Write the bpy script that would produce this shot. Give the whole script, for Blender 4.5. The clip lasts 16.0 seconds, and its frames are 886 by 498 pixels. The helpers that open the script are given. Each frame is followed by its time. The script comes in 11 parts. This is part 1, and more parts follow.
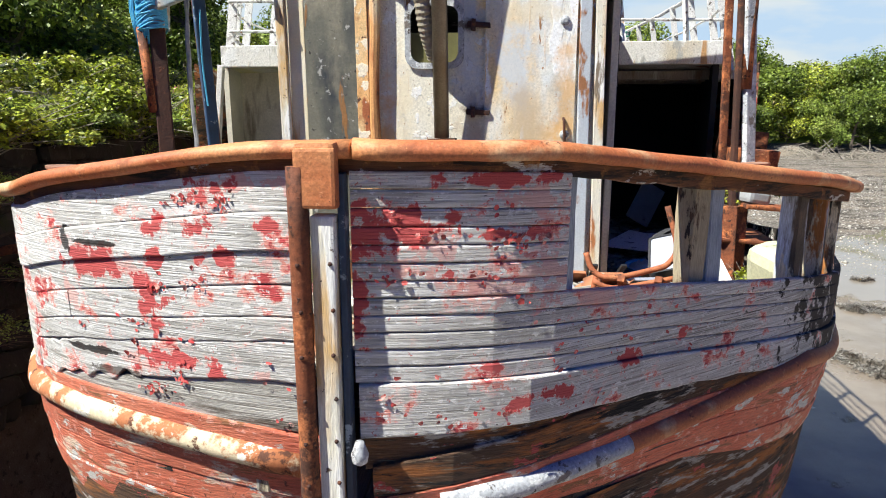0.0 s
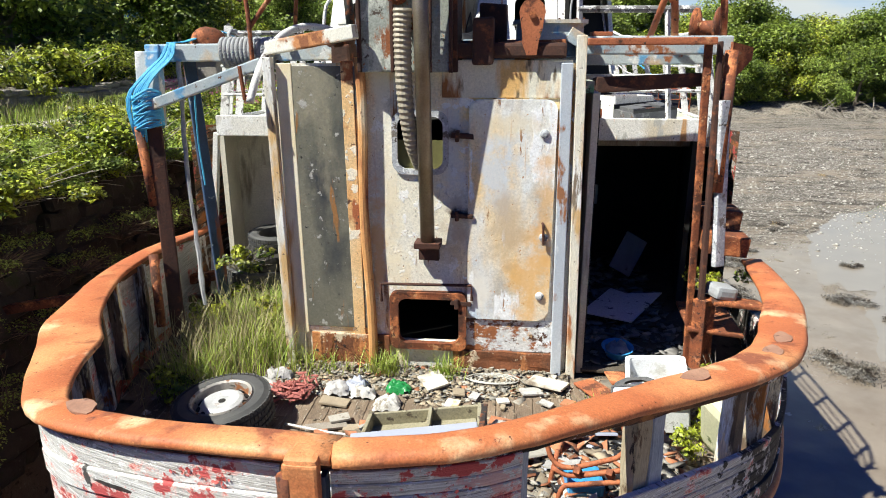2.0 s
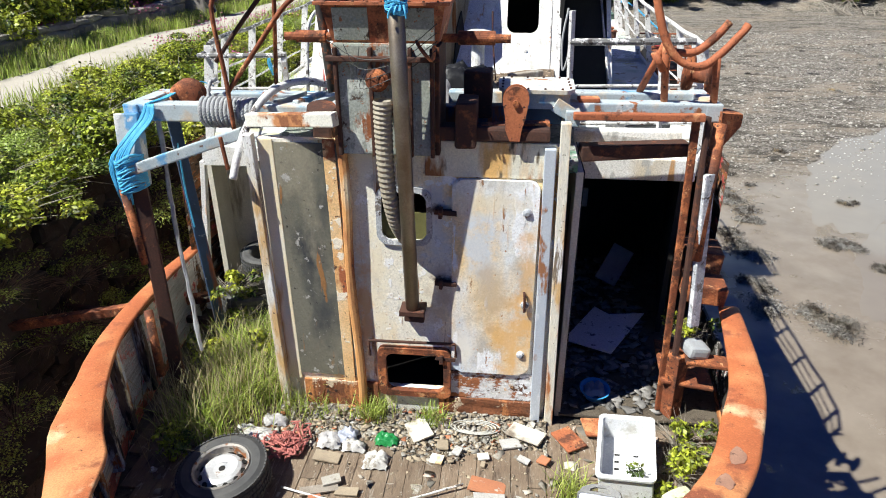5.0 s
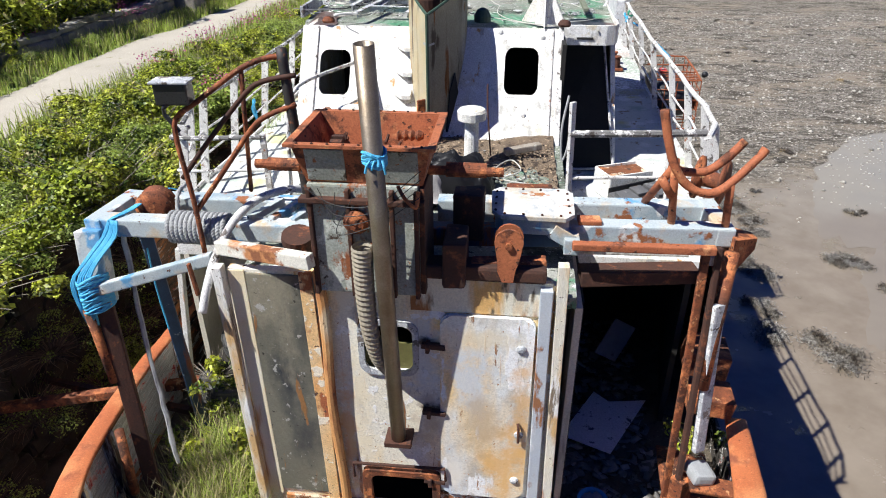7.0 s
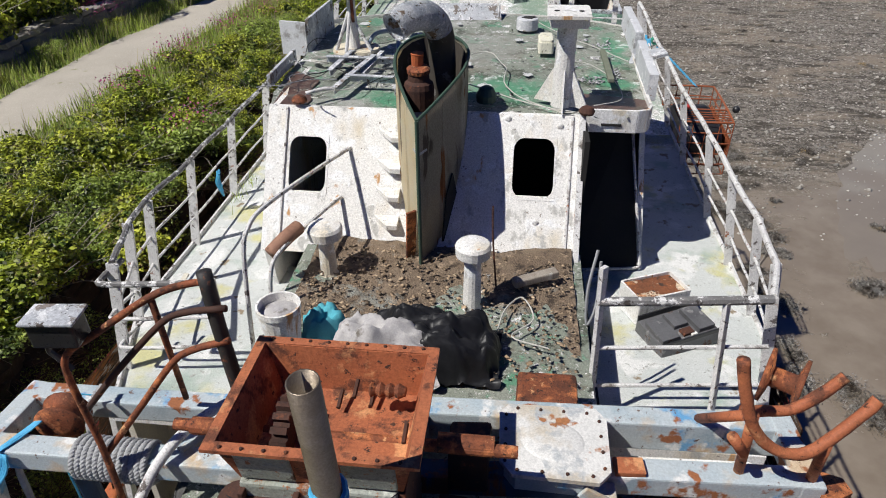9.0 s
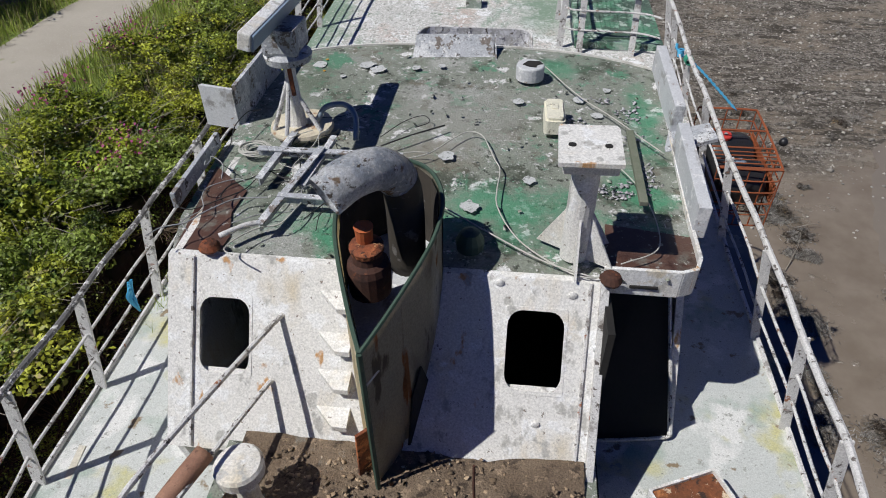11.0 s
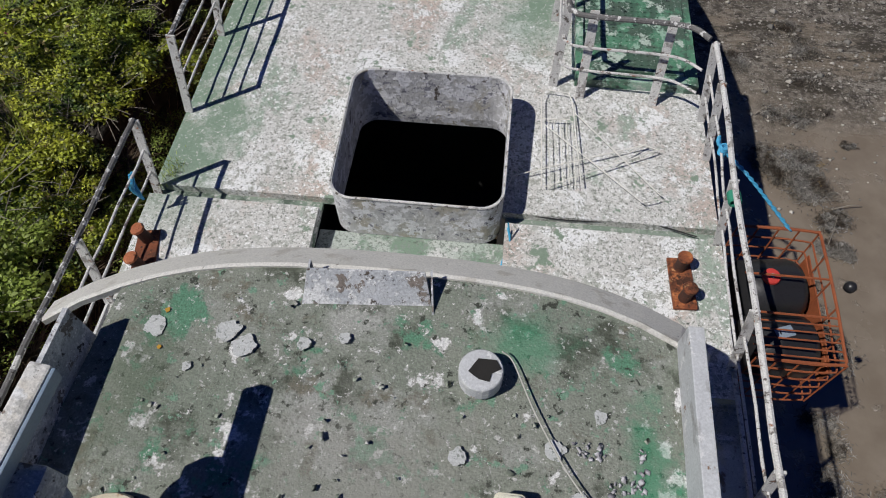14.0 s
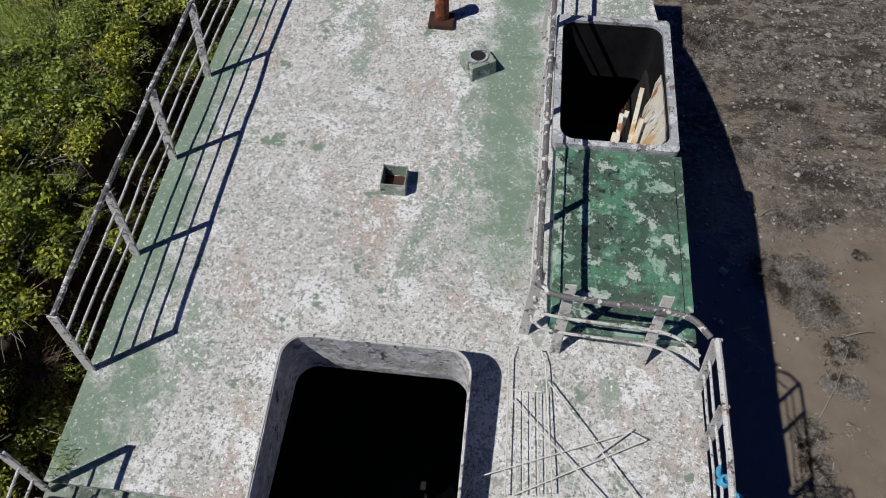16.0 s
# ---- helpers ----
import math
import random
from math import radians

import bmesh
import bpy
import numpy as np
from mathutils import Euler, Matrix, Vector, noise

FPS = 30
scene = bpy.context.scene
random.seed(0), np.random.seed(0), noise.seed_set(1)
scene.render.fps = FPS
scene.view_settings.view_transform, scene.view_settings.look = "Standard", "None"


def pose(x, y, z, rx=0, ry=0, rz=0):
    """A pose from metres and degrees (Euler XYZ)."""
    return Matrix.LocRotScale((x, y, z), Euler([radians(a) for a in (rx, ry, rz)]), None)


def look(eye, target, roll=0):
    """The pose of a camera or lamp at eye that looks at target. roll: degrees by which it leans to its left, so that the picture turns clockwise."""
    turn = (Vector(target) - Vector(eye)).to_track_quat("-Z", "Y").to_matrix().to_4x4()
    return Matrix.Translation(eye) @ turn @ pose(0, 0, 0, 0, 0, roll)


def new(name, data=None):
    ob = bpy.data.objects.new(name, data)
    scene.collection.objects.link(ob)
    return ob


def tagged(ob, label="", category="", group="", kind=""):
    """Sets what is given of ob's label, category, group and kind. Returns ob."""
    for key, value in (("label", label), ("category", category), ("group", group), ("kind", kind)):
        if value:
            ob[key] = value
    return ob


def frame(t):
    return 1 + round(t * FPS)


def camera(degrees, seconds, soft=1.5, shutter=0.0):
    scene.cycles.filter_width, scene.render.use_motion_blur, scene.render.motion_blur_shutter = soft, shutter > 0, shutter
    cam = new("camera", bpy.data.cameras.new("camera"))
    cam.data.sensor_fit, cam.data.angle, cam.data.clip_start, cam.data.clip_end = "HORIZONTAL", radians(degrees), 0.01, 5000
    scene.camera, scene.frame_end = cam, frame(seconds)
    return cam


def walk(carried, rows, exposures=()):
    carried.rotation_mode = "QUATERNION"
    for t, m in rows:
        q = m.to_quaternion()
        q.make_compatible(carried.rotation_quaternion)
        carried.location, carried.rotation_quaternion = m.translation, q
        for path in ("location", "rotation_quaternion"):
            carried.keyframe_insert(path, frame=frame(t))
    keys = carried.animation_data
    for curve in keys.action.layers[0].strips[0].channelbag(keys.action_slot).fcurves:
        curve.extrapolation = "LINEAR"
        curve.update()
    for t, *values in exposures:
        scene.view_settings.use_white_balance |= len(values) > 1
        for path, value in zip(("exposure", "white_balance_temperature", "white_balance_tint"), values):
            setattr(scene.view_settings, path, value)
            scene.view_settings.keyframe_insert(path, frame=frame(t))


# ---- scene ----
cam = camera(69.0, 16.0, 1.0)
METRES, EYE, TILT, LEAN, TURN = 15.0, 4.7, -12.0, 0.0, 6.0
ROWS = [
    (0.0, 0.0, 0.0, 0.0, 0.0, 0.0, -0.0),
    (0.5, -0.0007, -0.0034, 0.0164, -0.01, -0.78, 0.02),
    (1.0, 0.0009, -0.008, 0.0335, 0.03, -1.71, 0.0),
    (1.5, 0.0049, -0.0136, 0.0516, 0.03, -3.01, 0.03),
    (2.0, 0.0071, -0.0162, 0.0715, 0.04, -4.59, 0.07),
    (2.5, 0.0074, -0.0159, 0.0865, 0.07, -6.19, 0.08),
    (3.0, 0.0077, -0.0186, 0.099, 0.09, -7.81, 0.08),
    (3.5, 0.01, -0.0205, 0.1128, 0.12, -9.41, 0.1),
    (4.0, 0.0121, -0.0176, 0.1281, 0.13, -11.02, 0.1),
    (6.5, 0.021, 0.0156, 0.2046, 0.23, -17.01, 0.14),
    (7.0, 0.0216, 0.0321, 0.2218, 0.25, -16.95, 0.13),
    (7.5, 0.0219, 0.0527, 0.239, 0.26, -17.3, 0.16),
    (8.0, 0.0222, 0.0767, 0.2569, 0.28, -18.21, 0.17),
    (8.5, 0.0228, 0.1032, 0.2752, 0.29, -19.28, 0.15),
    (11.0, 0.0382, 0.2746, 0.3662, 0.37, -27.65, 0.27),
    (11.5, 0.0437, 0.3145, 0.3857, 0.4, -30.02, 0.3),
    (12.0, 0.0494, 0.3552, 0.4047, 0.38, -32.52, 0.32),
    (12.5, 0.0555, 0.3968, 0.4236, 0.39, -35.0, 0.34),
    (13.0, 0.0619, 0.439, 0.443, 0.43, -37.62, 0.38),
    (13.5, 0.0687, 0.4817, 0.4625, 0.43, -40.75, 0.39),
    (14.0, 0.0757, 0.5251, 0.482, 0.45, -44.3, 0.42),
    (14.5, 0.0828, 0.5697, 0.5021, 0.44, -46.55, 0.41),
    (15.0, 0.0897, 0.6138, 0.5208, 0.44, -46.51, 0.43),
    (15.5, 0.0969, 0.6588, 0.5404, 0.43, -46.54, 0.42),
    (16.0, 0.1045, 0.7045, 0.5597, 0.44, -46.56, 0.42),
]
walk(cam, [(t, pose(0, 0, EYE, TILT, LEAN, TURN) @ pose(METRES * x, METRES * y, METRES * z, 90 + pitch, roll, yaw)) for t, x, y, z, yaw, pitch, roll in ROWS],
     ((0.0, 0.98, 6800, 5), (2.0, 0.89, 6850, 4), (4.0, 0.82, 6750, 5), (6.5, 0.72, 6550, 7), (7.5, 0.50, 6600, 10), (8.7, 0.10, 6700, 10), (11.0, -0.32, 6550, 10), (12.4, -0.38, 6600, 10), (13.5, -0.46, 6650, 10), (15.0, -0.64, 6650, 10), (16.0, -0.60, 6650, 10)))

# ---- light ----
SUN_DIR = Vector((-0.61, -0.37, 1.0)).normalized()
sun_elev = math.asin(SUN_DIR.z)
sun_az = math.atan2(SUN_DIR.x, SUN_DIR.y)
world = bpy.data.worlds.new("sky")
scene.world = world
world.use_nodes = True
wn, wl = world.node_tree.nodes, world.node_tree.links
wn.clear()
sky = wn.new("ShaderNodeTexSky")
sky.sky_type, sky.sun_disc = "NISHITA", False
sky.sun_elevation, sky.sun_rotation = sun_elev, sun_az
sky.air_density, sky.dust_density, sky.ozone_density = 1.0, 0.7, 2.0
wbg = wn.new("ShaderNodeBackground")
wbg.inputs["Strength"].default_value = 0.0185
wout = wn.new("ShaderNodeOutputWorld")
tint = wn.new("ShaderNodeMix")
tint.data_type, tint.blend_type = "RGBA", "MULTIPLY"
tint.inputs[0].default_value = 1.0
tint.inputs[7].default_value = (0.09, 0.52, 1.95, 1)
wl.new(sky.outputs[0], tint.inputs[6])
wl.new(tint.outputs[2], wbg.inputs["Color"])
wl.new(wbg.outputs[0], wout.inputs["Surface"])
sun_data = bpy.data.lights.new("sun", "SUN")
sun_data.energy, sun_data.angle, sun_data.color = 5.0, radians(0.5), (1.0, 0.99, 0.965)
sun_ob = new("sun", sun_data)
sun_ob.matrix_world = look(SUN_DIR * 60, (0, 0, 0))
scene.view_settings.exposure = 0.0


# ---- materials ----
def sky_backdrop():
    """Pale sky with thin cloud above the far trees."""
    me = bpy.data.meshes.new("sky_backdrop")
    me.from_pydata([(-500, 900, -40), (1100, 900, -40), (1100, 900, 420), (-500, 900, 420)], [], [(0, 1, 2, 3)])
    m = bpy.data.materials.new("sky_glow")
    m.use_nodes = True
    N, L = m.node_tree.nodes, m.node_tree.links
    N.remove(N["Principled BSDF"])
    geo = N.new("ShaderNodeNewGeometry")
    mp = N.new("ShaderNodeMapping")
    mp.inputs["Scale"].default_value = (0.004, 0.004, 0.014)
    L.new(geo.outputs["Position"], mp.inputs["Vector"])
    n = N.new("ShaderNodeTexNoise")
    n.inputs["Scale"].default_value, n.inputs["Detail"].default_value = 1.6, 7.0
    L.new(mp.outputs[0], n.inputs["Vector"])
    r = N.new("ShaderNodeMapRange")
    r.inputs["From Min"].default_value, r.inputs["From Max"].default_value = 0.40, 0.62
    L.new(n.outputs["Fac"], r.inputs["Value"])
    x = N.new("ShaderNodeMix")
    x.data_type = "RGBA"
    L.new(r.outputs[0], x.inputs[0])
    x.inputs[6].default_value, x.inputs[7].default_value = (0.27, 0.36, 0.49, 1), (0.39, 0.42, 0.455, 1)
    e = N.new("ShaderNodeEmission")
    L.new(x.outputs[2], e.inputs["Color"])
    L.new(e.outputs[0], N["Material Output"].inputs["Surface"])
    me.materials.append(m)
    tagged(new("backdrop", me), "pale blue sky with thin white cloud", "sky", kind="structure")


sky_backdrop()

def mat(name, base, rough=0.7, metal=0.0, var=None, layers=(), bump=0.3, bscale=40.0, bstretch=(1, 1, 1),
        bdist=0.004, rnd=0.0, island=0.0, spec=0.5, trans=0.0, soft=False, grain=0.5):
    """Procedural surface: base colour, broad variation var=(colour, scale), and layers of stains, each
    (colour, scale, low, high, stretch, roughness or None); layers with the same seventh number share one pattern."""
    m = bpy.data.materials.new(name)
    m.use_nodes = True
    nt = m.node_tree
    N, L = nt.nodes, nt.links
    b = N["Principled BSDF"]
    b.inputs["Metallic"].default_value = metal
    b.inputs["Specular IOR Level"].default_value = spec
    geo = N.new("ShaderNodeNewGeometry")
    pos = geo.outputs["Position"]

    def noise_of(scale, stretch, k, detail=8.0, r=0.62):
        mp = N.new("ShaderNodeMapping")
        mp.inputs["Scale"].default_value = stretch
        mp.inputs["Location"].default_value = (k * 3.17, k * 1.91, k * 2.37)
        L.new(pos, mp.inputs["Vector"])
        n = N.new("ShaderNodeTexNoise")
        n.inputs["Scale"].default_value, n.inputs["Detail"].default_value = scale, detail
        n.inputs["Roughness"].default_value = r
        L.new(mp.outputs[0], n.inputs["Vector"])
        return n.outputs["Fac"]

    def ranged(s, lo, hi):
        r = N.new("ShaderNodeMapRange")
        r.inputs["From Min"].default_value, r.inputs["From Max"].default_value = lo, hi
        L.new(s, r.inputs["Value"])
        return r.outputs["Result"]

    def mixc(f, a, c):
        x = N.new("ShaderNodeMix")
        x.data_type = "RGBA"
        L.new(f, x.inputs[0])
        for sock, v in ((x.inputs[6], a), (x.inputs[7], c)):
            if isinstance(v, tuple):
                sock.default_value = (*v, 1)
            else:
                L.new(v, sock)
        return x.outputs[2]

    def mixf(f, a, c):
        x = N.new("ShaderNodeMix")
        L.new(f, x.inputs[0])
        for sock, v in ((x.inputs[2], a), (x.inputs[3], c)):
            if isinstance(v, (int, float)):
                sock.default_value = v
            else:
                L.new(v, sock)
        return x.outputs[0]

    col, rg, relief = tuple(base), rough, None
    if var:
        col = mixc(ranged(noise_of(var[1], (1, 1, 1), 1), 0.3, 0.7), col, tuple(var[0]))
    else:
        col = mixc(ranged(noise_of(9, (1, 1, 1), 1), 0.3, 0.7), col, tuple(0.86 * c for c in base))
    for i, lay in enumerate(layers):
        c, s, lo, hi, st, r = lay[:6]
        f = ranged(noise_of(s, st, lay[6] if len(lay) > 6 else i + 2, 5.0 if soft and s < 12 else 10.0, 0.55 if soft and s < 12 else 0.68), lo, hi)
        col = mixc(f, col, tuple(c))
        if r is not None:
            rg = mixf(f, rg, r)
        relief = f if relief is None else mixf(f, relief, 1.0)
    if rnd or island:
        if island:
            rn = geo.outputs["Random Per Island"]
        else:
            oi = N.new("ShaderNodeObjectInfo")
            rn = oi.outputs["Random"]
        k = rnd or island
        v = ranged(rn, 0, 1)
        hs = N.new("ShaderNodeHueSaturation")
        mr = N.new("ShaderNodeMapRange")
        mr.inputs["To Min"].default_value, mr.inputs["To Max"].default_value = 1 - k, 1 + k
        L.new(v, mr.inputs["Value"])
        L.new(mr.outputs[0], hs.inputs["Value"])
        L.new(col, hs.inputs["Color"])
        col = hs.outputs["Color"]
    # fine grain on the colour itself
    fine = ranged(noise_of(bscale * 1.7, bstretch, 11, 5.0, 0.7), 0.36, 0.64)
    g = N.new("ShaderNodeHueSaturation")
    mr = N.new("ShaderNodeMapRange")
    mr.inputs["To Min"].default_value, mr.inputs["To Max"].default_value = 1 - 0.28 * grain, 1 + 0.22 * grain
    L.new(fine, mr.inputs["Value"])
    L.new(mr.outputs[0], g.inputs["Value"])
    L.new(col, g.inputs["Color"])
    L.new(g.outputs["Color"], b.inputs["Base Color"])
    if isinstance(rg, (int, float)):
        rg = mixf(fine, max(0.05, rg - 0.08), min(1.0, rg + 0.08))
    L.new(rg, b.inputs["Roughness"])
    if bump:
        h = noise_of(bscale, bstretch, 7, 6.0)
        bp = N.new("ShaderNodeBump")
        bp.inputs["Strength"].default_value, bp.inputs["Distance"].default_value = bump, bdist
        L.new(h, bp.inputs["Height"])
        nrm = bp.outputs[0]
        if relief is not None:
            b2 = N.new("ShaderNodeBump")
            b2.inputs["Strength"].default_value, b2.inputs["Distance"].default_value = 0.5, 0.003
            L.new(relief, b2.inputs["Height"])
            L.new(nrm, b2.inputs["Normal"])
            nrm = b2.outputs[0]
        L.new(nrm, b.inputs["Normal"])
    if trans:
        tr = N.new("ShaderNodeBsdfTranslucent")
        L.new(g.outputs["Color"], tr.inputs["Color"])
        mx = N.new("ShaderNodeMixShader")
        mx.inputs[0].default_value = trans
        L.new(b.outputs[0], mx.inputs[1])
        L.new(tr.outputs[0], mx.inputs[2])
        L.new(mx.outputs[0], N["Material Output"].inputs["Surface"])
    return m


ONE = (1, 1, 1)
VERT = (1, 1, 0.16)
RUST, RUSTD, RUSTL = (0.30, 0.085, 0.032), (0.075, 0.028, 0.016), (0.50, 0.17, 0.062)
M_rim = mat("rusty_rail_steel", (0.50, 0.155, 0.055), 0.6, 0, ((0.38, 0.105, 0.040), 2.2),
            [((0.60, 0.25, 0.10), 2.0, 0.50, 0.66, (1, 1, 1.4), 0.6), ((0.64, 0.44, 0.25), 2.6, 0.585, 0.68, (1, 1, 1.4), 0.6), ((0.25, 0.075, 0.035), 4, 0.58, 0.67, ONE, 0.9),
             ((0.12, 0.045, 0.026), 24, 0.62, 0.67, ONE, 0.9), ((0.60, 0.24, 0.09), 38, 0.60, 0.66, ONE, None)], 0.6, 60, soft=True, grain=0.8)
M_shelf = mat("rusty_shelf_timber", (0.10, 0.050, 0.028), 0.9, 0, ((0.22, 0.085, 0.035), 5), [((0.02, 0.016, 0.013), 6, 0.53, 0.60, (0.4, 0.4, 3), None), ((0.60, 0.58, 0.55), 7, 0.59, 0.61, (0.6, 0.6, 2), 0.7), ((0.34, 0.15, 0.05), 9, 0.57, 0.64, ONE, None)], 0.9, 30, (0.3, 0.3, 5), 0.010, grain=1.0)
M_orangecream = mat("orange_and_cream_paint", (0.62, 0.33, 0.13), 0.6, 0, ((0.52, 0.23, 0.08), 3), [((0.74, 0.63, 0.43), 2.6, 0.51, 0.60, (1, 1, 0.35), None), ((0.32, 0.11, 0.04), 5, 0.55, 0.63, (1, 1, 0.25), 0.9), ((0.12, 0.06, 0.035), 12, 0.60, 0.65, (1, 1, 0.5), 0.9)], 0.4, 50, soft=True, grain=0.5)
M_case = mat("olive_grey_case_paint", (0.25, 0.26, 0.205), 0.6, 0, ((0.34, 0.37, 0.35), 2.2), [((0.20, 0.29, 0.35), 2.6, 0.54, 0.62, ONE, None), ((0.26, 0.085, 0.03), 4, 0.555, 0.60, (1, 1, 0.4), 0.9), ((0.50, 0.52, 0.47), 7, 0.58, 0.62, (1, 1, 0.5), None), ((0.05, 0.03, 0.02), 9, 0.58, 0.62, ONE, None), ((0.30, 0.12, 0.05), 26, 0.60, 0.64, ONE, None)], 0.6, 40, grain=0.9)
M_strake = mat("cream_paint_over_rust", (0.70, 0.60, 0.42), 0.65, 0, ((0.62, 0.50, 0.33), 4), [((0.42, 0.15, 0.06), 3.6, 0.50, 0.54, ONE, 0.8), ((0.78, 0.74, 0.66), 6, 0.57, 0.60, ONE, None), ((0.12, 0.05, 0.03), 9, 0.58, 0.62, ONE, 0.9)], 0.5, 50)
M_patch = mat("brown_patch_steel", (0.24, 0.12, 0.08), 0.8, 0, ((0.36, 0.20, 0.13), 9), [((0.12, 0.06, 0.04), 14, 0.56, 0.62, ONE, None)], 0.6, 60)
M_boardgrey = mat("weathered_white_board", (0.60, 0.61, 0.62), 0.7, 0, ((0.50, 0.51, 0.53), 3), [((0.30, 0.29, 0.28), 5, 0.56, 0.64, (1, 0.4, 1), None), ((0.72, 0.72, 0.72), 8, 0.58, 0.62, ONE, None), ((0.25, 0.14, 0.08), 9, 0.63, 0.67, ONE, None)], 0.5, 40)
M_peel = mat("peeling_paint_over_rust", (0.60, 0.62, 0.66), 0.65, 0, ((0.72, 0.70, 0.66), 3), [((0.30, 0.105, 0.04), 4.0, 0.50, 0.545, (1, 1, 1.4), 0.9), ((0.10, 0.045, 0.025), 6, 0.55, 0.59, (1, 1, 1.4), 0.9), ((0.66, 0.40, 0.20), 5, 0.57, 0.61, ONE, None), ((0.78, 0.78, 0.79), 7, 0.585, 0.60, ONE, None)], 0.9, 30, bdist=0.010, grain=0.8)
M_rustpeel = mat("rust_with_paint_scraps", (0.26, 0.085, 0.032), 0.85, 0, ((0.11, 0.045, 0.022), 5), [((0.62, 0.50, 0.36), 6, 0.565, 0.59, (1, 1, 0.8), 0.6), ((0.50, 0.20, 0.07), 4, 0.55, 0.62, VERT, None), ((0.05, 0.028, 0.02), 10, 0.57, 0.61, ONE, None)], 0.9, 30, bdist=0.010, grain=1.0)
M_bluegrey = mat("blue_grey_pipe_paint", (0.42, 0.47, 0.54), 0.5, 0, ((0.52, 0.55, 0.58), 3), [((0.70, 0.71, 0.72), 4, 0.56, 0.62, (1, 1, 0.3), None), ((0.30, 0.13, 0.06), 6, 0.60, 0.64, (1, 1, 0.4), 0.9)], 0.3, 50, soft=True, grain=0.4)
M_dirt = mat("dry_rubble_dirt", (0.25, 0.215, 0.165), 0.95, 0, ((0.36, 0.325, 0.265), 5), [((0.12, 0.095, 0.07), 9, 0.53, 0.60, ONE, None), ((0.48, 0.46, 0.42), 24, 0.58, 0.62, ONE, None), ((0.20, 0.22, 0.08), 3, 0.57, 0.65, ONE, None)], 1.0, 50, bdist=0.02, grain=1.0)
M_plaster = mat("broken_plaster", (0.33, 0.31, 0.275), 0.9, 0, ((0.31, 0.29, 0.25), 8), [((0.18, 0.15, 0.115), 14, 0.58, 0.64, ONE, None)], 0.6, 60, island=0.45)
M_terracotta = mat("broken_terracotta", (0.44, 0.18, 0.085), 0.9, 0, ((0.34, 0.13, 0.07), 8), [((0.50, 0.44, 0.36), 10, 0.58, 0.63, ONE, None)], 0.6, 60, island=0.35)
M_tan = mat("tan_scraps", (0.33, 0.27, 0.19), 0.9, 0, ((0.22, 0.175, 0.125), 8), [], 0.6, 60, island=0.55)
M_blackrust = mat("black_paint_rusting", (0.022, 0.02, 0.02), 0.6, 0, ((0.035, 0.03, 0.028), 5), [((0.26, 0.085, 0.035), 6, 0.56, 0.62, ONE, 0.9)], 0.5, 50)
M_leafsoil = mat("brown_leaf_mould", (0.15, 0.105, 0.07), 0.95, 0, ((0.24, 0.18, 0.125), 4), [((0.34, 0.25, 0.17), 16, 0.56, 0.62, ONE, None), ((0.06, 0.042, 0.03), 9, 0.54, 0.62, ONE, None), ((0.28, 0.29, 0.26), 1.6, 0.55, 0.64, ONE, None)], 1.0, 60, bdist=0.02, grain=1.0)
M_leaflitter = mat("dead_leaf_scraps", (0.24, 0.165, 0.10), 0.9, 0, ((0.36, 0.27, 0.18), 8), [((0.40, 0.39, 0.36), 9, 0.60, 0.64, ONE, None)], 0.4, 60, island=0.6)
# near-black for soot, and for shade on the funnel's liner
M_sootshade = mat("soot", (0.03, 0.026, 0.022), 0.9, 0, ((0.07, 0.058, 0.045), 3), [((0.16, 0.15, 0.14), 8, 0.60, 0.65, ONE, None)], 0.5, 40)
M_lichen = mat("pale_lichen", (0.54, 0.55, 0.55), 0.95, 0, ((0.50, 0.51, 0.50), 20), [((0.24, 0.26, 0.24), 30, 0.55, 0.60, ONE, None)], 0.9, 60, bdist=0.006)
M_lichengold = mat("golden_lichen", (0.55, 0.30, 0.03), 0.95, 0, ((0.42, 0.24, 0.04), 20), [], 0.9, 60, bdist=0.006)
M_rust = mat("rust", RUST, 0.8, 0.1, (RUSTD, 5), [(RUSTL, 6, 0.52, 0.61, ONE, None), ((0.075, 0.03, 0.018), 4.5, 0.55, 0.61, ONE, 0.95), ((0.58, 0.30, 0.14), 9, 0.60, 0.64, ONE, None), ((0.05, 0.022, 0.014), 24, 0.57, 0.63, ONE, None)], 0.6, 50, bdist=0.006, grain=1.0)
M_rustdark = mat("dark_rust", (0.10, 0.04, 0.025), 0.85, 0.2, ((0.045, 0.025, 0.02), 5), [((0.27, 0.09, 0.04), 9, 0.56, 0.68, ONE, None)], 0.6, 45, bdist=0.006, grain=1.0)
M_rustorange = mat("orange_primer_rust", (0.42, 0.135, 0.055), 0.75, 0, ((0.30, 0.085, 0.036), 3), [((0.13, 0.045, 0.024), 6, 0.535, 0.61, ONE, 0.9), ((0.58, 0.27, 0.12), 4, 0.55, 0.62, ONE, None), ((0.06, 0.028, 0.018), 20, 0.60, 0.64, ONE, 0.9)], 0.6, 45, grain=0.8)
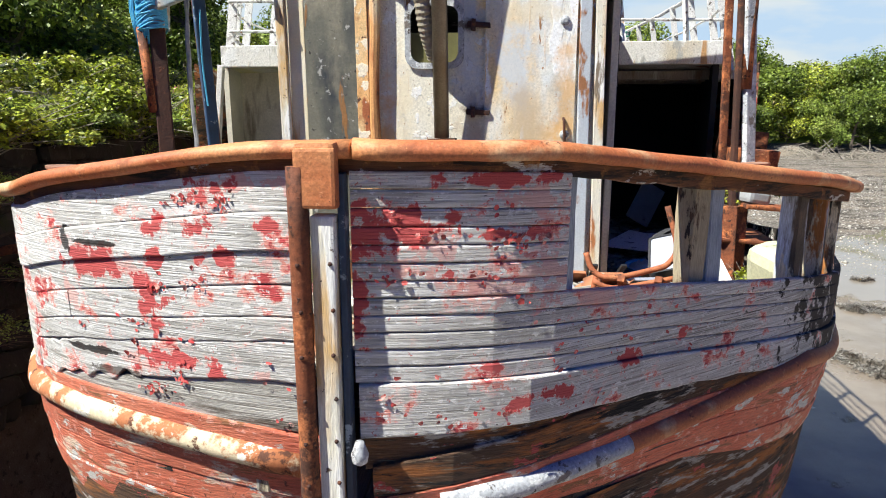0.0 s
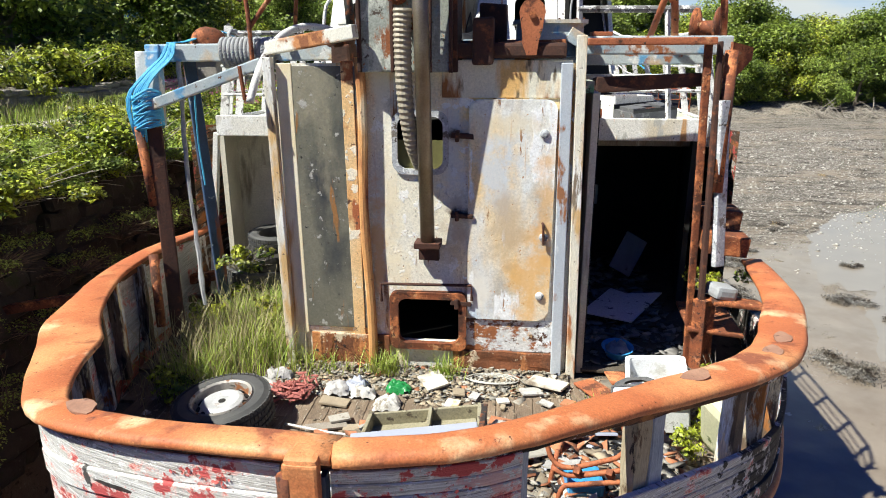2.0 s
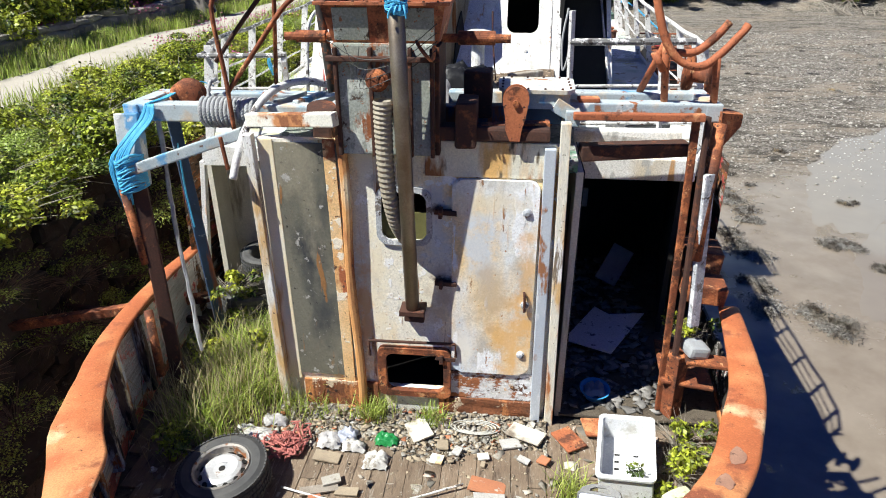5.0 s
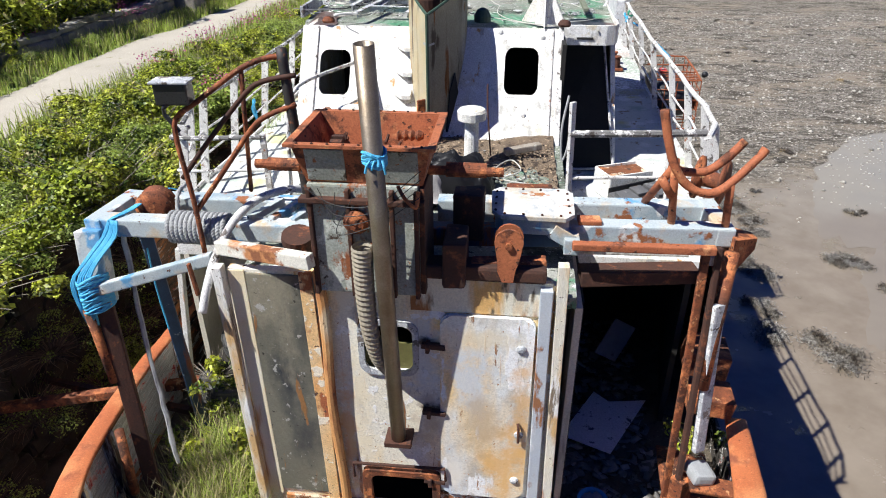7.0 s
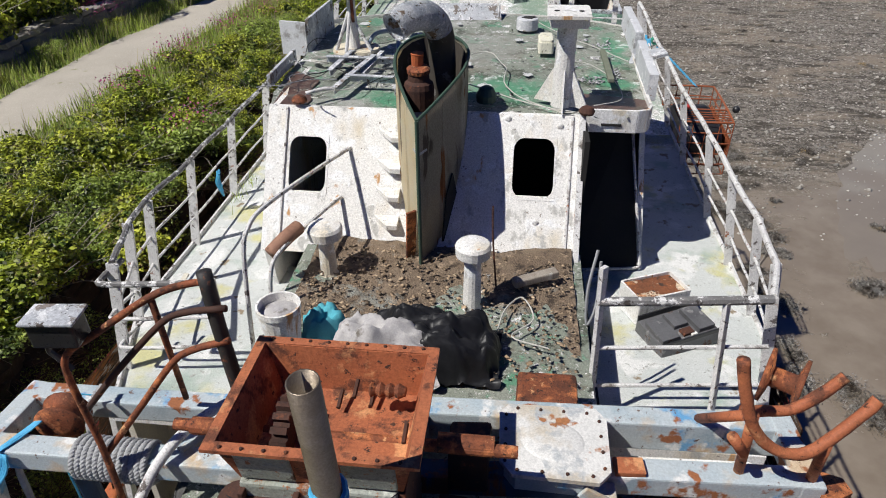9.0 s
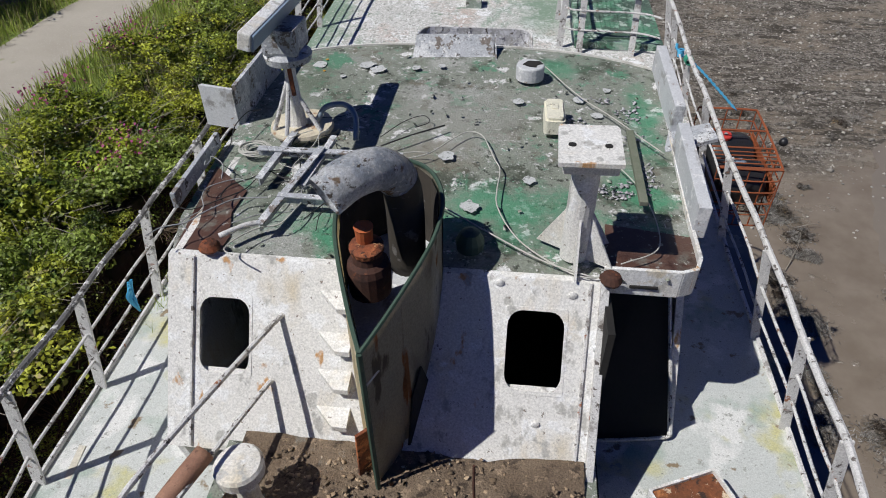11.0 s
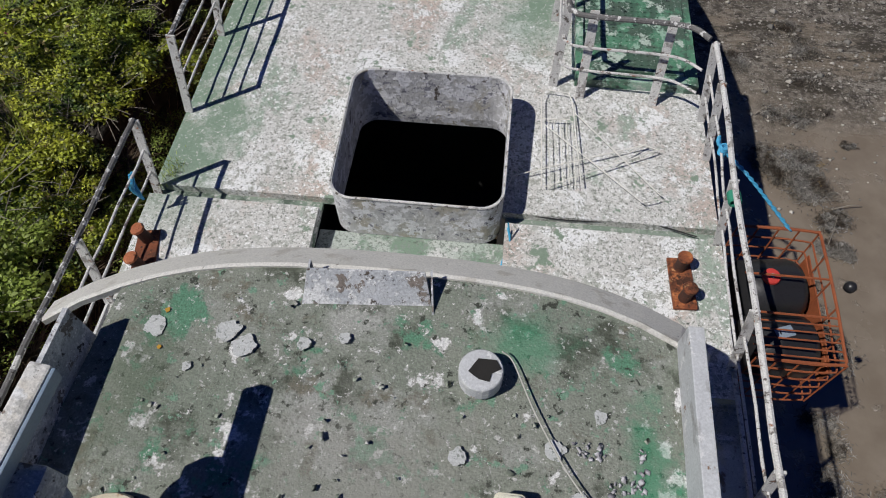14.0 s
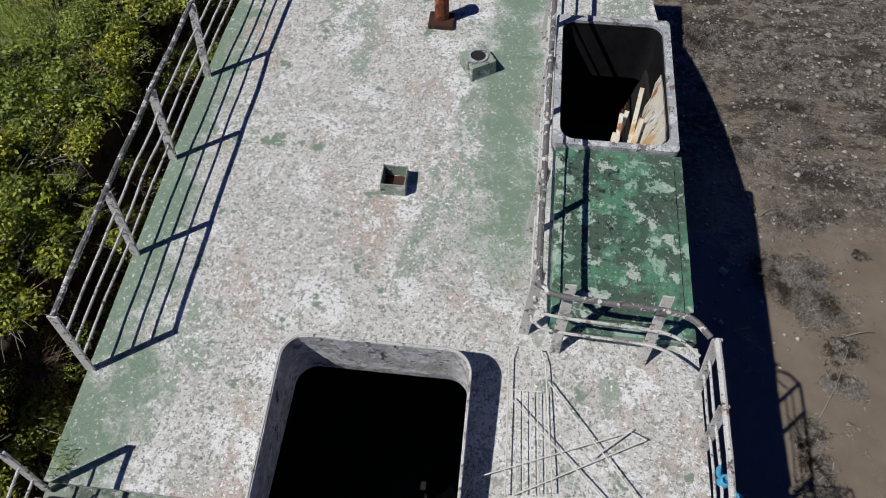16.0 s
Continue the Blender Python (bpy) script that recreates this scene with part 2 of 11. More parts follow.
M_plank = mat("weathered_plank", (0.78, 0.77, 0.755), 0.85, 0, ((0.66, 0.65, 0.63), 4),
              [((0.56, 0.54, 0.51), 9, 0.46, 0.56, (0.12, 0.12, 9), None), ((0.30, 0.28, 0.25), 15, 0.545, 0.60, (0.10, 0.10, 10), None), ((0.36, 0.345, 0.315), 2.4, 0.55, 0.66, (0.6, 0.6, 2.6), None),
               ((0.76, 0.60, 0.56), 5.2, 0.535, 0.575, (1, 1, 1.3), 0.7, 21), ((0.74, 0.30, 0.25), 5.2, 0.575, 0.590, (1, 1, 1.3), 0.6, 21), ((0.52, 0.055, 0.06), 5.2, 0.612, 0.620, (1, 1, 1.3), 0.5, 21), ((0.80, 0.79, 0.77), 30, 0.57, 0.60, (1, 1, 1.6), None),
               ((0.55, 0.22, 0.20), 42, 0.63, 0.65, ONE, None), ((0.12, 0.10, 0.085), 7.0, 0.635, 0.66, (0.25, 0.25, 7), None), ((0.09, 0.075, 0.065), 48, 0.655, 0.68, ONE, None)], 0.9, 26, (0.16, 0.16, 8), 0.008, rnd=0.10, grain=0.9)
M_plankgrey = mat("bare_grey_plank", (0.56, 0.545, 0.51), 0.88, 0, ((0.42, 0.40, 0.36), 4),
                  [((0.26, 0.24, 0.21), 9, 0.50, 0.62, (0.10, 0.10, 8), None), ((0.68, 0.67, 0.64), 8, 0.55, 0.64, (0.14, 0.14, 7), None), ((0.13, 0.11, 0.09), 3.2, 0.57, 0.66, (0.5, 0.5, 3), None), ((0.72, 0.38, 0.33), 5, 0.60, 0.62, (1, 1, 1.5), 0.6, 23), ((0.60, 0.13, 0.11), 5, 0.625, 0.635, (1, 1, 1.5), 0.6, 23), ((0.05, 0.04, 0.035), 11, 0.61, 0.65, (0.2, 0.2, 8), None)], 1.0, 26, (0.16, 0.16, 8), 0.010, rnd=0.1, grain=1.0)
M_redflake = mat("red_paint_flake", (0.48, 0.045, 0.05), 0.5, 0, ((0.60, 0.12, 0.10), 5), [((0.74, 0.34, 0.29), 16, 0.54, 0.60, ONE, None)], 0.3, 60, island=0.45)
M_brace = mat("cream_steel_paint_rusting", (0.74, 0.71, 0.62), 0.6, 0, ((0.62, 0.60, 0.54), 3), [((0.46, 0.20, 0.08), 3.2, 0.54, 0.61, ONE, 0.9), ((0.24, 0.09, 0.04), 7, 0.58, 0.63, ONE, 0.9)], 0.5, 50, soft=True, grain=0.6)
M_framewood = mat("stained_frame_timber", (0.17, 0.115, 0.075), 0.85, 0, ((0.05, 0.040, 0.034), 5), [((0.52, 0.56, 0.62), 6, 0.52, 0.58, (1, 1, 0.14), None), ((0.66, 0.58, 0.42), 5, 0.56, 0.60, (1, 1, 0.3), None), ((0.36, 0.14, 0.04), 6, 0.55, 0.60, (1, 1, 0.4), None), ((0.018, 0.015, 0.013), 9, 0.54, 0.58, (1, 1, 0.14), None)], 1.0, 22, (6, 6, 0.5), 0.010, rnd=0.3, grain=1.0)
M_postrust = mat("rust_streaked_frame_paint", (0.44, 0.38, 0.28), 0.8, 0, ((0.34, 0.27, 0.17), 4), [((0.40, 0.17, 0.05), 5, 0.53, 0.58, (1, 1, 0.4), None), ((0.10, 0.055, 0.03), 7, 0.57, 0.61, (1, 1, 0.35), None), ((0.03, 0.02, 0.015), 12, 0.60, 0.63, (1, 1, 0.3), None)], 0.9, 24, (5, 5, 0.5), 0.008, grain=0.9)
M_postblue = mat("blue_white_frame_paint", (0.44, 0.48, 0.54), 0.8, 0, ((0.28, 0.32, 0.38), 4), [((0.06, 0.065, 0.08), 6, 0.56, 0.61, (1, 1, 0.16), None), ((0.20, 0.15, 0.10), 8, 0.59, 0.63, (1, 1, 0.2), None)], 0.9, 24, (5, 5, 0.5), 0.008, grain=0.9)
M_plankdark = mat("rotten_plank", (0.15, 0.075, 0.038), 0.9, 0, ((0.05, 0.034, 0.024), 4), [((0.42, 0.15, 0.04), 6, 0.50, 0.60, (0.4, 0.4, 2), None), ((0.46, 0.43, 0.39), 6, 0.56, 0.60, (0.5, 0.5, 2.2), None), ((0.52, 0.07, 0.06), 5, 0.595, 0.605, (1, 1, 1.6), 0.6), ((0.010, 0.009, 0.008), 4.5, 0.565, 0.60, (0.4, 0.4, 3), None), ((0.30, 0.22, 0.14), 22, 0.60, 0.64, (0.3, 0.3, 4), None)], 1.0, 24, (0.4, 0.4, 5), 0.014, rnd=0.2, grain=1.0)
M_plankred = mat("red_painted_plank", (0.60, 0.125, 0.07), 0.65, 0, ((0.66, 0.22, 0.13), 5), [((0.70, 0.52, 0.40), 6, 0.56, 0.60, (0.7, 0.7, 1.8), None), ((0.30, 0.12, 0.05), 7, 0.575, 0.62, (0.4, 0.4, 3), None), ((0.66, 0.64, 0.61), 5, 0.585, 0.60, (0.8, 0.8, 1.6), None), ((0.05, 0.032, 0.026), 6, 0.615, 0.65, (0.3, 0.3, 6), None), ((0.78, 0.34, 0.26), 24, 0.58, 0.62, ONE, None), ((0.16, 0.05, 0.03), 34, 0.62, 0.65, ONE, None)], 1.0, 30, (0.5, 0.5, 4), 0.010, rnd=0.15, grain=1.0)
M_wood = mat("grey_timber", (0.36, 0.32, 0.27), 0.85, 0, ((0.24, 0.20, 0.16), 7), [((0.52, 0.50, 0.45), 8, 0.58, 0.66, VERT, None), ((0.17, 0.08, 0.04), 5, 0.58, 0.68, VERT, None)], 0.8, 22, (6, 6, 0.6), 0.006, rnd=0.12, grain=1.0)
M_oldpaintpost = mat("cream_painted_timber", (0.74, 0.69, 0.55), 0.75, 0, ((0.66, 0.64, 0.58), 6), [((0.62, 0.40, 0.18), 4.5, 0.55, 0.64, (1, 1, 0.3), None), ((0.78, 0.77, 0.74), 7, 0.55, 0.60, (1, 1, 0.2), None), ((0.22, 0.17, 0.12), 12, 0.58, 0.63, (1, 1, 0.12), None), ((0.42, 0.16, 0.06), 6, 0.61, 0.66, (1, 1, 0.25), 0.9), ((0.12, 0.08, 0.06), 30, 0.63, 0.66, ONE, None)], 0.7, 30, (5, 5, 0.5), 0.004, soft=True, grain=0.6)
M_white = mat("white_paint_weathered", (0.76, 0.745, 0.71), 0.55, 0, ((0.70, 0.685, 0.65), 2), [((0.62, 0.55, 0.43), 2.4, 0.53, 0.66, (1, 1, 0.3), None), ((0.80, 0.80, 0.79), 5, 0.54, 0.60, ONE, None), ((0.46, 0.45, 0.42), 9, 0.59, 0.66, (1, 1, 0.4), None), ((0.52, 0.30, 0.14), 6, 0.65, 0.70, (1.2, 1.2, 0.12), 0.9), ((0.24, 0.20, 0.17), 26, 0.63, 0.655, ONE, 0.9)], 0.7, 45, soft=True, grain=0.8)
M_rail = mat("white_rail_paint", (0.70, 0.69, 0.67), 0.65, 0, ((0.56, 0.55, 0.54), 5), [((0.34, 0.32, 0.30), 6, 0.57, 0.61, ONE, None), ((0.14, 0.12, 0.11), 16, 0.575, 0.60, ONE, 0.9), ((0.30, 0.12, 0.06), 9, 0.62, 0.66, ONE, 0.9)], 0.7, 60, grain=0.9)
M_railgrey = mat("dark_worn_rail_pipe", (0.13, 0.125, 0.12), 0.6, 0.1, ((0.22, 0.215, 0.21), 6), [((0.72, 0.71, 0.69), 14, 0.535, 0.56, ONE, 0.7), ((0.06, 0.05, 0.045), 11, 0.60, 0.63, ONE, 0.9)], 0.7, 60, grain=0.9)
M_bulk = mat("bulkhead_paint", (0.80, 0.73, 0.57), 0.5, 0, ((0.76, 0.75, 0.70), 1.0),
             [((0.62, 0.68, 0.74), 1.2, 0.55, 0.65, (1, 1, 0.5), None), ((0.82, 0.60, 0.28), 1.4, 0.51, 0.66, (1, 1, 0.35), None), ((0.62, 0.31, 0.10), 8, 0.58, 0.67, (1.6, 1.6, 0.07), None), ((0.50, 0.47, 0.42), 3.2, 0.61, 0.70, (1, 1, 0.7), None),
              ((0.84, 0.83, 0.80), 9, 0.585, 0.61, ONE, None), ((0.26, 0.12, 0.05), 11, 0.635, 0.67, (1.4, 1.4, 0.14), 0.9), ((0.36, 0.18, 0.08), 34, 0.635, 0.66, ONE, None), ((0.50, 0.47, 0.42), 26, 0.60, 0.65, (1, 1, 0.5), None)], 0.45, 40, soft=True, grain=0.6)
M_bulkdoor = mat("door_paint_rust_stained", (0.76, 0.72, 0.62), 0.45, 0, ((0.72, 0.73, 0.72), 1.3),
                 [((0.56, 0.64, 0.74), 1.5, 0.47, 0.60, (1, 1, 0.5), None), ((0.76, 0.56, 0.30), 1.9, 0.55, 0.68, (1, 1, 0.3), None), ((0.50, 0.46, 0.40), 2.8, 0.56, 0.66, (1, 1, 0.5), None),
                  ((0.82, 0.83, 0.84), 5.5, 0.575, 0.61, (1, 1, 0.3), None), ((0.60, 0.34, 0.13), 8, 0.61, 0.68, (1.4, 1.4, 0.10), None), ((0.30, 0.14, 0.06), 12, 0.64, 0.67, (1.4, 1.4, 0.2), 0.9), ((0.44, 0.20, 0.07), 30, 0.62, 0.66, ONE, None)], 0.45, 40, soft=True, grain=0.6)
M_darkpanel = mat("dark_grey_panel", (0.13, 0.13, 0.105), 0.38, 0, ((0.20, 0.19, 0.145), 1.6), [((0.045, 0.05, 0.055), 1.4, 0.49, 0.58, (1, 1, 0.5), None), ((0.26, 0.24, 0.18), 2.2, 0.55, 0.63, (1, 1, 0.4), None), ((0.42, 0.41, 0.38), 13, 0.62, 0.65, ONE, None), ((0.45, 0.44, 0.40), 34, 0.65, 0.68, ONE, None), ((0.30, 0.15, 0.06), 9, 0.61, 0.64, VERT, None), ((0.04, 0.035, 0.03), 17, 0.63, 0.66, ONE, None)], 0.5, 40, soft=True)
M_bluepaint = mat("pale_blue_steel_paint", (0.38, 0.45, 0.49), 0.5, 0, ((0.50, 0.535, 0.53), 2.2), [((0.30, 0.38, 0.43), 2.4, 0.52, 0.62, ONE, None), ((0.12, 0.32, 0.54), 3, 0.59, 0.64, ONE, None), ((0.52, 0.40, 0.27), 2.6, 0.55, 0.64, ONE, 0.9), ((0.30, 0.11, 0.045), 5, 0.59, 0.63, ONE, 0.9), ((0.66, 0.665, 0.65), 5, 0.58, 0.63, ONE, None), ((0.12, 0.06, 0.04), 16, 0.63, 0.66, ONE, 0.9)], 0.5, 50, soft=True, grain=0.5)
M_bluedark = mat("dark_blue_steel", (0.03, 0.085, 0.19), 0.6, 0, ((0.025, 0.03, 0.04), 3), [((0.22, 0.075, 0.035), 4, 0.54, 0.60, VERT, 0.9), ((0.30, 0.36, 0.42), 8, 0.61, 0.64, ONE, None)], 0.4, 50)
def bared_end(m):
    """Paint lost to black weathered timber round the starboard quarter."""
    N, L = m.node_tree.nodes, m.node_tree.links
    base = N["Principled BSDF"].inputs["Base Color"]
    src = base.links[0].from_socket
    geo = N.new("ShaderNodeNewGeometry")
    sep = N.new("ShaderNodeSeparateXYZ")
    L.new(geo.outputs["Position"], sep.inputs[0])
    n = N.new("ShaderNodeTexNoise")
    n.inputs["Scale"].default_value, n.inputs["Detail"].default_value, n.inputs["Roughness"].default_value = 8.0, 8.0, 0.66
    L.new(geo.outputs["Position"], n.inputs["Vector"])
    far = N.new("ShaderNodeMapRange")
    for k, v in (("From Min", 0.5), ("From Max", 1.5), ("To Min", -0.25), ("To Max", 0.05)):
        far.inputs[k].default_value = v
    L.new(sep.outputs["X"], far.inputs["Value"])
    add = N.new("ShaderNodeMath")
    L.new(n.outputs["Fac"], add.inputs[0])
    L.new(far.outputs[0], add.inputs[1])
    cut = N.new("ShaderNodeMapRange")
    cut.inputs["From Min"].default_value, cut.inputs["From Max"].default_value = 0.47, 0.50
    L.new(add.outputs[0], cut.inputs["Value"])
    mx = N.new("ShaderNodeMix")
    mx.data_type = "RGBA"
    L.new(cut.outputs[0], mx.inputs[0])
    L.new(src, mx.inputs[6])
    mx.inputs[7].default_value = (0.045, 0.038, 0.032, 1)
    L.new(mx.outputs[2], base)


bared_end(M_plank)
M_coverplate = mat("grey_white_plate_paint", (0.60, 0.595, 0.57), 0.55, 0, ((0.70, 0.69, 0.66), 3.5), [((0.50, 0.44, 0.35), 4, 0.53, 0.64, ONE, None), ((0.40, 0.42, 0.43), 8, 0.56, 0.64, ONE, None), ((0.36, 0.15, 0.06), 6, 0.62, 0.66, ONE, 0.9)], 0.4, 50, soft=True, grain=0.6)
M_elbow = mat("blue_white_flaking_pipe_paint", (0.52, 0.55, 0.60), 0.6, 0.0, ((0.40, 0.44, 0.50), 4), [((0.72, 0.73, 0.75), 5, 0.50, 0.57, ONE, None), ((0.60, 0.57, 0.52), 2.2, 0.53, 0.64, ONE, None), ((0.12, 0.10, 0.085), 14, 0.585, 0.62, ONE, 0.9), ((0.28, 0.20, 0.14), 7, 0.62, 0.66, ONE, 0.9), ((0.76, 0.76, 0.76), 30, 0.57, 0.60, ONE, None)], 1.0, 40, soft=True, grain=0.9, bdist=0.008)
M_deckgreen = mat("dull_green_deck_paint", (0.16, 0.22, 0.17), 0.75, 0, ((0.28, 0.33, 0.28), 1.6),
                  [((0.48, 0.49, 0.46), 5, 0.55, 0.62, ONE, None), ((0.08, 0.11, 0.085), 4, 0.54, 0.62, ONE, None), ((0.50, 0.50, 0.48), 34, 0.58, 0.61, ONE, None)], 0.6, 60, grain=0.7)
M_deckwell = mat("green_worn_deck_paint", (0.40, 0.46, 0.41), 0.78, 0, ((0.55, 0.57, 0.54), 1.6),
                 [((0.20, 0.29, 0.215), 2.2, 0.50, 0.57, ONE, 0.7), ((0.62, 0.62, 0.61), 3, 0.55, 0.60, ONE, None), ((0.24, 0.27, 0.24), 36, 0.53, 0.56, ONE, None), ((0.12, 0.15, 0.12), 22, 0.60, 0.63, ONE, None)], 0.8, 70, grain=0.9)
M_topplate = mat("cream_plate_with_rust_runs", (0.74, 0.68, 0.52), 0.6, 0, ((0.58, 0.62, 0.62), 1.8),
                 [((0.66, 0.40, 0.15), 3.2, 0.55, 0.63, (1, 1, 0.25), None), ((0.30, 0.13, 0.05), 5, 0.555, 0.63, (1, 1, 0.25), 0.9), ((0.14, 0.11, 0.07), 7, 0.59, 0.64, (1, 1, 0.3), 0.9)], 0.3, 50, soft=True, grain=0.5)
M_flange = mat("rust_orange_flaking_paint", (0.72, 0.42, 0.16), 0.7, 0, ((0.78, 0.60, 0.36), 2.2),
               [((0.62, 0.26, 0.07), 2.6, 0.52, 0.64, (1, 1, 0.4), None), ((0.34, 0.11, 0.045), 5, 0.57, 0.62, (1, 1, 0.5), 0.9), ((0.80, 0.74, 0.60), 9, 0.58, 0.61, ONE, None), ((0.12, 0.06, 0.04), 16, 0.61, 0.65, ONE, 0.9)], 0.5, 60, soft=True, grain=0.8)
M_greydeck = mat("grey_green_deck_paint", (0.69, 0.685, 0.665), 0.8, 0, ((0.60, 0.585, 0.56), 1.0),
                 [((0.53, 0.44, 0.39), 0.9, 0.51, 0.59, (1, 0.7, 1), None), ((0.33, 0.40, 0.33), 0.8, 0.55, 0.585, (1.3, 0.6, 1), 0.7), ((0.80, 0.80, 0.80), 2.2, 0.535, 0.58, ONE, None), ((0.46, 0.47, 0.43), 6, 0.56, 0.60, ONE, None),
                  ((0.38, 0.385, 0.35), 15, 0.55, 0.59, ONE, None), ((0.27, 0.285, 0.25), 34, 0.55, 0.585, ONE, None), ((0.84, 0.84, 0.83), 26, 0.565, 0.59, ONE, None), ((0.09, 0.10, 0.085), 40, 0.605, 0.63, ONE, None), ((0.22, 0.29, 0.22), 3.5, 0.61, 0.63, ONE, None)], 1.0, 70, grain=0.9)

M_sidedeck = mat("smooth_side_deck_paint", (0.58, 0.59, 0.57), 0.7, 0, ((0.48, 0.51, 0.49), 1.2),
                 [((0.52, 0.50, 0.27), 1.7, 0.55, 0.64, ONE, None), ((0.34, 0.41, 0.36), 1.4, 0.54, 0.63, ONE, None), ((0.68, 0.68, 0.66), 2.6, 0.55, 0.62, ONE, None), ((0.36, 0.37, 0.34), 12, 0.60, 0.64, ONE, None), ((0.22, 0.23, 0.20), 30, 0.62, 0.65, ONE, None), ((0.26, 0.20, 0.13), 5, 0.64, 0.68, ONE, None)], 0.7, 60, soft=True, grain=0.7)


def green_margins(m):
    """Old green paint left along the deck's port edge and in a worn lane beside the locker."""
    N, L = m.node_tree.nodes, m.node_tree.links
    base = N["Principled BSDF"].inputs["Base Color"]
    src = base.links[0].from_socket
    geo = N.new("ShaderNodeNewGeometry")
    sep = N.new("ShaderNodeSeparateXYZ")
    L.new(geo.outputs["Position"], sep.inputs[0])
    wob, spk = N.new("ShaderNodeTexNoise"), N.new("ShaderNodeTexNoise")
    for n, s, d in ((wob, 1.6, 8.0), (spk, 26.0, 8.0)):
        n.inputs["Scale"].default_value, n.inputs["Detail"].default_value, n.inputs["Roughness"].default_value = s, d, 0.68
        L.new(geo.outputs["Position"], n.inputs["Vector"])

    def op(kind, a, b):
        n = N.new("ShaderNodeMath")
        n.operation = kind
        for sock, v in zip(n.inputs, (a, b)):
            if isinstance(v, (int, float)):
                sock.default_value = v
            else:
                L.new(v, sock)
        return n.outputs[0]

    def rg(s, a, b):
        r = N.new("ShaderNodeMapRange")
        r.inputs["From Min"].default_value, r.inputs["From Max"].default_value = a, b
        L.new(s, r.inputs["Value"])
        return r.outputs["Result"]

    shift = op("MULTIPLY", op("SUBTRACT", wob.outputs["Fac"], 0.5), 2.4)
    port = op("MULTIPLY", rg(op("ADD", sep.outputs["X"], shift), -2.45, -2.85), rg(sep.outputs["Y"], 12.2, 13.2))
    lane = op("MULTIPLY", rg(op("ADD", op("ABSOLUTE", op("SUBTRACT", sep.outputs["X"], 0.45), 0), shift), 0.55, 0.15), rg(op("ADD", sep.outputs["Y"], shift), 14.9, 15.6))
    fac = op("MULTIPLY", op("MAXIMUM", port, lane), rg(spk.outputs["Fac"], 0.64, 0.56))
    mx = N.new("ShaderNodeMix")
    mx.data_type = "RGBA"
    L.new(op("MULTIPLY", fac, 0.93), mx.inputs[0])
    L.new(src, mx.inputs[6])
    mx.inputs[7].default_value = (0.19, 0.28, 0.20, 1)
    L.new(mx.outputs[2], base)


green_margins(M_greydeck)


def stain(m, axes, spots, edge=0.5, scale=5.0, rag=3.2):
    """Stains with a ragged outline at known places. spots: (u, v, half width, half height, colour, strength) along the two axes."""
    N, L = m.node_tree.nodes, m.node_tree.links
    base = N["Principled BSDF"].inputs["Base Color"]
    geo = N.new("ShaderNodeNewGeometry")
    sep = N.new("ShaderNodeSeparateXYZ")
    L.new(geo.outputs["Position"], sep.inputs[0])
    n = N.new("ShaderNodeTexNoise")
    n.inputs["Scale"].default_value, n.inputs["Detail"].default_value, n.inputs["Roughness"].default_value = scale, 9.0, 0.68
    L.new(geo.outputs["Position"], n.inputs["Vector"])

    def op(kind, a, b):
        x = N.new("ShaderNodeMath")
        x.operation = kind
        for sock, v in zip(x.inputs, (a, b)):
            if isinstance(v, (int, float)):
                sock.default_value = v
            else:
                L.new(v, sock)
        return x.outputs[0]

    wob = op("MULTIPLY", op("SUBTRACT", n.outputs["Fac"], 0.5), rag)
    for u, v, ru, rv, colour, amount in spots:
        du = op("DIVIDE", op("SUBTRACT", sep.outputs[axes[0]], u), ru)
        dv = op("DIVIDE", op("SUBTRACT", sep.outputs[axes[1]], v), rv)
        d = op("ADD", op("SQRT", op("ADD", op("MULTIPLY", du, du), op("MULTIPLY", dv, dv)), 0), wob)
        r = N.new("ShaderNodeMapRange")
        for key, val in (("From Min", 1.0), ("From Max", 1.0 - edge), ("To Min", 0.0), ("To Max", amount)):
            r.inputs[key].default_value = val
        L.new(d, r.inputs["Value"])
        x = N.new("ShaderNodeMix")
        x.data_type = "RGBA"
        L.new(r.outputs[0], x.inputs[0])
        L.new(base.links[0].from_socket, x.inputs[6])
        x.inputs[7].default_value = (*colour, 1)
        L.new(x.outputs[2], base)


# what is left of the red paint on the stern planks: pink undercoat round red patches, and rot along the seams
OLD_RED = [(-0.877, 4.479, 0.075, 0.04), (-1.055, 4.367, 0.055, 0.032), (-0.911, 4.373, 0.033, 0.025), (-1.069, 4.267, 0.03, 0.028), (-0.909, 4.276, 0.022, 0.02), (-0.831, 4.29, 0.02, 0.022), (-0.677, 4.386, 0.024, 0.022), (-1.32, 4.229, 0.085, 0.04), (-1.091, 4.116, 0.055, 0.063), (-1.067, 3.94, 0.109, 0.025), (-0.893, 3.905, 0.025, 0.014), (-1.317, 3.795, 0.048, 0.016), (-0.323, 4.388, 0.13, 0.05), (-0.419, 4.447, 0.032, 0.022), (-0.018, 4.365, 0.095, 0.018), (-0.162, 4.414, 0.024, 0.018), (0.001, 4.52, 0.15, 0.018), (-0.425, 4.197, 0.03, 0.1), (-0.161, 4.259, 0.024, 0.019), (0.4, 3.907, 0.037, 0.026), (0.617, 3.934, 0.022, 0.02), (0.025, 3.838, 0.054, 0.023), (0.181, 3.852, 0.04, 0.019), (-0.06, 3.96, 0.034, 0.02)]
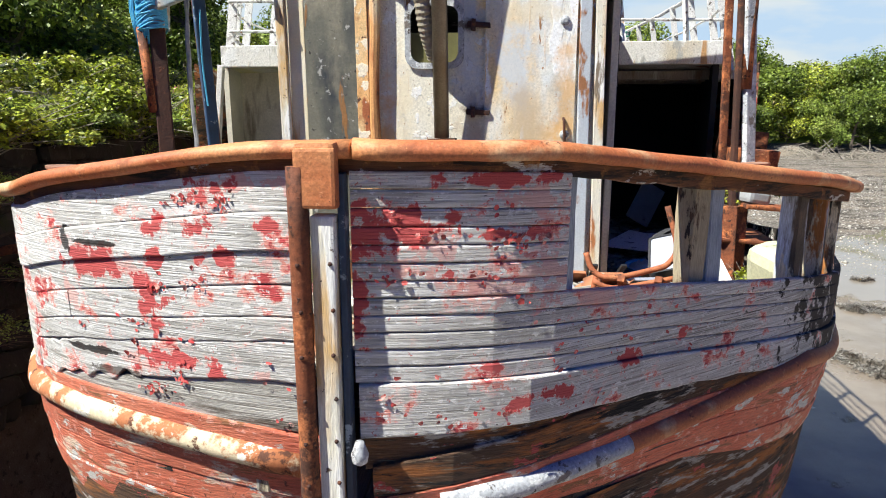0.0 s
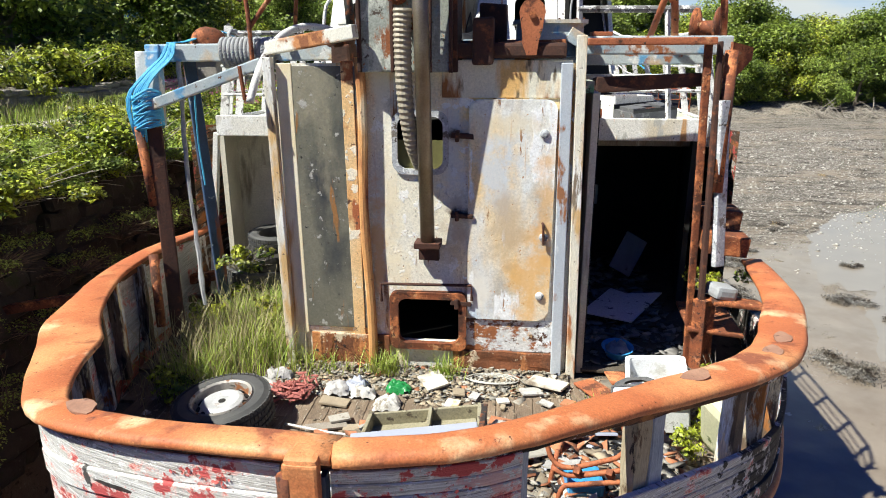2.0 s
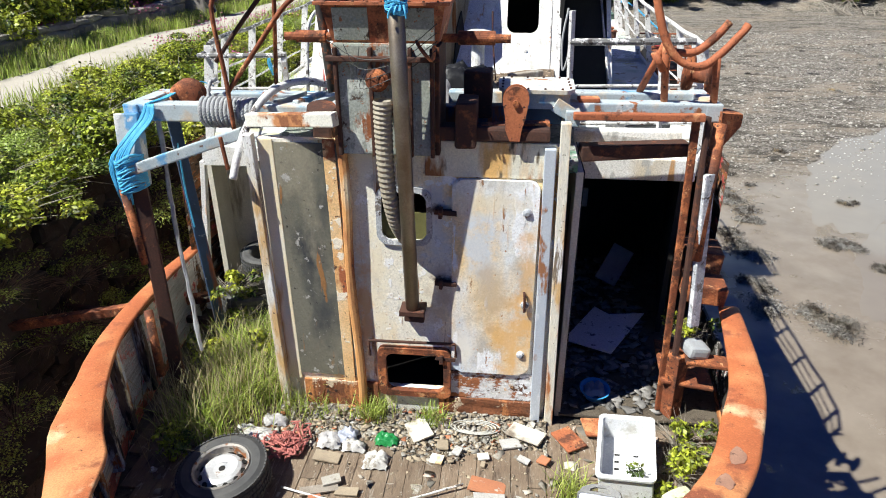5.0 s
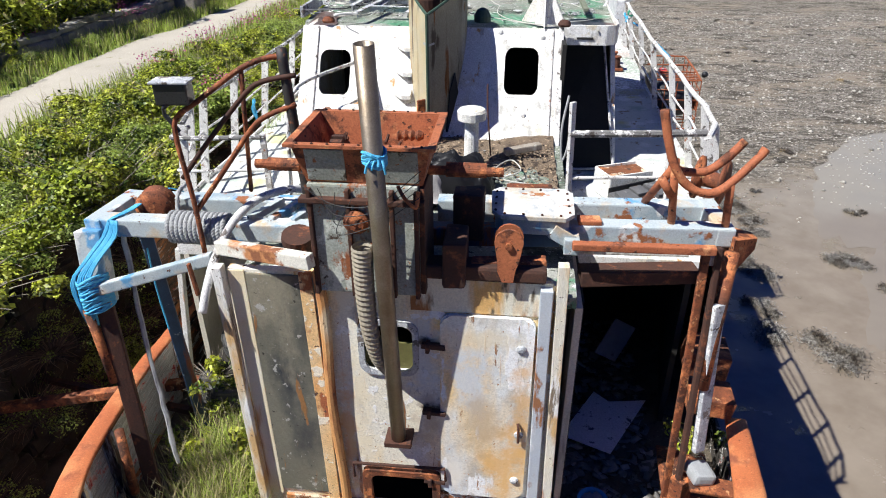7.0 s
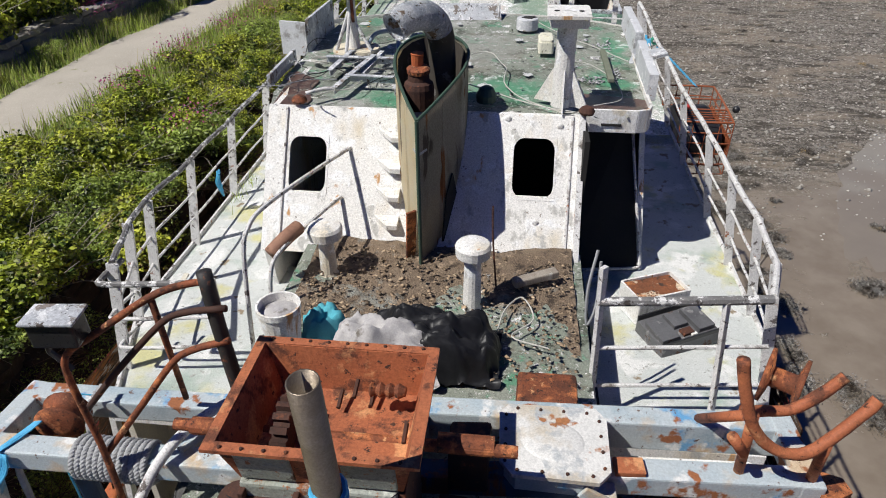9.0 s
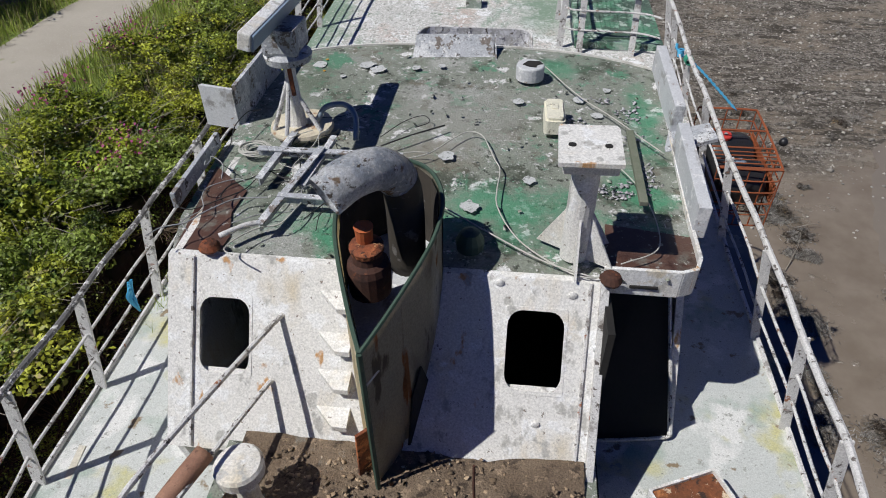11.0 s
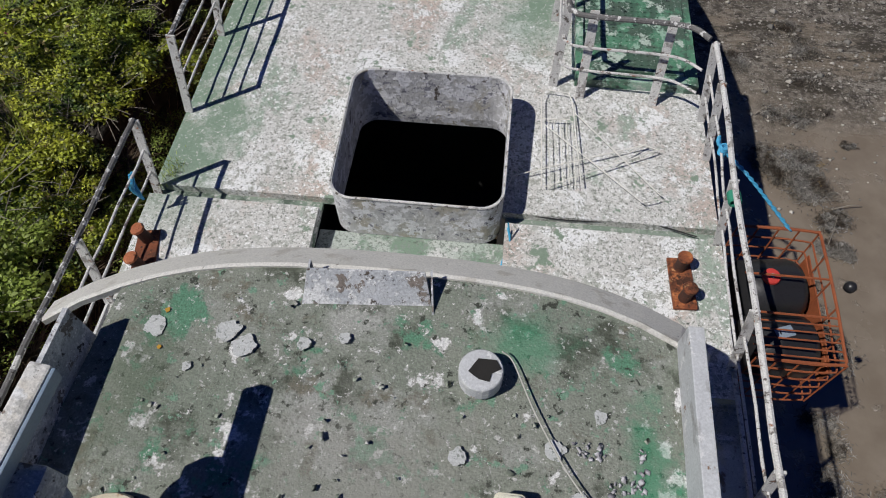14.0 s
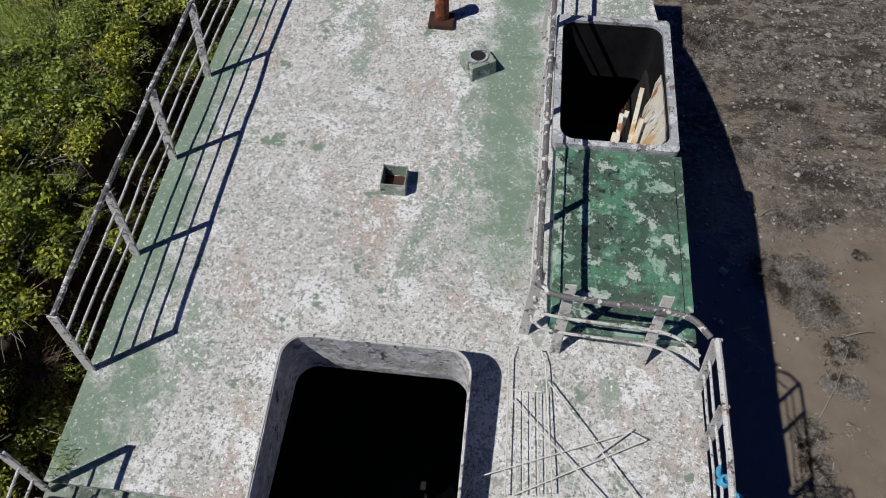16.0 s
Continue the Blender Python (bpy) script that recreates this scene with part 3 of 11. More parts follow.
OLD_PINK = [(-0.756, 4.499, 0.08, 0.03), (-0.683, 4.268, 0.03, 0.025), (-1.217, 4.246, 0.08, 0.03), (-1.462, 4.114, 0.03, 0.05), (-1.227, 3.918, 0.13, 0.02), (-0.718, 3.922, 0.04, 0.026), (-0.226, 4.353, 0.10, 0.05), (0.089, 4.454, 0.08, 0.05), (0.008, 4.227, 0.13, 0.05), (0.35, 4.15, 0.15, 0.03)]
stain(M_plank, "XZ", [(u, v, 1.15 * a, 1.15 * b, (0.72, 0.40, 0.36), 0.75) for u, v, a, b in OLD_PINK], 0.20, 12.0, 9.0)
stain(M_plank, "XZ", [(u, v, 1.25 * a, 1.3 * b, (0.72, 0.36, 0.32), 0.85) for u, v, a, b in OLD_RED], 0.18, 12.0, 7.0)
stain(M_plank, "XZ", [(u, v, a, b, (0.56, 0.075, 0.075), 0.95) for u, v, a, b in OLD_RED], 0.08, 12.0, 8.5)
for rotten in (M_plank, M_plankgrey):
    stain(rotten, "XZ", [(-1.36, 3.922, 0.15, 0.014, (0.012, 0.010, 0.009), 0.95), (-1.315, 4.296, 0.09, 0.010, (0.012, 0.010, 0.009), 0.95), (-1.44, 4.293, 0.02, 0.05, (0.012, 0.010, 0.009), 0.9), (-1.30, 3.86, 0.12, 0.02, (0.05, 0.04, 0.03), 0.8)], 0.15, 12.0)
ORANGE, TAN, BLUISH, BROWN, DARKRUST = (0.74, 0.42, 0.14), (0.52, 0.40, 0.27), (0.54, 0.64, 0.76), (0.30, 0.15, 0.06), (0.08, 0.04, 0.025)
stain(M_bulkdoor, "XZ", [(0.28, 4.28, 0.22, 0.42, ORANGE, 0.8), (0.36, 4.75, 0.10, 0.45, ORANGE, 0.6), (0.00, 4.98, 0.20, 0.30, BLUISH, 0.7), (0.10, 4.62, 0.16, 0.30, TAN, 0.75), (-0.12, 4.15, 0.12, 0.20, (0.80, 0.77, 0.70), 0.8), (0.12, 5.36, 0.30, 0.09, (0.72, 0.62, 0.44), 0.6)], 0.7, 6.0)
stain(M_bulk, "XZ", [(-0.80, 4.55, 0.14, 0.75, (0.80, 0.70, 0.50), 0.7), (-0.86, 4.40, 0.07, 0.50, ORANGE, 0.7), (-0.30, 5.15, 0.14, 0.50, BLUISH, 0.55), (-0.28, 4.60, 0.12, 0.30, TAN, 0.6), (-0.29, 5.27, 0.085, 0.05, DARKRUST, 0.95), (-0.27, 4.70, 0.11, 0.05, DARKRUST, 0.95), (-0.80, 5.62, 0.10, 0.20, (0.82, 0.78, 0.66), 0.7), (-0.22, 4.02, 0.12, 0.07, BROWN, 0.9)], 0.6, 7.0)
M_roofdeck = mat("green_roof_paint", (0.185, 0.215, 0.17), 0.75, 0, ((0.27, 0.28, 0.24), 1.1),
                 [((0.34, 0.345, 0.32), 1.3, 0.55, 0.64, ONE, None), ((0.075, 0.085, 0.062), 2.6, 0.54, 0.62, ONE, None), ((0.10, 0.24, 0.15), 2.4, 0.58, 0.63, ONE, None), ((0.16, 0.15, 0.115), 3.4, 0.57, 0.64, ONE, None),
                  ((0.42, 0.415, 0.39), 5, 0.585, 0.60, (1, 1, 1), None, 31), ((0.70, 0.695, 0.685), 5, 0.61, 0.62, (1, 1, 1), None, 31), ((0.17, 0.30, 0.21), 9, 0.60, 0.63, ONE, None), ((0.50, 0.495, 0.475), 18, 0.605, 0.62, ONE, None), ((0.045, 0.05, 0.038), 14, 0.585, 0.63, ONE, None), ((0.74, 0.73, 0.72), 40, 0.635, 0.65, ONE, None)], 1.0, 45, grain=1.0, bdist=0.010)
EMERALD, DUSTY = (0.045, 0.25, 0.130), (0.30, 0.295, 0.265)
stain(M_roofdeck, "XY", [(-0.35, 10.0, 0.80, 0.60, DUSTY, 0.6), (0.10, 8.75, 0.95, 0.42, EMERALD, 0.75), (-1.05, 8.50, 0.45, 0.32, EMERALD, 0.7), (0.95, 9.05, 0.30, 0.40, EMERALD, 0.7), (1.12, 10.0, 0.16, 0.75, EMERALD, 0.75), (0.40, 10.95, 0.35, 0.20, EMERALD, 0.6), (-1.75, 10.45, 0.30, 0.55, (0.085, 0.12, 0.075), 0.6), (-0.55, 9.35, 0.60, 0.30, (0.19, 0.17, 0.13), 0.6)], 0.8, 4.0)
M_greenbox = mat("dark_green_paint", (0.055, 0.13, 0.085), 0.5, 0, ((0.085, 0.115, 0.09), 3), [((0.10, 0.25, 0.155), 2.6, 0.50, 0.56, ONE, None), ((0.30, 0.45, 0.35), 3.4, 0.56, 0.575, ONE, None), ((0.46, 0.54, 0.47), 4.5, 0.575, 0.59, ONE, None), ((0.34, 0.40, 0.35), 22, 0.59, 0.615, ONE, None), ((0.025, 0.04, 0.035), 9, 0.58, 0.63, ONE, None)], 0.5, 60, grain=0.8)
M_greenflake = mat("pale_green_flaking_paint", (0.36, 0.42, 0.36), 0.7, 0, ((0.24, 0.30, 0.25), 5), [((0.62, 0.63, 0.60), 9, 0.55, 0.58, ONE, None), ((0.10, 0.11, 0.09), 14, 0.57, 0.60, ONE, 0.9)], 0.7, 50, grain=0.8)
M_galv = mat("grey_flaking_steel", (0.36, 0.38, 0.41), 0.6, 0.0, ((0.50, 0.51, 0.53), 4), [((0.66, 0.665, 0.67), 5, 0.54, 0.57, ONE, None), ((0.20, 0.17, 0.15), 7, 0.575, 0.60, ONE, 0.9), ((0.09, 0.075, 0.065), 9, 0.61, 0.63, ONE, 0.9), ((0.08, 0.07, 0.065), 28, 0.60, 0.64, ONE, None), ((0.72, 0.72, 0.72), 34, 0.59, 0.62, ONE, None)], 0.9, 40, grain=0.9, bdist=0.007)
M_coaming = mat("heavily_flaking_coaming_paint", (0.46, 0.46, 0.48), 0.6, 0.0, ((0.58, 0.575, 0.57), 3), [((0.42, 0.39, 0.33), 2.2, 0.54, 0.62, ONE, None), ((0.74, 0.74, 0.77), 6, 0.52, 0.54, ONE, None), ((0.22, 0.22, 0.26), 9, 0.585, 0.60, ONE, 0.9), ((0.80, 0.80, 0.82), 14, 0.58, 0.59, ONE, None), ((0.10, 0.085, 0.075), 7, 0.62, 0.635, ONE, 0.9)], 1.0, 14, grain=0.5, bdist=0.018)
M_visor = mat("chalky_visor_paint", (0.76, 0.74, 0.69), 0.6, 0, ((0.70, 0.68, 0.63), 3), [((0.58, 0.55, 0.49), 5, 0.57, 0.66, ONE, None), ((0.30, 0.27, 0.24), 30, 0.64, 0.67, ONE, None)], 0.5, 45, soft=True, grain=0.6)
M_steel = mat("dull_steel_tube", (0.30, 0.26, 0.21), 0.42, 0.75, ((0.20, 0.15, 0.10), 5), [((0.24, 0.10, 0.05), 6, 0.60, 0.70, VERT, 0.8)], 0.3, 60)
# near-black, stands for shade in rooms, holes and slots; also the vent's stain
M_dark = mat("shade_and_stain_black", (0.012, 0.0115, 0.011), 0.9, 0, ((0.022, 0.02, 0.018), 3), [], 0.4, 30)
M_intwhite = mat("dirty_lining", (0.66, 0.62, 0.53), 0.8, 0, ((0.50, 0.46, 0.38), 3), [((0.20, 0.16, 0.12), 5, 0.58, 0.68, VERT, None)], 0.4, 40, soft=True)
M_rubber = mat("tyre_rubber", (0.045, 0.045, 0.047), 0.75, 0, ((0.085, 0.083, 0.08), 8), [], 0.4, 80)
M_rope = mat("grey_rope", (0.40, 0.41, 0.42), 0.9, 0, ((0.26, 0.26, 0.26), 20), [], 0.8, 120)
M_bluerope = mat("blue_polypropylene_rope", (0.05, 0.36, 0.62), 0.6, 0, ((0.10, 0.46, 0.72), 30), [], 0.8, 140)
M_greenrope = mat("green_twine", (0.03, 0.27, 0.17), 0.7, 0, None, [], 0.8, 140)
M_redrope = mat("faded_red_net", (0.42, 0.14, 0.12), 0.9, 0, None, [], 0.8, 100)
M_plastic = mat("white_plastic", (0.37, 0.385, 0.40), 0.4, 0, ((0.29, 0.295, 0.295), 7), [((0.18, 0.165, 0.135), 6, 0.60, 0.70, ONE, None)], 0.15, 60)
M_plasticblue = mat("pale_blue_plastic", (0.20, 0.26, 0.33), 0.4, 0, ((0.27, 0.32, 0.38), 5), [((0.22, 0.20, 0.17), 9, 0.66, 0.72, ONE, None)], 0.2, 60)
M_cyan = mat("bright_blue_plastic", (0.05, 0.30, 0.62), 0.4, 0, None, [], 0.15, 60)
M_black = mat("black_plastic", (0.018, 0.018, 0.02), 0.35, 0, ((0.03, 0.03, 0.032), 6), [], 0.2, 60)
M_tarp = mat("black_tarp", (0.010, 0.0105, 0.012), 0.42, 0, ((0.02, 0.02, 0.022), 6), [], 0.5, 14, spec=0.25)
M_cloth = mat("pale_cloth", (0.50, 0.48, 0.46), 0.9, 0, ((0.30, 0.29, 0.30), 9), [((0.16, 0.14, 0.12), 7, 0.56, 0.64, ONE, None)], 0.5, 60)
M_tealcloth = mat("teal_cloth", (0.08, 0.38, 0.46), 0.9, 0, None, [], 0.5, 60)
M_redcap = mat("red_plastic", (0.60, 0.06, 0.05), 0.4, 0, None, [], 0.1, 60)
M_orange = mat("orange_rusted_cage", (0.36, 0.10, 0.035), 0.65, 0, ((0.22, 0.06, 0.025), 10), [], 0.4, 60)
M_wire = mat("white_coated_wire", (0.80, 0.78, 0.72), 0.5, 0, None, [((0.20, 0.10, 0.05), 20, 0.66, 0.70, ONE, None)], 0.2, 60)
M_cable = mat("black_cable", (0.03, 0.03, 0.03), 0.6, 0, None, [], 0.2, 60)
M_cablew = mat("pale_cable", (0.52, 0.51, 0.46), 0.6, 0, None, [], 0.2, 60)
M_funnel = mat("streaked_grey_brown_paint", (0.33, 0.30, 0.23), 0.6, 0, ((0.44, 0.41, 0.33), 1.4), [((0.20, 0.16, 0.11), 2.6, 0.53, 0.64, (1, 1, 0.35), None), ((0.55, 0.53, 0.46), 3.4, 0.56, 0.64, (1, 1, 0.4), None), ((0.10, 0.075, 0.05), 7, 0.59, 0.64, (1, 1, 0.3), None), ((0.30, 0.13, 0.05), 8, 0.62, 0.66, VERT, 0.9)], 0.5, 40, soft=True, grain=0.8)
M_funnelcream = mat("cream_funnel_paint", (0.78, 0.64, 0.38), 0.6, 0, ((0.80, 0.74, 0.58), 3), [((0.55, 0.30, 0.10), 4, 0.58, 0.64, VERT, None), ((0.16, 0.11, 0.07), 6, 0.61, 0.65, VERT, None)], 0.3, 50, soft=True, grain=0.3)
M_trim = mat("green_edge_trim", (0.045, 0.085, 0.06), 0.6, 0, None, [], 0.3, 50)
M_brownpool = mat("brown_stained_roof", (0.075, 0.036, 0.026), 0.3, 0, ((0.13, 0.075, 0.055), 3), [((0.16, 0.15, 0.125), 3, 0.54, 0.62, ONE, 0.9), ((0.05, 0.024, 0.018), 2.4, 0.54, 0.62, ONE, None), ((0.36, 0.35, 0.32), 18, 0.61, 0.64, ONE, 0.9)], 0.4, 50)
M_debris = mat("mixed_litter", (0.24, 0.21, 0.17), 0.9, 0, ((0.36, 0.33, 0.28), 6), [((0.34, 0.12, 0.05), 5, 0.58, 0.62, ONE, None), ((0.58, 0.58, 0.58), 8, 0.61, 0.64, ONE, None)], 0.5, 60, island=0.6)
M_soil = mat("leaf_litter_soil", (0.085, 0.065, 0.046), 0.95, 0, ((0.14, 0.115, 0.085), 6), [((0.26, 0.23, 0.19), 26, 0.62, 0.67, ONE, None), ((0.035, 0.026, 0.02), 12, 0.55, 0.64, ONE, None)], 1.0, 60, bdist=0.02, grain=1.0)
M_deckwood = mat("old_deck_plank", (0.165, 0.115, 0.078), 0.9, 0, ((0.24, 0.18, 0.125), 5), [((0.38, 0.33, 0.27), 9, 0.58, 0.66, (5, 0.5, 1), None), ((0.07, 0.047, 0.034), 5, 0.55, 0.65, (3, 0.5, 1), None), ((0.42, 0.39, 0.34), 26, 0.63, 0.67, ONE, None)], 0.9, 24, (8, 0.6, 1), 0.006, rnd=0.18, grain=1.0)
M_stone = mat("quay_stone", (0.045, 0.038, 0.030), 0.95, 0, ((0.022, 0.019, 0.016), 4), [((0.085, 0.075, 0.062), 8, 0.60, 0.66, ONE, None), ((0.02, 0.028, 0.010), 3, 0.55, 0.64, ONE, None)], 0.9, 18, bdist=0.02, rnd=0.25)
M_wallstone = mat("parapet_stone", (0.30, 0.275, 0.245), 0.9, 0, ((0.21, 0.19, 0.17), 5), [((0.44, 0.43, 0.39), 9, 0.62, 0.67, ONE, None)], 0.8, 20, bdist=0.02, rnd=0.18)
M_path = mat("gravel_path", (0.46, 0.42, 0.36), 0.95, 0, ((0.37, 0.335, 0.28), 0.9), [((0.58, 0.55, 0.50), 30, 0.60, 0.66, ONE, None), ((0.20, 0.22, 0.09), 2.2, 0.64, 0.72, ONE, None)], 0.8, 60, bdist=0.01)
M_turf = mat("turf", (0.17, 0.25, 0.05), 0.9, 0, ((0.29, 0.34, 0.085), 1.2), [((0.27, 0.23, 0.11), 3, 0.56, 0.66, ONE, None)], 1.0, 40, bdist=0.03)
M_leaf = mat("bush_leaf", (0.23, 0.30, 0.022), 0.5, 0, ((0.44, 0.45, 0.055), 0.9), [((0.06, 0.10, 0.016), 2.5, 0.50, 0.58, ONE, None), ((0.30, 0.24, 0.11), 3.5, 0.59, 0.63, ONE, None)], 0, island=0.85, trans=0.30)
M_leafb = mat("willow_leaf", (0.24, 0.34, 0.065), 0.5, 0, ((0.40, 0.46, 0.10), 0.5), [((0.08, 0.12, 0.02), 1.8, 0.53, 0.60, ONE, None)], 0, island=0.65, trans=0.38)
M_leafc = mat("dark_tree_leaf", (0.125, 0.195, 0.028), 0.5, 0, ((0.24, 0.29, 0.045), 0.35), [((0.05, 0.085, 0.014), 1.2, 0.50, 0.60, ONE, None)], 0, island=0.75, trans=0.33)
M_grass = mat("long_grass", (0.25, 0.37, 0.05), 0.6, 0, ((0.44, 0.48, 0.12), 4), [((0.42, 0.38, 0.16), 7, 0.57, 0.62, ONE, None)], 0, island=0.55, trans=0.36)
M_straw = mat("dry_grass", (0.42, 0.36, 0.20), 0.7, 0, None, [], 0, island=0.3, trans=0.2)
M_flower = mat("pink_flower", (0.50, 0.10, 0.26), 0.6, 0, None, [], 0, island=0.3, trans=0.2)
M_bark = mat("bark", (0.13, 0.10, 0.075), 0.9, 0, ((0.20, 0.165, 0.13), 5), [], 0.8, 30, VERT, 0.01)
M_twig = mat("grey_twig", (0.30, 0.265, 0.22), 0.9, 0, None, [], 0.4, 40)
M_browntwig = mat("brown_bramble_stem", (0.10, 0.065, 0.04), 0.9, 0, ((0.20, 0.15, 0.10), 6), [], 0.4, 40, island=0.5)
M_weed = mat("seaweed", (0.085, 0.065, 0.042), 0.55, 0, ((0.30, 0.29, 0.275), 1.6), [((0.045, 0.032, 0.022), 2.5, 0.52, 0.58, ONE, None), ((0.34, 0.24, 0.11), 1.3, 0.62, 0.66, ONE, None)], 0, 60, island=0.65)


def mud_material():
    """Tidal mud: smooth and wet in the low part, stony further up the shore."""
    m = bpy.data.materials.new("tidal_mud")
    m.use_nodes = True
    N, L = m.node_tree.nodes, m.node_tree.links
    b = N["Principled BSDF"]
    geo = N.new("ShaderNodeNewGeometry")
    pos = geo.outputs["Position"]
    sep = N.new("ShaderNodeSeparateXYZ")
    L.new(pos, sep.inputs[0])

    def nz(scale, detail=8, r=0.6, stretch=(1, 1, 1)):
        mp = N.new("ShaderNodeMapping")
        mp.inputs["Scale"].default_value = stretch
        L.new(pos, mp.inputs["Vector"])
        n = N.new("ShaderNodeTexNoise")
        n.inputs["Scale"].default_value, n.inputs["Detail"].default_value, n.inputs["Roughness"].default_value = scale, detail, r
        L.new(mp.outputs[0], n.inputs["Vector"])
        return n.outputs["Fac"]

    def rg(s, a, c, x=0.0, y=1.0):
        r = N.new("ShaderNodeMapRange")
        for k, v in (("From Min", a), ("From Max", c), ("To Min", x), ("To Max", y)):
            r.inputs[k].default_value = v
        L.new(s, r.inputs["Value"])
        return r.outputs["Result"]

    def op(kind, a, c):
        n = N.new("ShaderNodeMath")
        n.operation = kind
        for sock, v in zip(n.inputs, (a, c)):
            if isinstance(v, (int, float)):
                sock.default_value = v
            else:
                L.new(v, sock)
        return n.outputs[0]

    def mc(f, a, c):
        x = N.new("ShaderNodeMix")
        x.data_type = "RGBA"
        L.new(f, x.inputs[0])
        for sock, v in ((x.inputs[6], a), (x.inputs[7], c)):
            if isinstance(v, tuple):
                sock.default_value = (*v, 1)
            else:
                L.new(v, sock)
        return x.outputs[2]

    # the wet part ends along a wandering line across the shore
    edge = op("ADD", op("SUBTRACT", sep.outputs["Y"], op("MULTIPLY", sep.outputs["X"], 0.30)), rg(nz(0.35, 6), 0, 1, -3.5, 3.5))
    dry = rg(edge, 17.2, 19.4)
    patch = rg(nz(0.8, 10, 0.7), 0.60, 0.66)
    dry2 = op("MINIMUM", op("ADD", dry, op("MULTIPLY", patch, 0.25)), 1.0)
    stones = mc(rg(nz(7, 10, 0.78), 0.44, 0.56), (0.045, 0.038, 0.031), (0.30, 0.265, 0.225))
    stones = mc(rg(nz(0.7, 8, 0.65, (1, 2.2, 1)), 0.50, 0.62), stones, (0.145, 0.125, 0.10))
    stones = mc(rg(nz(22, 4), 0.58, 0.62), stones, (0.40, 0.37, 0.33))
    stones = mc(rg(nz(1.9, 10, 0.72), 0.55, 0.62), stones, (0.075, 0.064, 0.05))
    stones = mc(op("MULTIPLY", rg(nz(0.22, 10, 0.72, (1, 1.8, 1)), 0.51, 0.57), 0.8), stones, (0.26, 0.215, 0.165))
    stones = mc(rg(nz(0.5, 10, 0.74, (1, 2.4, 1)), 0.54, 0.58), stones, (0.065, 0.055, 0.042))
    stones = mc(op("MULTIPLY", rg(nz(0.9, 10, 0.76, (0.8, 2.6, 1)), 0.57, 0.61), 0.75), stones, (0.34, 0.31, 0.265))
    stones = mc(op("MULTIPLY", rg(nz(2.6, 10, 0.78, (1, 1.6, 1)), 0.53, 0.58), 0.7), stones, (0.050, 0.042, 0.033))
    stones = mc(rg(nz(13, 6, 0.7), 0.61, 0.64), stones, (0.48, 0.45, 0.41))
    wet = mc(rg(nz(1.4, 6), 0.35, 0.65), (0.195, 0.158, 0.118), (0.25, 0.208, 0.162))
    L.new(mc(dry2, wet, stones), b.inputs["Base Color"])
    mr = N.new("ShaderNodeMix")
    L.new(dry2, mr.inputs[0])
    L.new(rg(nz(1.1, 5), 0.35, 0.65, 0.10, 0.28), mr.inputs[2])
    mr.inputs[3].default_value = 0.85
    L.new(mr.outputs[0], b.inputs["Roughness"])
    L.new(rg(dry2, 0.0, 0.7, 1.0, 0.4), b.inputs["Specular IOR Level"])
    h = op("ADD", op("MULTIPLY", nz(9, 10, 0.75), op("ADD", op("MULTIPLY", dry2, 0.97), 0.03)), op("MULTIPLY", nz(2.2, 4), 0.04))
    bp = N.new("ShaderNodeBump")
    bp.inputs["Strength"].default_value, bp.inputs["Distance"].default_value = 1.0, 0.09
    L.new(h, bp.inputs["Height"])
    L.new(bp.outputs[0], b.inputs["Normal"])
    return m


M_mud = mud_material()
M_pool = mat("shallow_water_over_mud", (0.21, 0.18, 0.145), 0.04, 0, ((0.24, 0.205, 0.165), 0.8), [], 0.05, 6, spec=1.0, grain=0.0)


# ---- builders ----
def part(name, bm, material, parent=None, label="", smooth=False):
    me = bpy.data.meshes.new(name)
    bmesh.ops.recalc_face_normals(bm, faces=bm.faces)
    bm.to_mesh(me)
    bm.free()
    me.materials.append(material)
    if smooth:
        me.polygons.foreach_set("use_smooth", [True] * len(me.polygons))
    ob = new(name, me)
    if parent is not None:
        ob.parent = parent
        if parent.type == "EMPTY":
            ob.matrix_parent_inverse = Matrix.Translation(parent.location).inverted()
    if label:
        ob["label"] = label
    return ob


def thing(name, at, label, category, group="", kind=""):
    ob = new(name)
    ob.empty_display_size = 0.1
    ob.location = at
    return tagged(ob, label, category, group, kind)


def single(name, bm, material, label, category, group="", kind="", smooth=False):
    return tagged(part(name, bm, material, None, "", smooth), label, category, group, kind)


def B():
    return bmesh.new()


def box(bm, c, s, rot=None, bevel=0.0):
    """A block of size s about c, turned by the Euler degrees rot, its edges rounded by bevel."""
    r = bmesh.ops.create_cube(bm, size=1.0)
    m = Matrix.Translation(c) @ (Euler([radians(a) for a in rot]).to_matrix().to_4x4() if rot else Matrix.Identity(4)) @ Matrix.Diagonal((*s, 1))
    bmesh.ops.transform(bm, matrix=m, verts=r["verts"])
    if bevel:
        vs = set(r["verts"])
        es = [e for e in bm.edges if e.verts[0] in vs and e.verts[1] in vs]
        bmesh.ops.bevel(bm, geom=es, offset=bevel, segments=2, profile=0.6, affect="EDGES")
    return bm


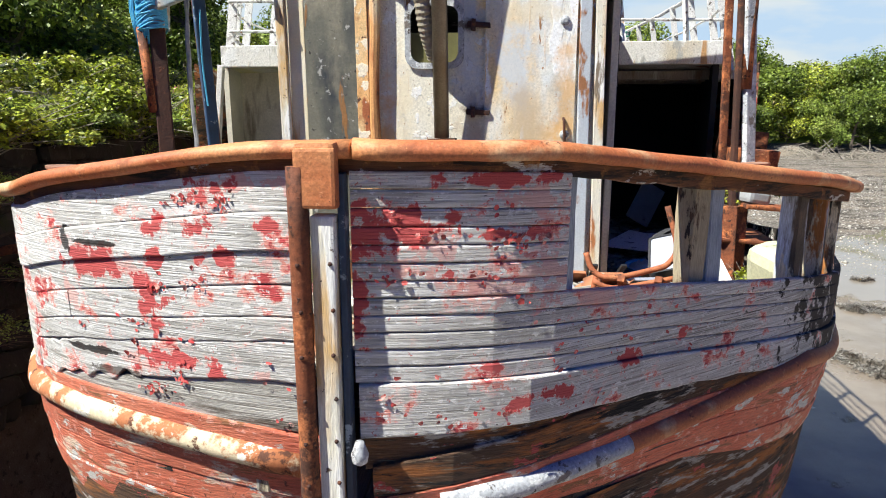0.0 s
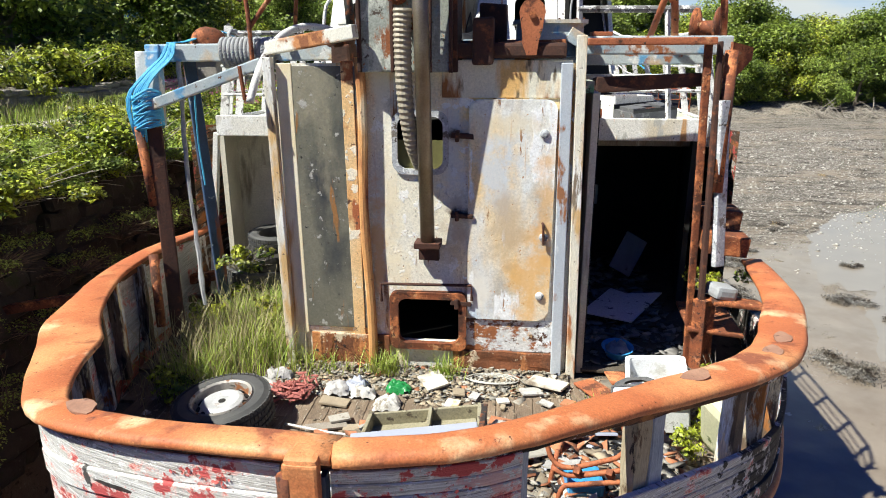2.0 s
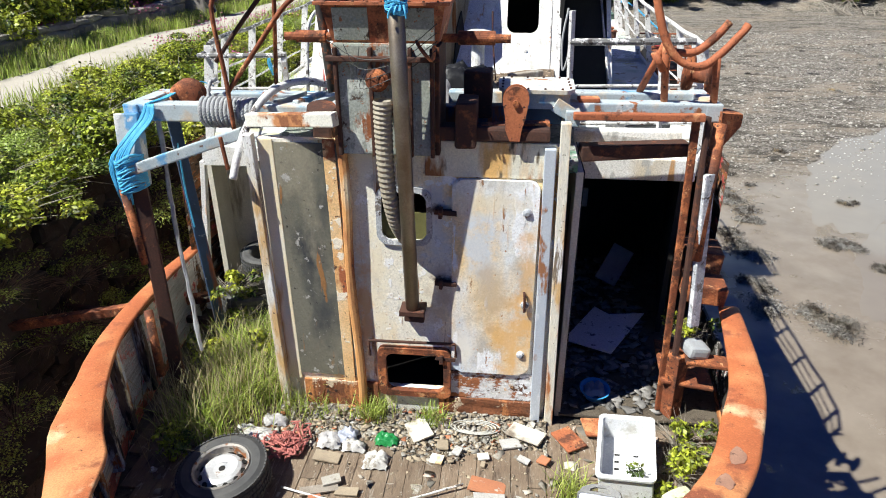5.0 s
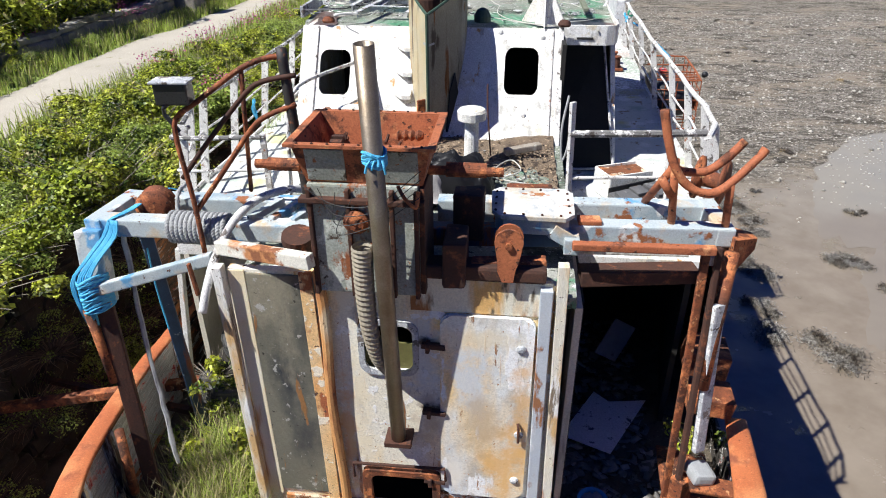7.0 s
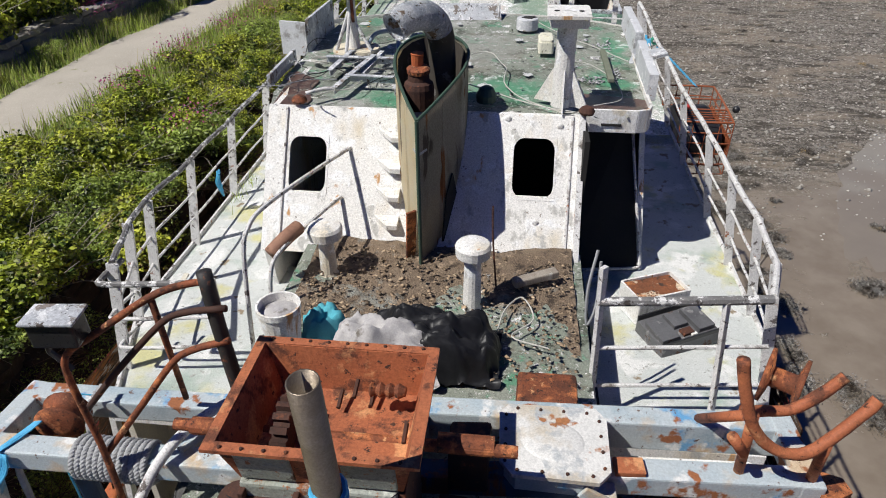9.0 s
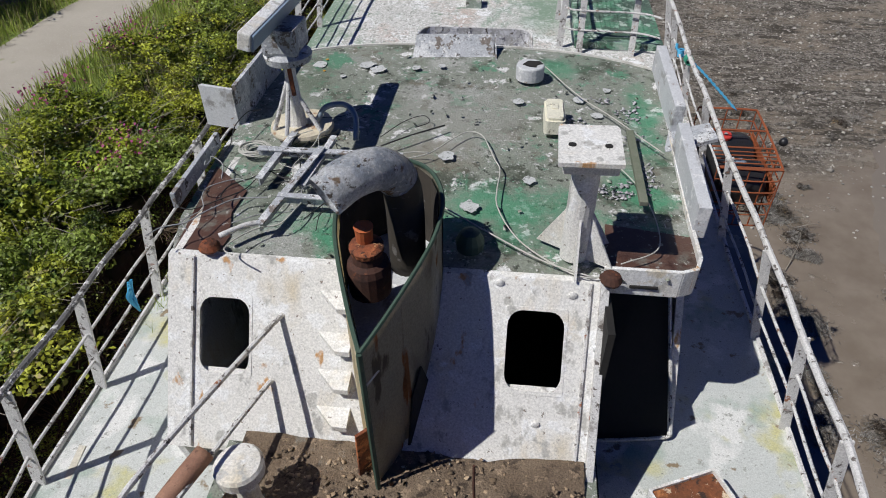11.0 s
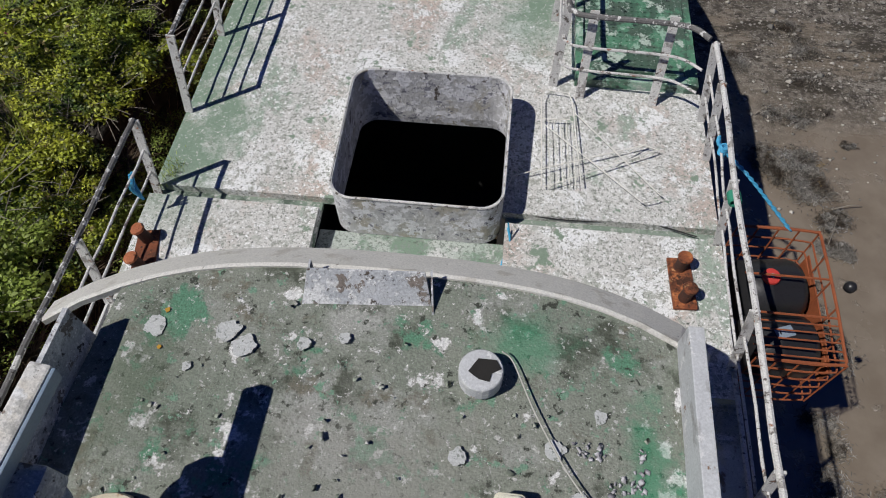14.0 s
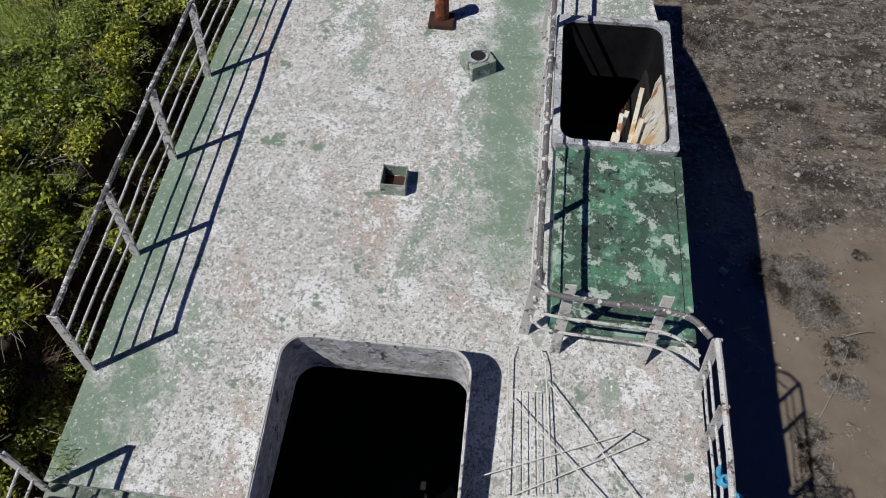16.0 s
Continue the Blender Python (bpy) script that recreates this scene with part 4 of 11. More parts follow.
def bar(bm, a, b, w, h, bevel=0.004, up=(0, 0, 1)):
    """A square bar from a to b, w wide and h high."""
    a, b = Vector(a), Vector(b)
    d = (b - a).normalized()
    u = Vector(up)
    s = d.cross(u)
    if s.length < 1e-4:
        s = d.cross(Vector((0, 1, 0)))
    s.normalize()
    u = s.cross(d)
    r = bmesh.ops.create_cube(bm, size=1.0)
    m = Matrix((s * w, d * (b - a).length, u * h)).transposed().to_4x4()
    m.translation = (a + b) / 2
    bmesh.ops.transform(bm, matrix=m, verts=r["verts"])
    if bevel:
        vs = set(r["verts"])
        bmesh.ops.bevel(bm, geom=[e for e in bm.edges if e.verts[0] in vs and e.verts[1] in vs], offset=bevel, segments=2, profile=0.6, affect="EDGES")
    return bm


def tube(bm, pts, r, n=8, caps=True, r1=None):
    """A round rod swept along pts, with radius r (to r1 at its end)."""
    pts = [Vector(p) for p in pts]
    rings, u = [], None
    for i, p in enumerate(pts):
        d = (pts[min(i + 1, len(pts) - 1)] - pts[max(i - 1, 0)]).normalized()
        if u is None:
            u = d.cross(Vector((0, 0, 1)) if abs(d.z) < 0.9 else Vector((1, 0, 0))).normalized()
        else:
            u = (u - d * u.dot(d)).normalized()
        v = d.cross(u)
        k = r if r1 is None else r + (r1 - r) * i / (len(pts) - 1)
        rings.append([bm.verts.new(p + (u * math.cos(a) + v * math.sin(a)) * k) for a in (2 * math.pi * j / n for j in range(n))])
    for a, b in zip(rings, rings[1:]):
        for j in range(n):
            bm.faces.new((a[j], a[(j + 1) % n], b[(j + 1) % n], b[j]))
    if caps:
        bm.faces.new(rings[0][::-1])
        bm.faces.new(rings[-1])
    return bm


def smooth_path(pts, k=6):
    """Catmull-Rom through pts."""
    P = [Vector(p) for p in pts]
    P = [P[0] * 2 - P[1]] + P + [P[-1] * 2 - P[-2]]
    out = []
    for i in range(1, len(P) - 2):
        for j in range(k):
            t = j / k
            a, b, c, d = P[i - 1:i + 3]
            out.append(0.5 * (2 * b + (c - a) * t + (2 * a - 5 * b + 4 * c - d) * t * t + (3 * b - a - 3 * c + d) * t ** 3))
    return out + [P[-2]]


def lathe(bm, profile, m, n=20, closed=False, caps=True):
    """Turns the profile of (radius, height) round z, placed by the matrix m."""
    rings = []
    for r, z in profile:
        rings.append([bm.verts.new(m @ Vector((max(r, 1e-4) * math.cos(a), max(r, 1e-4) * math.sin(a), z))) for a in (2 * math.pi * j / n for j in range(n))])
    pairs = list(zip(rings, rings[1:])) + ([(rings[-1], rings[0])] if closed else [])
    for a, b in pairs:
        for j in range(n):
            bm.faces.new((a[j], a[(j + 1) % n], b[(j + 1) % n], b[j]))
    if caps and not closed:
        bm.faces.new(rings[0][::-1])
        bm.faces.new(rings[-1])
    return bm


def at(x, y, z, rx=0, ry=0, rz=0):
    return pose(x, y, z, rx, ry, rz)


def prism(bm, outline, z0, z1):
    """An upright slab with the outline [(x, y)], from z0 to z1 (numbers, or functions of x and y)."""
    f0 = z0 if callable(z0) else (lambda x, y: z0)
    f1 = z1 if callable(z1) else (lambda x, y: z1)
    lo = [bm.verts.new((x, y, f0(x, y))) for x, y in outline]
    hi = [bm.verts.new((x, y, f1(x, y))) for x, y in outline]
    n = len(outline)
    bm.faces.new(lo[::-1])
    bm.faces.new(hi)
    for i in range(n):
        bm.faces.new((lo[i], lo[(i + 1) % n], hi[(i + 1) % n], hi[i]))
    return bm


def rounded(x0, y0, x1, y1, r, n=5):
    """A rectangle's outline with rounded corners."""
    out = []
    for cx, cy, a0 in ((x1 - r, y1 - r, 0), (x0 + r, y1 - r, 90), (x0 + r, y0 + r, 180), (x1 - r, y0 + r, 270)):
        out += [(cx + r * math.cos(radians(a0 + 90 * i / n)), cy + r * math.sin(radians(a0 + 90 * i / n))) for i in range(n + 1)]
    return out


def ring_slab(bm, outer, inner, place, depth):
    """A flat frame between two outlines of as many points, in the plane given by place(u, v, w), w from 0 to depth."""
    n = len(outer)
    vs = [[bm.verts.new(place(u, v, w)) for u, v in o] for o in (outer, inner) for w in (0, depth)]
    oa, ob_, ia, ib = vs
    for i in range(n):
        j = (i + 1) % n
        for q in ((oa[i], oa[j], ob_[j], ob_[i]), (ia[j], ia[i], ib[i], ib[j]), (oa[j], oa[i], ia[i], ia[j]), (ob_[i], ob_[j], ib[j], ib[i])):
            bm.faces.new(q)
    return bm


def rough_up(bm, amount, scale=3.0):
    """Worn, uneven surface: moves the points by noise."""
    for v in bm.verts:
        v.co += noise.noise_vector(v.co * scale) * amount
    return bm


def soup(name, verts, faces, material, smooth=False):
    """A mesh object from arrays of points and equal-sided faces."""
    me = bpy.data.meshes.new(name)
    verts, faces = np.asarray(verts, np.float32), np.asarray(faces, np.int32)
    k = faces.shape[1]
    me.vertices.add(len(verts))
    me.vertices.foreach_set("co", verts.ravel())
    me.loops.add(faces.size)
    me.loops.foreach_set("vertex_index", faces.ravel())
    me.polygons.add(len(faces))
    me.polygons.foreach_set("loop_start", np.arange(0, faces.size, k, dtype=np.int32))
    me.polygons.foreach_set("loop_total", np.full(len(faces), k, np.int32))
    me.update(calc_edges=True)
    me.materials.append(material)
    if smooth:
        me.polygons.foreach_set("use_smooth", [True] * len(faces))
    return new(name, me)


def leaf_arrays(centres, normals, size, rng, aspect=0.55):
    """Small folded leaves: six points and four triangles' worth of quads each, at the centres, facing normals."""
    n = len(centres)
    t = rng.normal(size=(n, 3))
    nn = normals / np.linalg.norm(normals, axis=1, keepdims=True)
    t -= nn * (t * nn).sum(1, keepdims=True)
    t /= np.linalg.norm(t, axis=1, keepdims=True)
    s = np.cross(nn, t)
    L = (size * rng.uniform(0.6, 1.3, n))[:, None]
    W = L * aspect
    p = np.stack([centres - t * L, centres + s * W + nn * W * 0.35, centres + t * L, centres - s * W + nn * W * 0.35], 1)
    return p.reshape(-1, 3), np.arange(n * 4).reshape(n, 4)


# ---- hull ----
CX = -0.42
HALF = [(1.70, 0.0), (1.735, 0.20), (1.80, 0.42), (1.89, 0.59), (2.10, 0.86), (2.40, 1.25), (2.75, 1.68), (3.10, 1.96), (3.60, 2.19), (4.10, 2.36), (4.80, 2.47), (5.80, 2.58),
        (8.0, 2.66), (11.0, 2.67), (14.0, 2.66), (16.6, 2.62), (18.6, 2.48), (21.0, 1.95), (23.0, 1.15), (24.4, 0.05)]
_half = smooth_path([(w, y, 0) for y, w in HALF], 10)
_arc = np.concatenate([[0], np.cumsum([(b - a).length for a, b in zip(_half, _half[1:])])])
_hx, _hy = np.array([p.x for p in _half]), np.array([p.y for p in _half])
# the port quarter is blunter than the starboard one
HALF_PORT = [(1.705, 0.0), (1.72, 0.18), (1.745, 0.37), (1.79, 0.57), (1.855, 0.80), (1.95, 1.07), (2.09, 1.30), (2.22, 1.44), (2.46, 1.62), (2.78, 1.81), (3.10, 2.02), (3.60, 2.20)] + HALF[9:]
_halfp = smooth_path([(w, y, 0) for y, w in HALF_PORT], 10)
_arcp = np.concatenate([[0], np.cumsum([(b - a).length for a, b in zip(_halfp, _halfp[1:])])])
_px, _py = np.array([p.x for p in _halfp]), np.array([p.y for p in _halfp])


def side_at(s, side, inset=0.0):
    """The hull's edge s metres round from the stern's middle; side -1 port of the camera, 1 the other."""
    arc_, hx_, hy_ = (_arcp, _px, _py) if side < 0 else (_arc, _hx, _hy)
    x, y = np.interp(s, arc_, hx_), np.interp(s, arc_, hy_)
    x2, y2 = np.interp(s + 0.02, arc_, hx_), np.interp(s + 0.02, arc_, hy_)
    d = Vector((x2 - x, y2 - y)).normalized()
    return Vector((CX + side * (x + min(s, 0.0) - d.y * inset), y + d.x * inset))


def s_of_y(y):
    return float(np.interp(y, _hy, _arc))


def half_at(y):
    return float(np.interp(y, _hy, _hx))


def rim_z(s, side=1):
    y = side_at(s, side).y
    if side < 0:
        return float(np.interp(y, [1.7, 1.73, 1.75, 1.80, 1.86, 1.96, 2.08, 2.3, 2.75, 3.07, 3.7, 4.8, 5.8, 7.0, 8.0], [4.604, 4.598, 4.586, 4.558, 4.532, 4.49, 4.438, 4.405, 4.38, 4.352, 4.31, 4.25, 4.13, 4.05, 4.0]))
    return float(np.interp(y, [1.7, 1.88, 2.15, 2.5, 3.07, 3.7, 4.8, 5.8, 7.0, 8.0], [4.60, 4.585, 4.54, 4.473, 4.37, 4.31, 4.25, 4.13, 4.05, 4.0]))


def deck_half(y):
    return min(half_at(y), 2.20 + 0.38 * (y - 5.85)) if y < 8 else half_at(y)


def deck_z(y):
    return float(np.interp(y, [5.8, 7.0, 8.0, 10.0, 11.5, 12.9, 13.0, 14.0, 17.5, 24.0], [5.22, 5.14, 5.11, 5.13, 5.19, 5.25, 5.32, 5.36, 5.57, 6.2]))


hull = thing("fishing_boat_hull", (CX, 4.0, 0.3), "derelict wooden boat hull with flaking red and white paint", "boat hull")


def strake(name, side, s0, s1, top, h, thick, material, out=0.0, n=18, ragged=0.0, rise=0.0, squeeze=0.0):
    """One plank bent round the hull: its upper edge lies `top` below the rail at the stern post and climbs by rise
    towards the quarter, where it is narrower by squeeze."""
    bm = B()
    rows = []
    for i in range(n + 1):
        s = s0 + (s1 - s0) * i / n
        k = min(1.0, max(0.0, s) / 1.35)
        zt = rim_z(s, side) - 0.045 - top * (1.0 - 0.06 * min(s, 3.5) / 3.5) + rise * k
        wob = 0.0022 * noise.noise(Vector((s * 4.0, top * 31, side)))
        h2 = h - squeeze * k + (0.0022 + ragged) * noise.noise(Vector((s * (5.0 + 400 * ragged), top * 17, side + 5)))
        zt += 0.6 * ragged * noise.noise(Vector((s * 17.0, top * 13, side + 9)))
        cols = []
        for inset, dz in ((-out - wob, 0.0), (-out - wob - 0.003, -0.005), (-out - wob - 0.003, -h2 + 0.005), (-out - wob, -h2), (-out + thick, -h2), (-out + thick, 0.0)):
            depth = rim_z(s, side) - (zt + dz)
            curve = max(0.0, depth - 0.75) ** 2 * 0.30 + 0.02 * depth
            p = side_at(s, side, inset + curve)
            cols.append(bm.verts.new((p.x, p.y, zt + dz)))
        rows.append(cols)
    for a, b in zip(rows, rows[1:]):
        for j in range(6):
            bm.faces.new((a[j], a[(j + 1) % 6], b[(j + 1) % 6], b[j]))
    bm.faces.new(rows[0])
    bm.faces.new(rows[-1][::-1])
    return part(name, bm, material, hull)


rng = random.Random(5)
END = s_of_y(6.2)
S0L, S0R = 0.185, -0.012
# port side: broad planks, butted here and there, the lower ones rotting
top = 0.010
for i, h in enumerate((0.115, 0.114, 0.102, 0.098, 0.077, 0.128)):
    cuts = ([S0L, 1.52, END], [S0L, 1.44, 1.60, END], [S0L, 1.46, END], [S0L, 1.08, 1.48, END], [S0L, 2.2, END], [S0L, 0.78, 1.40, END])[i]
    for k, (a, b) in enumerate(zip(cuts, cuts[1:])):
        rot = 0.03 if i == 5 and k == 1 else 0.006 if i > 3 else 0.0
        strake("plank", -1, a + 0.0015, b - 0.0015, top + 0.002, h - 0.004, 0.03, M_plank, out=rng.uniform(0, 0.004) + (0.010 if i == 1 and k == 0 else 0.0), n=40, ragged=rot)
    top += h
strake("plank", -1, S0L, END, top + 0.002, 0.183, 0.03, M_plankgrey, out=-0.006, n=44, ragged=0.012, squeeze=0.10)
LEFT_BOTTOM = top + 0.185
# starboard side: narrow planks, the upper ones torn away beyond the opening
top = 0.008
CUT = 0.632
for i in range(12):
    h = 0.0515
    if i < 7:
        strake("plank", 1, S0R, CUT, top + 0.0022, h - 0.0046, 0.026, M_plank, out=rng.uniform(0, 0.003), n=10)
    else:
        strake("plank", 1, S0R, END, top + 0.0022, h - 0.0046, 0.026, M_plank, out=rng.uniform(0, 0.003), n=28)
    top += h
strake("plank", 1, S0R + 0.01, END, top + 0.002, 0.172, 0.035, M_plank, out=0.012, n=44, ragged=0.008, squeeze=0.05)
top += 0.178
strake("plank", 1, S0R + 0.02, END, top + 0.004, 0.105, 0.03, M_plankdark, out=-0.014, n=60, ragged=0.035, rise=0.05)
RIGHT_BOTTOM = top + 0.10


# curled flakes of red paint lifting off the planks: patches at (side, s, depth, how many)
PATCHES = ((1, 0.10, 0.15, 16), (1, 0.20, 0.19, 18), (1, 0.13, 0.30, 20), (1, 0.30, 0.17, 12), (1, 0.42, 0.20, 36), (1, 0.52, 0.20, 16), (1, 0.32, 0.31, 14), (1, 0.22, 0.74, 18), (1, 0.44, 0.73, 24), (1, 0.74, 0.72, 18), (1, 0.09, 0.70, 10),
           (-1, 0.42, 0.09, 40), (-1, 0.55, 0.08, 26), (-1, 0.62, 0.17, 22), (-1, 0.78, 0.22, 26), (-1, 0.52, 0.32, 18), (-1, 0.68, 0.33, 26), (-1, 0.75, 0.45, 20), (-1, 0.60, 0.62, 26), (-1, 0.72, 0.66, 24), (-1, 1.25, 0.34, 22))


def paint_flakes():
    bm = B()
    fr = random.Random(77)
    spots = list(PATCHES)
    for k in range(60):
        side = fr.choice((-1, -1, 1))
        s0 = fr.uniform(S0L + 0.05, 2.4) if side < 0 else fr.uniform(0.05, 1.2)
        spots.append((side, s0, fr.uniform(0.05, 0.80), fr.randint(2, 7)))
    for side, s0, d0, count in spots:
        for _ in range((count + 1) // 2):
            s = s0 + fr.gauss(0, 0.034)
            d = d0 + fr.gauss(0, 0.016)
            if s < (0.2 if side < 0 else 0.02) or d < 0.02 or (side > 0 and s > CUT - 0.02 and d < 0.39):
                continue
            depth = 0.045 + d
            curve = max(0.0, depth - 0.75) ** 2 * 0.30 + 0.02 * depth
            off = 0.019 if side > 0 and d > 0.63 else 0.008
            p = side_at(s, side, curve - off)
            q = side_at(s + 0.01, side, curve - off)
            tx = (Vector((q.x, q.y, 0)) - Vector((p.x, p.y, 0))).normalized()
            up = Vector((0, 0, 1))
            o = tx.cross(up)
            if o.y > 0 and abs(o.y) > 0.3 or (abs(o.y) <= 0.3 and o.x * side < 0):
                o = -o
            c = Vector((p.x, p.y, rim_z(s, side) - 0.045 - d))
            # an irregular scale, held along one edge and curling away at the other
            a0 = fr.uniform(0, 6.28)
            w, h, lift = fr.uniform(0.004, 0.013), fr.uniform(0.003, 0.010), fr.uniform(0.001, 0.008)
            hinge = fr.uniform(0, 6.28)
            n = fr.randint(5, 8)
            ring = []
            for j in range(n):
                a = 2 * math.pi * j / n + fr.uniform(-0.3, 0.3)
                u, v = w * math.cos(a) * fr.uniform(0.6, 1.2), h * math.sin(a) * fr.uniform(0.6, 1.2)
                u, v = u * math.cos(a0 * 0.15) - v * math.sin(a0 * 0.15), u * math.sin(a0 * 0.15) + v * math.cos(a0 * 0.15)
                ring.append(bm.verts.new(c + tx * u + up * v + o * (lift * max(0.0, math.cos(a - hinge)) ** 1.5)))
            mid = bm.verts.new(c + o * lift * 0.12)
            for j in range(n):
                bm.faces.new((mid, ring[j], ring[(j + 1) % n]))
    return bm


tagged(part("flaking_paint", paint_flakes(), M_redflake, hull, "curling flakes of old red paint"), kind="stuff")
# lower planking below the rubbing strake
for side, t0 in ((-1, LEFT_BOTTOM + 0.02), (1, RIGHT_BOTTOM)):
    tt = t0
    for i in range(14):
        h = 0.12 if i < 6 else 0.2
        strake("plank", side, 0.075 + 0.006 * i if side < 0 else 0.03, END + 0.3, tt + 0.002, h - 0.004, 0.03, M_plankdark if i > 4 or (side > 0 and i == 0) else M_plankred, out=0.006 + 0.003 * (i % 2), n=24, rise=0.21, ragged=0.004)
        tt += h

# hull body behind the planks, forward sides and bow
bm = B()
rows = []
ss = np.concatenate([np.linspace(0, END, 24), np.linspace(END + 0.2, _arc[-1], 40)])
for side in (-1, 1):
    cols = []
    for s in ss:
        p0 = side_at(s, side, 0.05 if s < END else 0.0)
        y = p0.y
        ztop = 3.40 if y < 6.0 else deck_z(y) - 0.05
        col = []
        for k, z in enumerate((ztop, ztop - 0.55, 2.6, 1.4, 0.6, 0.0)):
            z = min(z, ztop)
            f = 1.0 - 0.30 * max(0.0, (3.4 - z) / 3.4) ** 1.6
            yy = y + (1.0 * ((3.4 - z) / 3.4) ** 1.5 if y < 4 and z < 3.4 else 0)
            col.append(bm.verts.new((CX + (p0.x - CX) * f, yy, z)))
        cols.append(col)
    for a, b in zip(cols, cols[1:]):
        for j in range(5):
            bm.faces.new((a[j], a[j + 1], b[j + 1], b[j]))
bmesh.ops.remove_doubles(bm, verts=bm.verts, dist=0.002)
part("hull_side", bm, M_plankdark, hull, "dark weathered hull side")

# steel rail cap round the stern
def rim(side):
    bm = B()
    rings = []
    n = 64
    s_end = s_of_y(5.2 if side > 0 else 7.1)
    for i in range(n + 1):
        s = s_end * i / n
        z = rim_z(s, side) + 0.008 * noise.noise(Vector((s * 1.6, side * 3, 2)))
        y = side_at(s, side).y
        w = float(np.interp(y, [1.7, 2.1, 2.5, 2.75, 3.1, 3.6, 4.2, 6], [0.13, 0.15, 0.24, 0.31, 0.30, 0.22, 0.17, 0.12])) if side < 0 else float(np.interp(y, [1.7, 2.1, 2.6, 3.1, 3.6, 4.3, 5.2], [0.13, 0.15, 0.20, 0.24, 0.25, 0.22, 0.16]))
        r = 0.0205 if side < 0 else 0.0265
        prof = [(0.0 + r, r * 1.0 + 0.003)]
        for a in (120, 150, 180, 210, 240):
            prof.append((r + r * math.cos(radians(a)), r * math.sin(radians(a))))
        prof += [(r * 1.2, -0.024), (w * 0.75, -0.026), (w - 0.012, -0.020), (w, -0.006), (w, 0.014), (w - 0.015, 0.021), (w * 0.5, r + 0.005)]
        ring = []
        for u, dz in prof:
            p = side_at(s, side, u - 0.045)
            ring.append(bm.verts.new((p.x, p.y, z + dz)))
        rings.append(ring)
    m = len(rings[0])
    for a, b in zip(rings, rings[1:]):
        for j in range(m):
            bm.faces.new((a[j], a[(j + 1) % m], b[(j + 1) % m], b[j]))
    bm.faces.new(rings[0])
    bm.faces.new(rings[-1])
    rough_up(bm, 0.005, 7)
    return rough_up(bm, 0.0018, 31)


part("rail_cap", rim(-1), M_rim, hull, "rusty orange steel rail cap", True)
part("rail_cap", rim(1), M_rim, hull, "rusty orange steel rail cap", True)
# timber beam right under the cap
for side in (-1, 1):
    strake("beam_shelf", side, 0.0, s_of_y(5.2), -0.024, 0.05, 0.07, M_shelf, out=-0.008, n=40, ragged=0.010)
# weld plates lying on the cap
for side, s in ((1, 1.62), (1, 2.32), (1, 2.62), (-1, 1.15)):
    p, z = side_at(s, side, 0.07), rim_z(s, side) + 0.036
    q = side_at(s + 0.05, side, 0.07)
    bm = B()
    prism(bm, [(0.075 * math.cos(a) * (1 + 0.2 * math.sin(3 * a)), 0.045 * math.sin(a)) for a in np.linspace(0, 2 * math.pi, 12, endpoint=False)], -0.006, 0.003)
    bmesh.ops.transform(bm, matrix=Matrix.Translation((p.x, p.y, z)) @ Matrix.Rotation(math.atan2(q.y - p.y, q.x - p.x), 4, "Z"), verts=bm.verts)
    part("patch_plate", bm, M_patch, hull, "brown welded patch")

# rubbing strakes: half-round iron, bent and broken at the stem
def rubber(side, drop0, drop1, s0, s1, run, r=0.042):
    bm = B()
    pts = []
    for i in range(40):
        s = s0 + (s1 - s0) * i / 39
        d = drop0 + (drop1 - drop0) * min(1, (s - s0) / run)
        p = side_at(s, side, -0.002 + 0.02 * d + max(0, d - 0.75) ** 2 * 0.3)
        pts.append((p.x, p.y, rim_z(s, side) - d))
    tube(bm, pts, r, 12)
    rough_up(bm, 0.004, 11)
    return bm


part("rubbing_strake", rubber(-1, 0.965, 0.745, 0.20, END, 1.15), M_strake, hull, "cream and rust half-round iron strake", True)
part("rubbing_strake", rubber(1, 0.985, 0.77, 0.97, END, 1.05), M_rim, hull, "rusty half-round iron strake", True)
part("rubbing_strake", rubber(1, 1.085, 0.985, 0.24, 0.968, 0.73), M_galv, hull, "grey-painted end of the iron strake", True)

# stern post
bm = B()
tube(bm, [(-0.560, 1.645, z) for z in np.linspace(4.56, 2.4, 14)], 0.028, 10)
rough_up(bm, 0.003, 14)
part("stern_post_strip", bm, M_rust, hull, "rusty iron strip with bolt heads", True)
bm = B()
box(bm, (-0.498, 1.675, 3.42), (0.066, 0.06, 2.02), None, 0.008)
part("stern_post", bm, M_oldpaintpost, hull, "cream-painted timber post")
bm = B()
box(bm, (-0.452, 1.70, 3.5), (0.020, 0.05, 2.08), None, 0.004)
part("post_edge", bm, M_bluedark, hull)
bm = B()
box(bm, (-0.508, 1.650, 4.53), (0.112, 0.05, 0.16), None, 0.010)
box(bm, (-0.508, 1.685, 4.603), (0.112, 0.11, 0.046), None, 0.020)
rough_up(bm, 0.003, 12)
part("stern_cap_plate", bm, M_rim, hull, "rusty steel cap over the stern post")
for i in range(11):
    z = 4.30 - 0.13 * i
    for x in (-0.560, -0.478):
        bm = B()
        lathe(bm, [(0.0065, 0), (0.006, 0.004), (0.002, 0.007)], at(x + 0.004 * (i % 2), 1.619 if x < -0.5 else 1.645, z, 90), 8)
        part("bolt_head", bm, M_rustdark, hull)
bm = B()
lathe(bm, [(0.006, 0), (0.022, 0.012), (0.026, 0.035), (0.017, 0.06), (0.012, 0.075)], at(-0.415, 1.66, 3.70), 16)
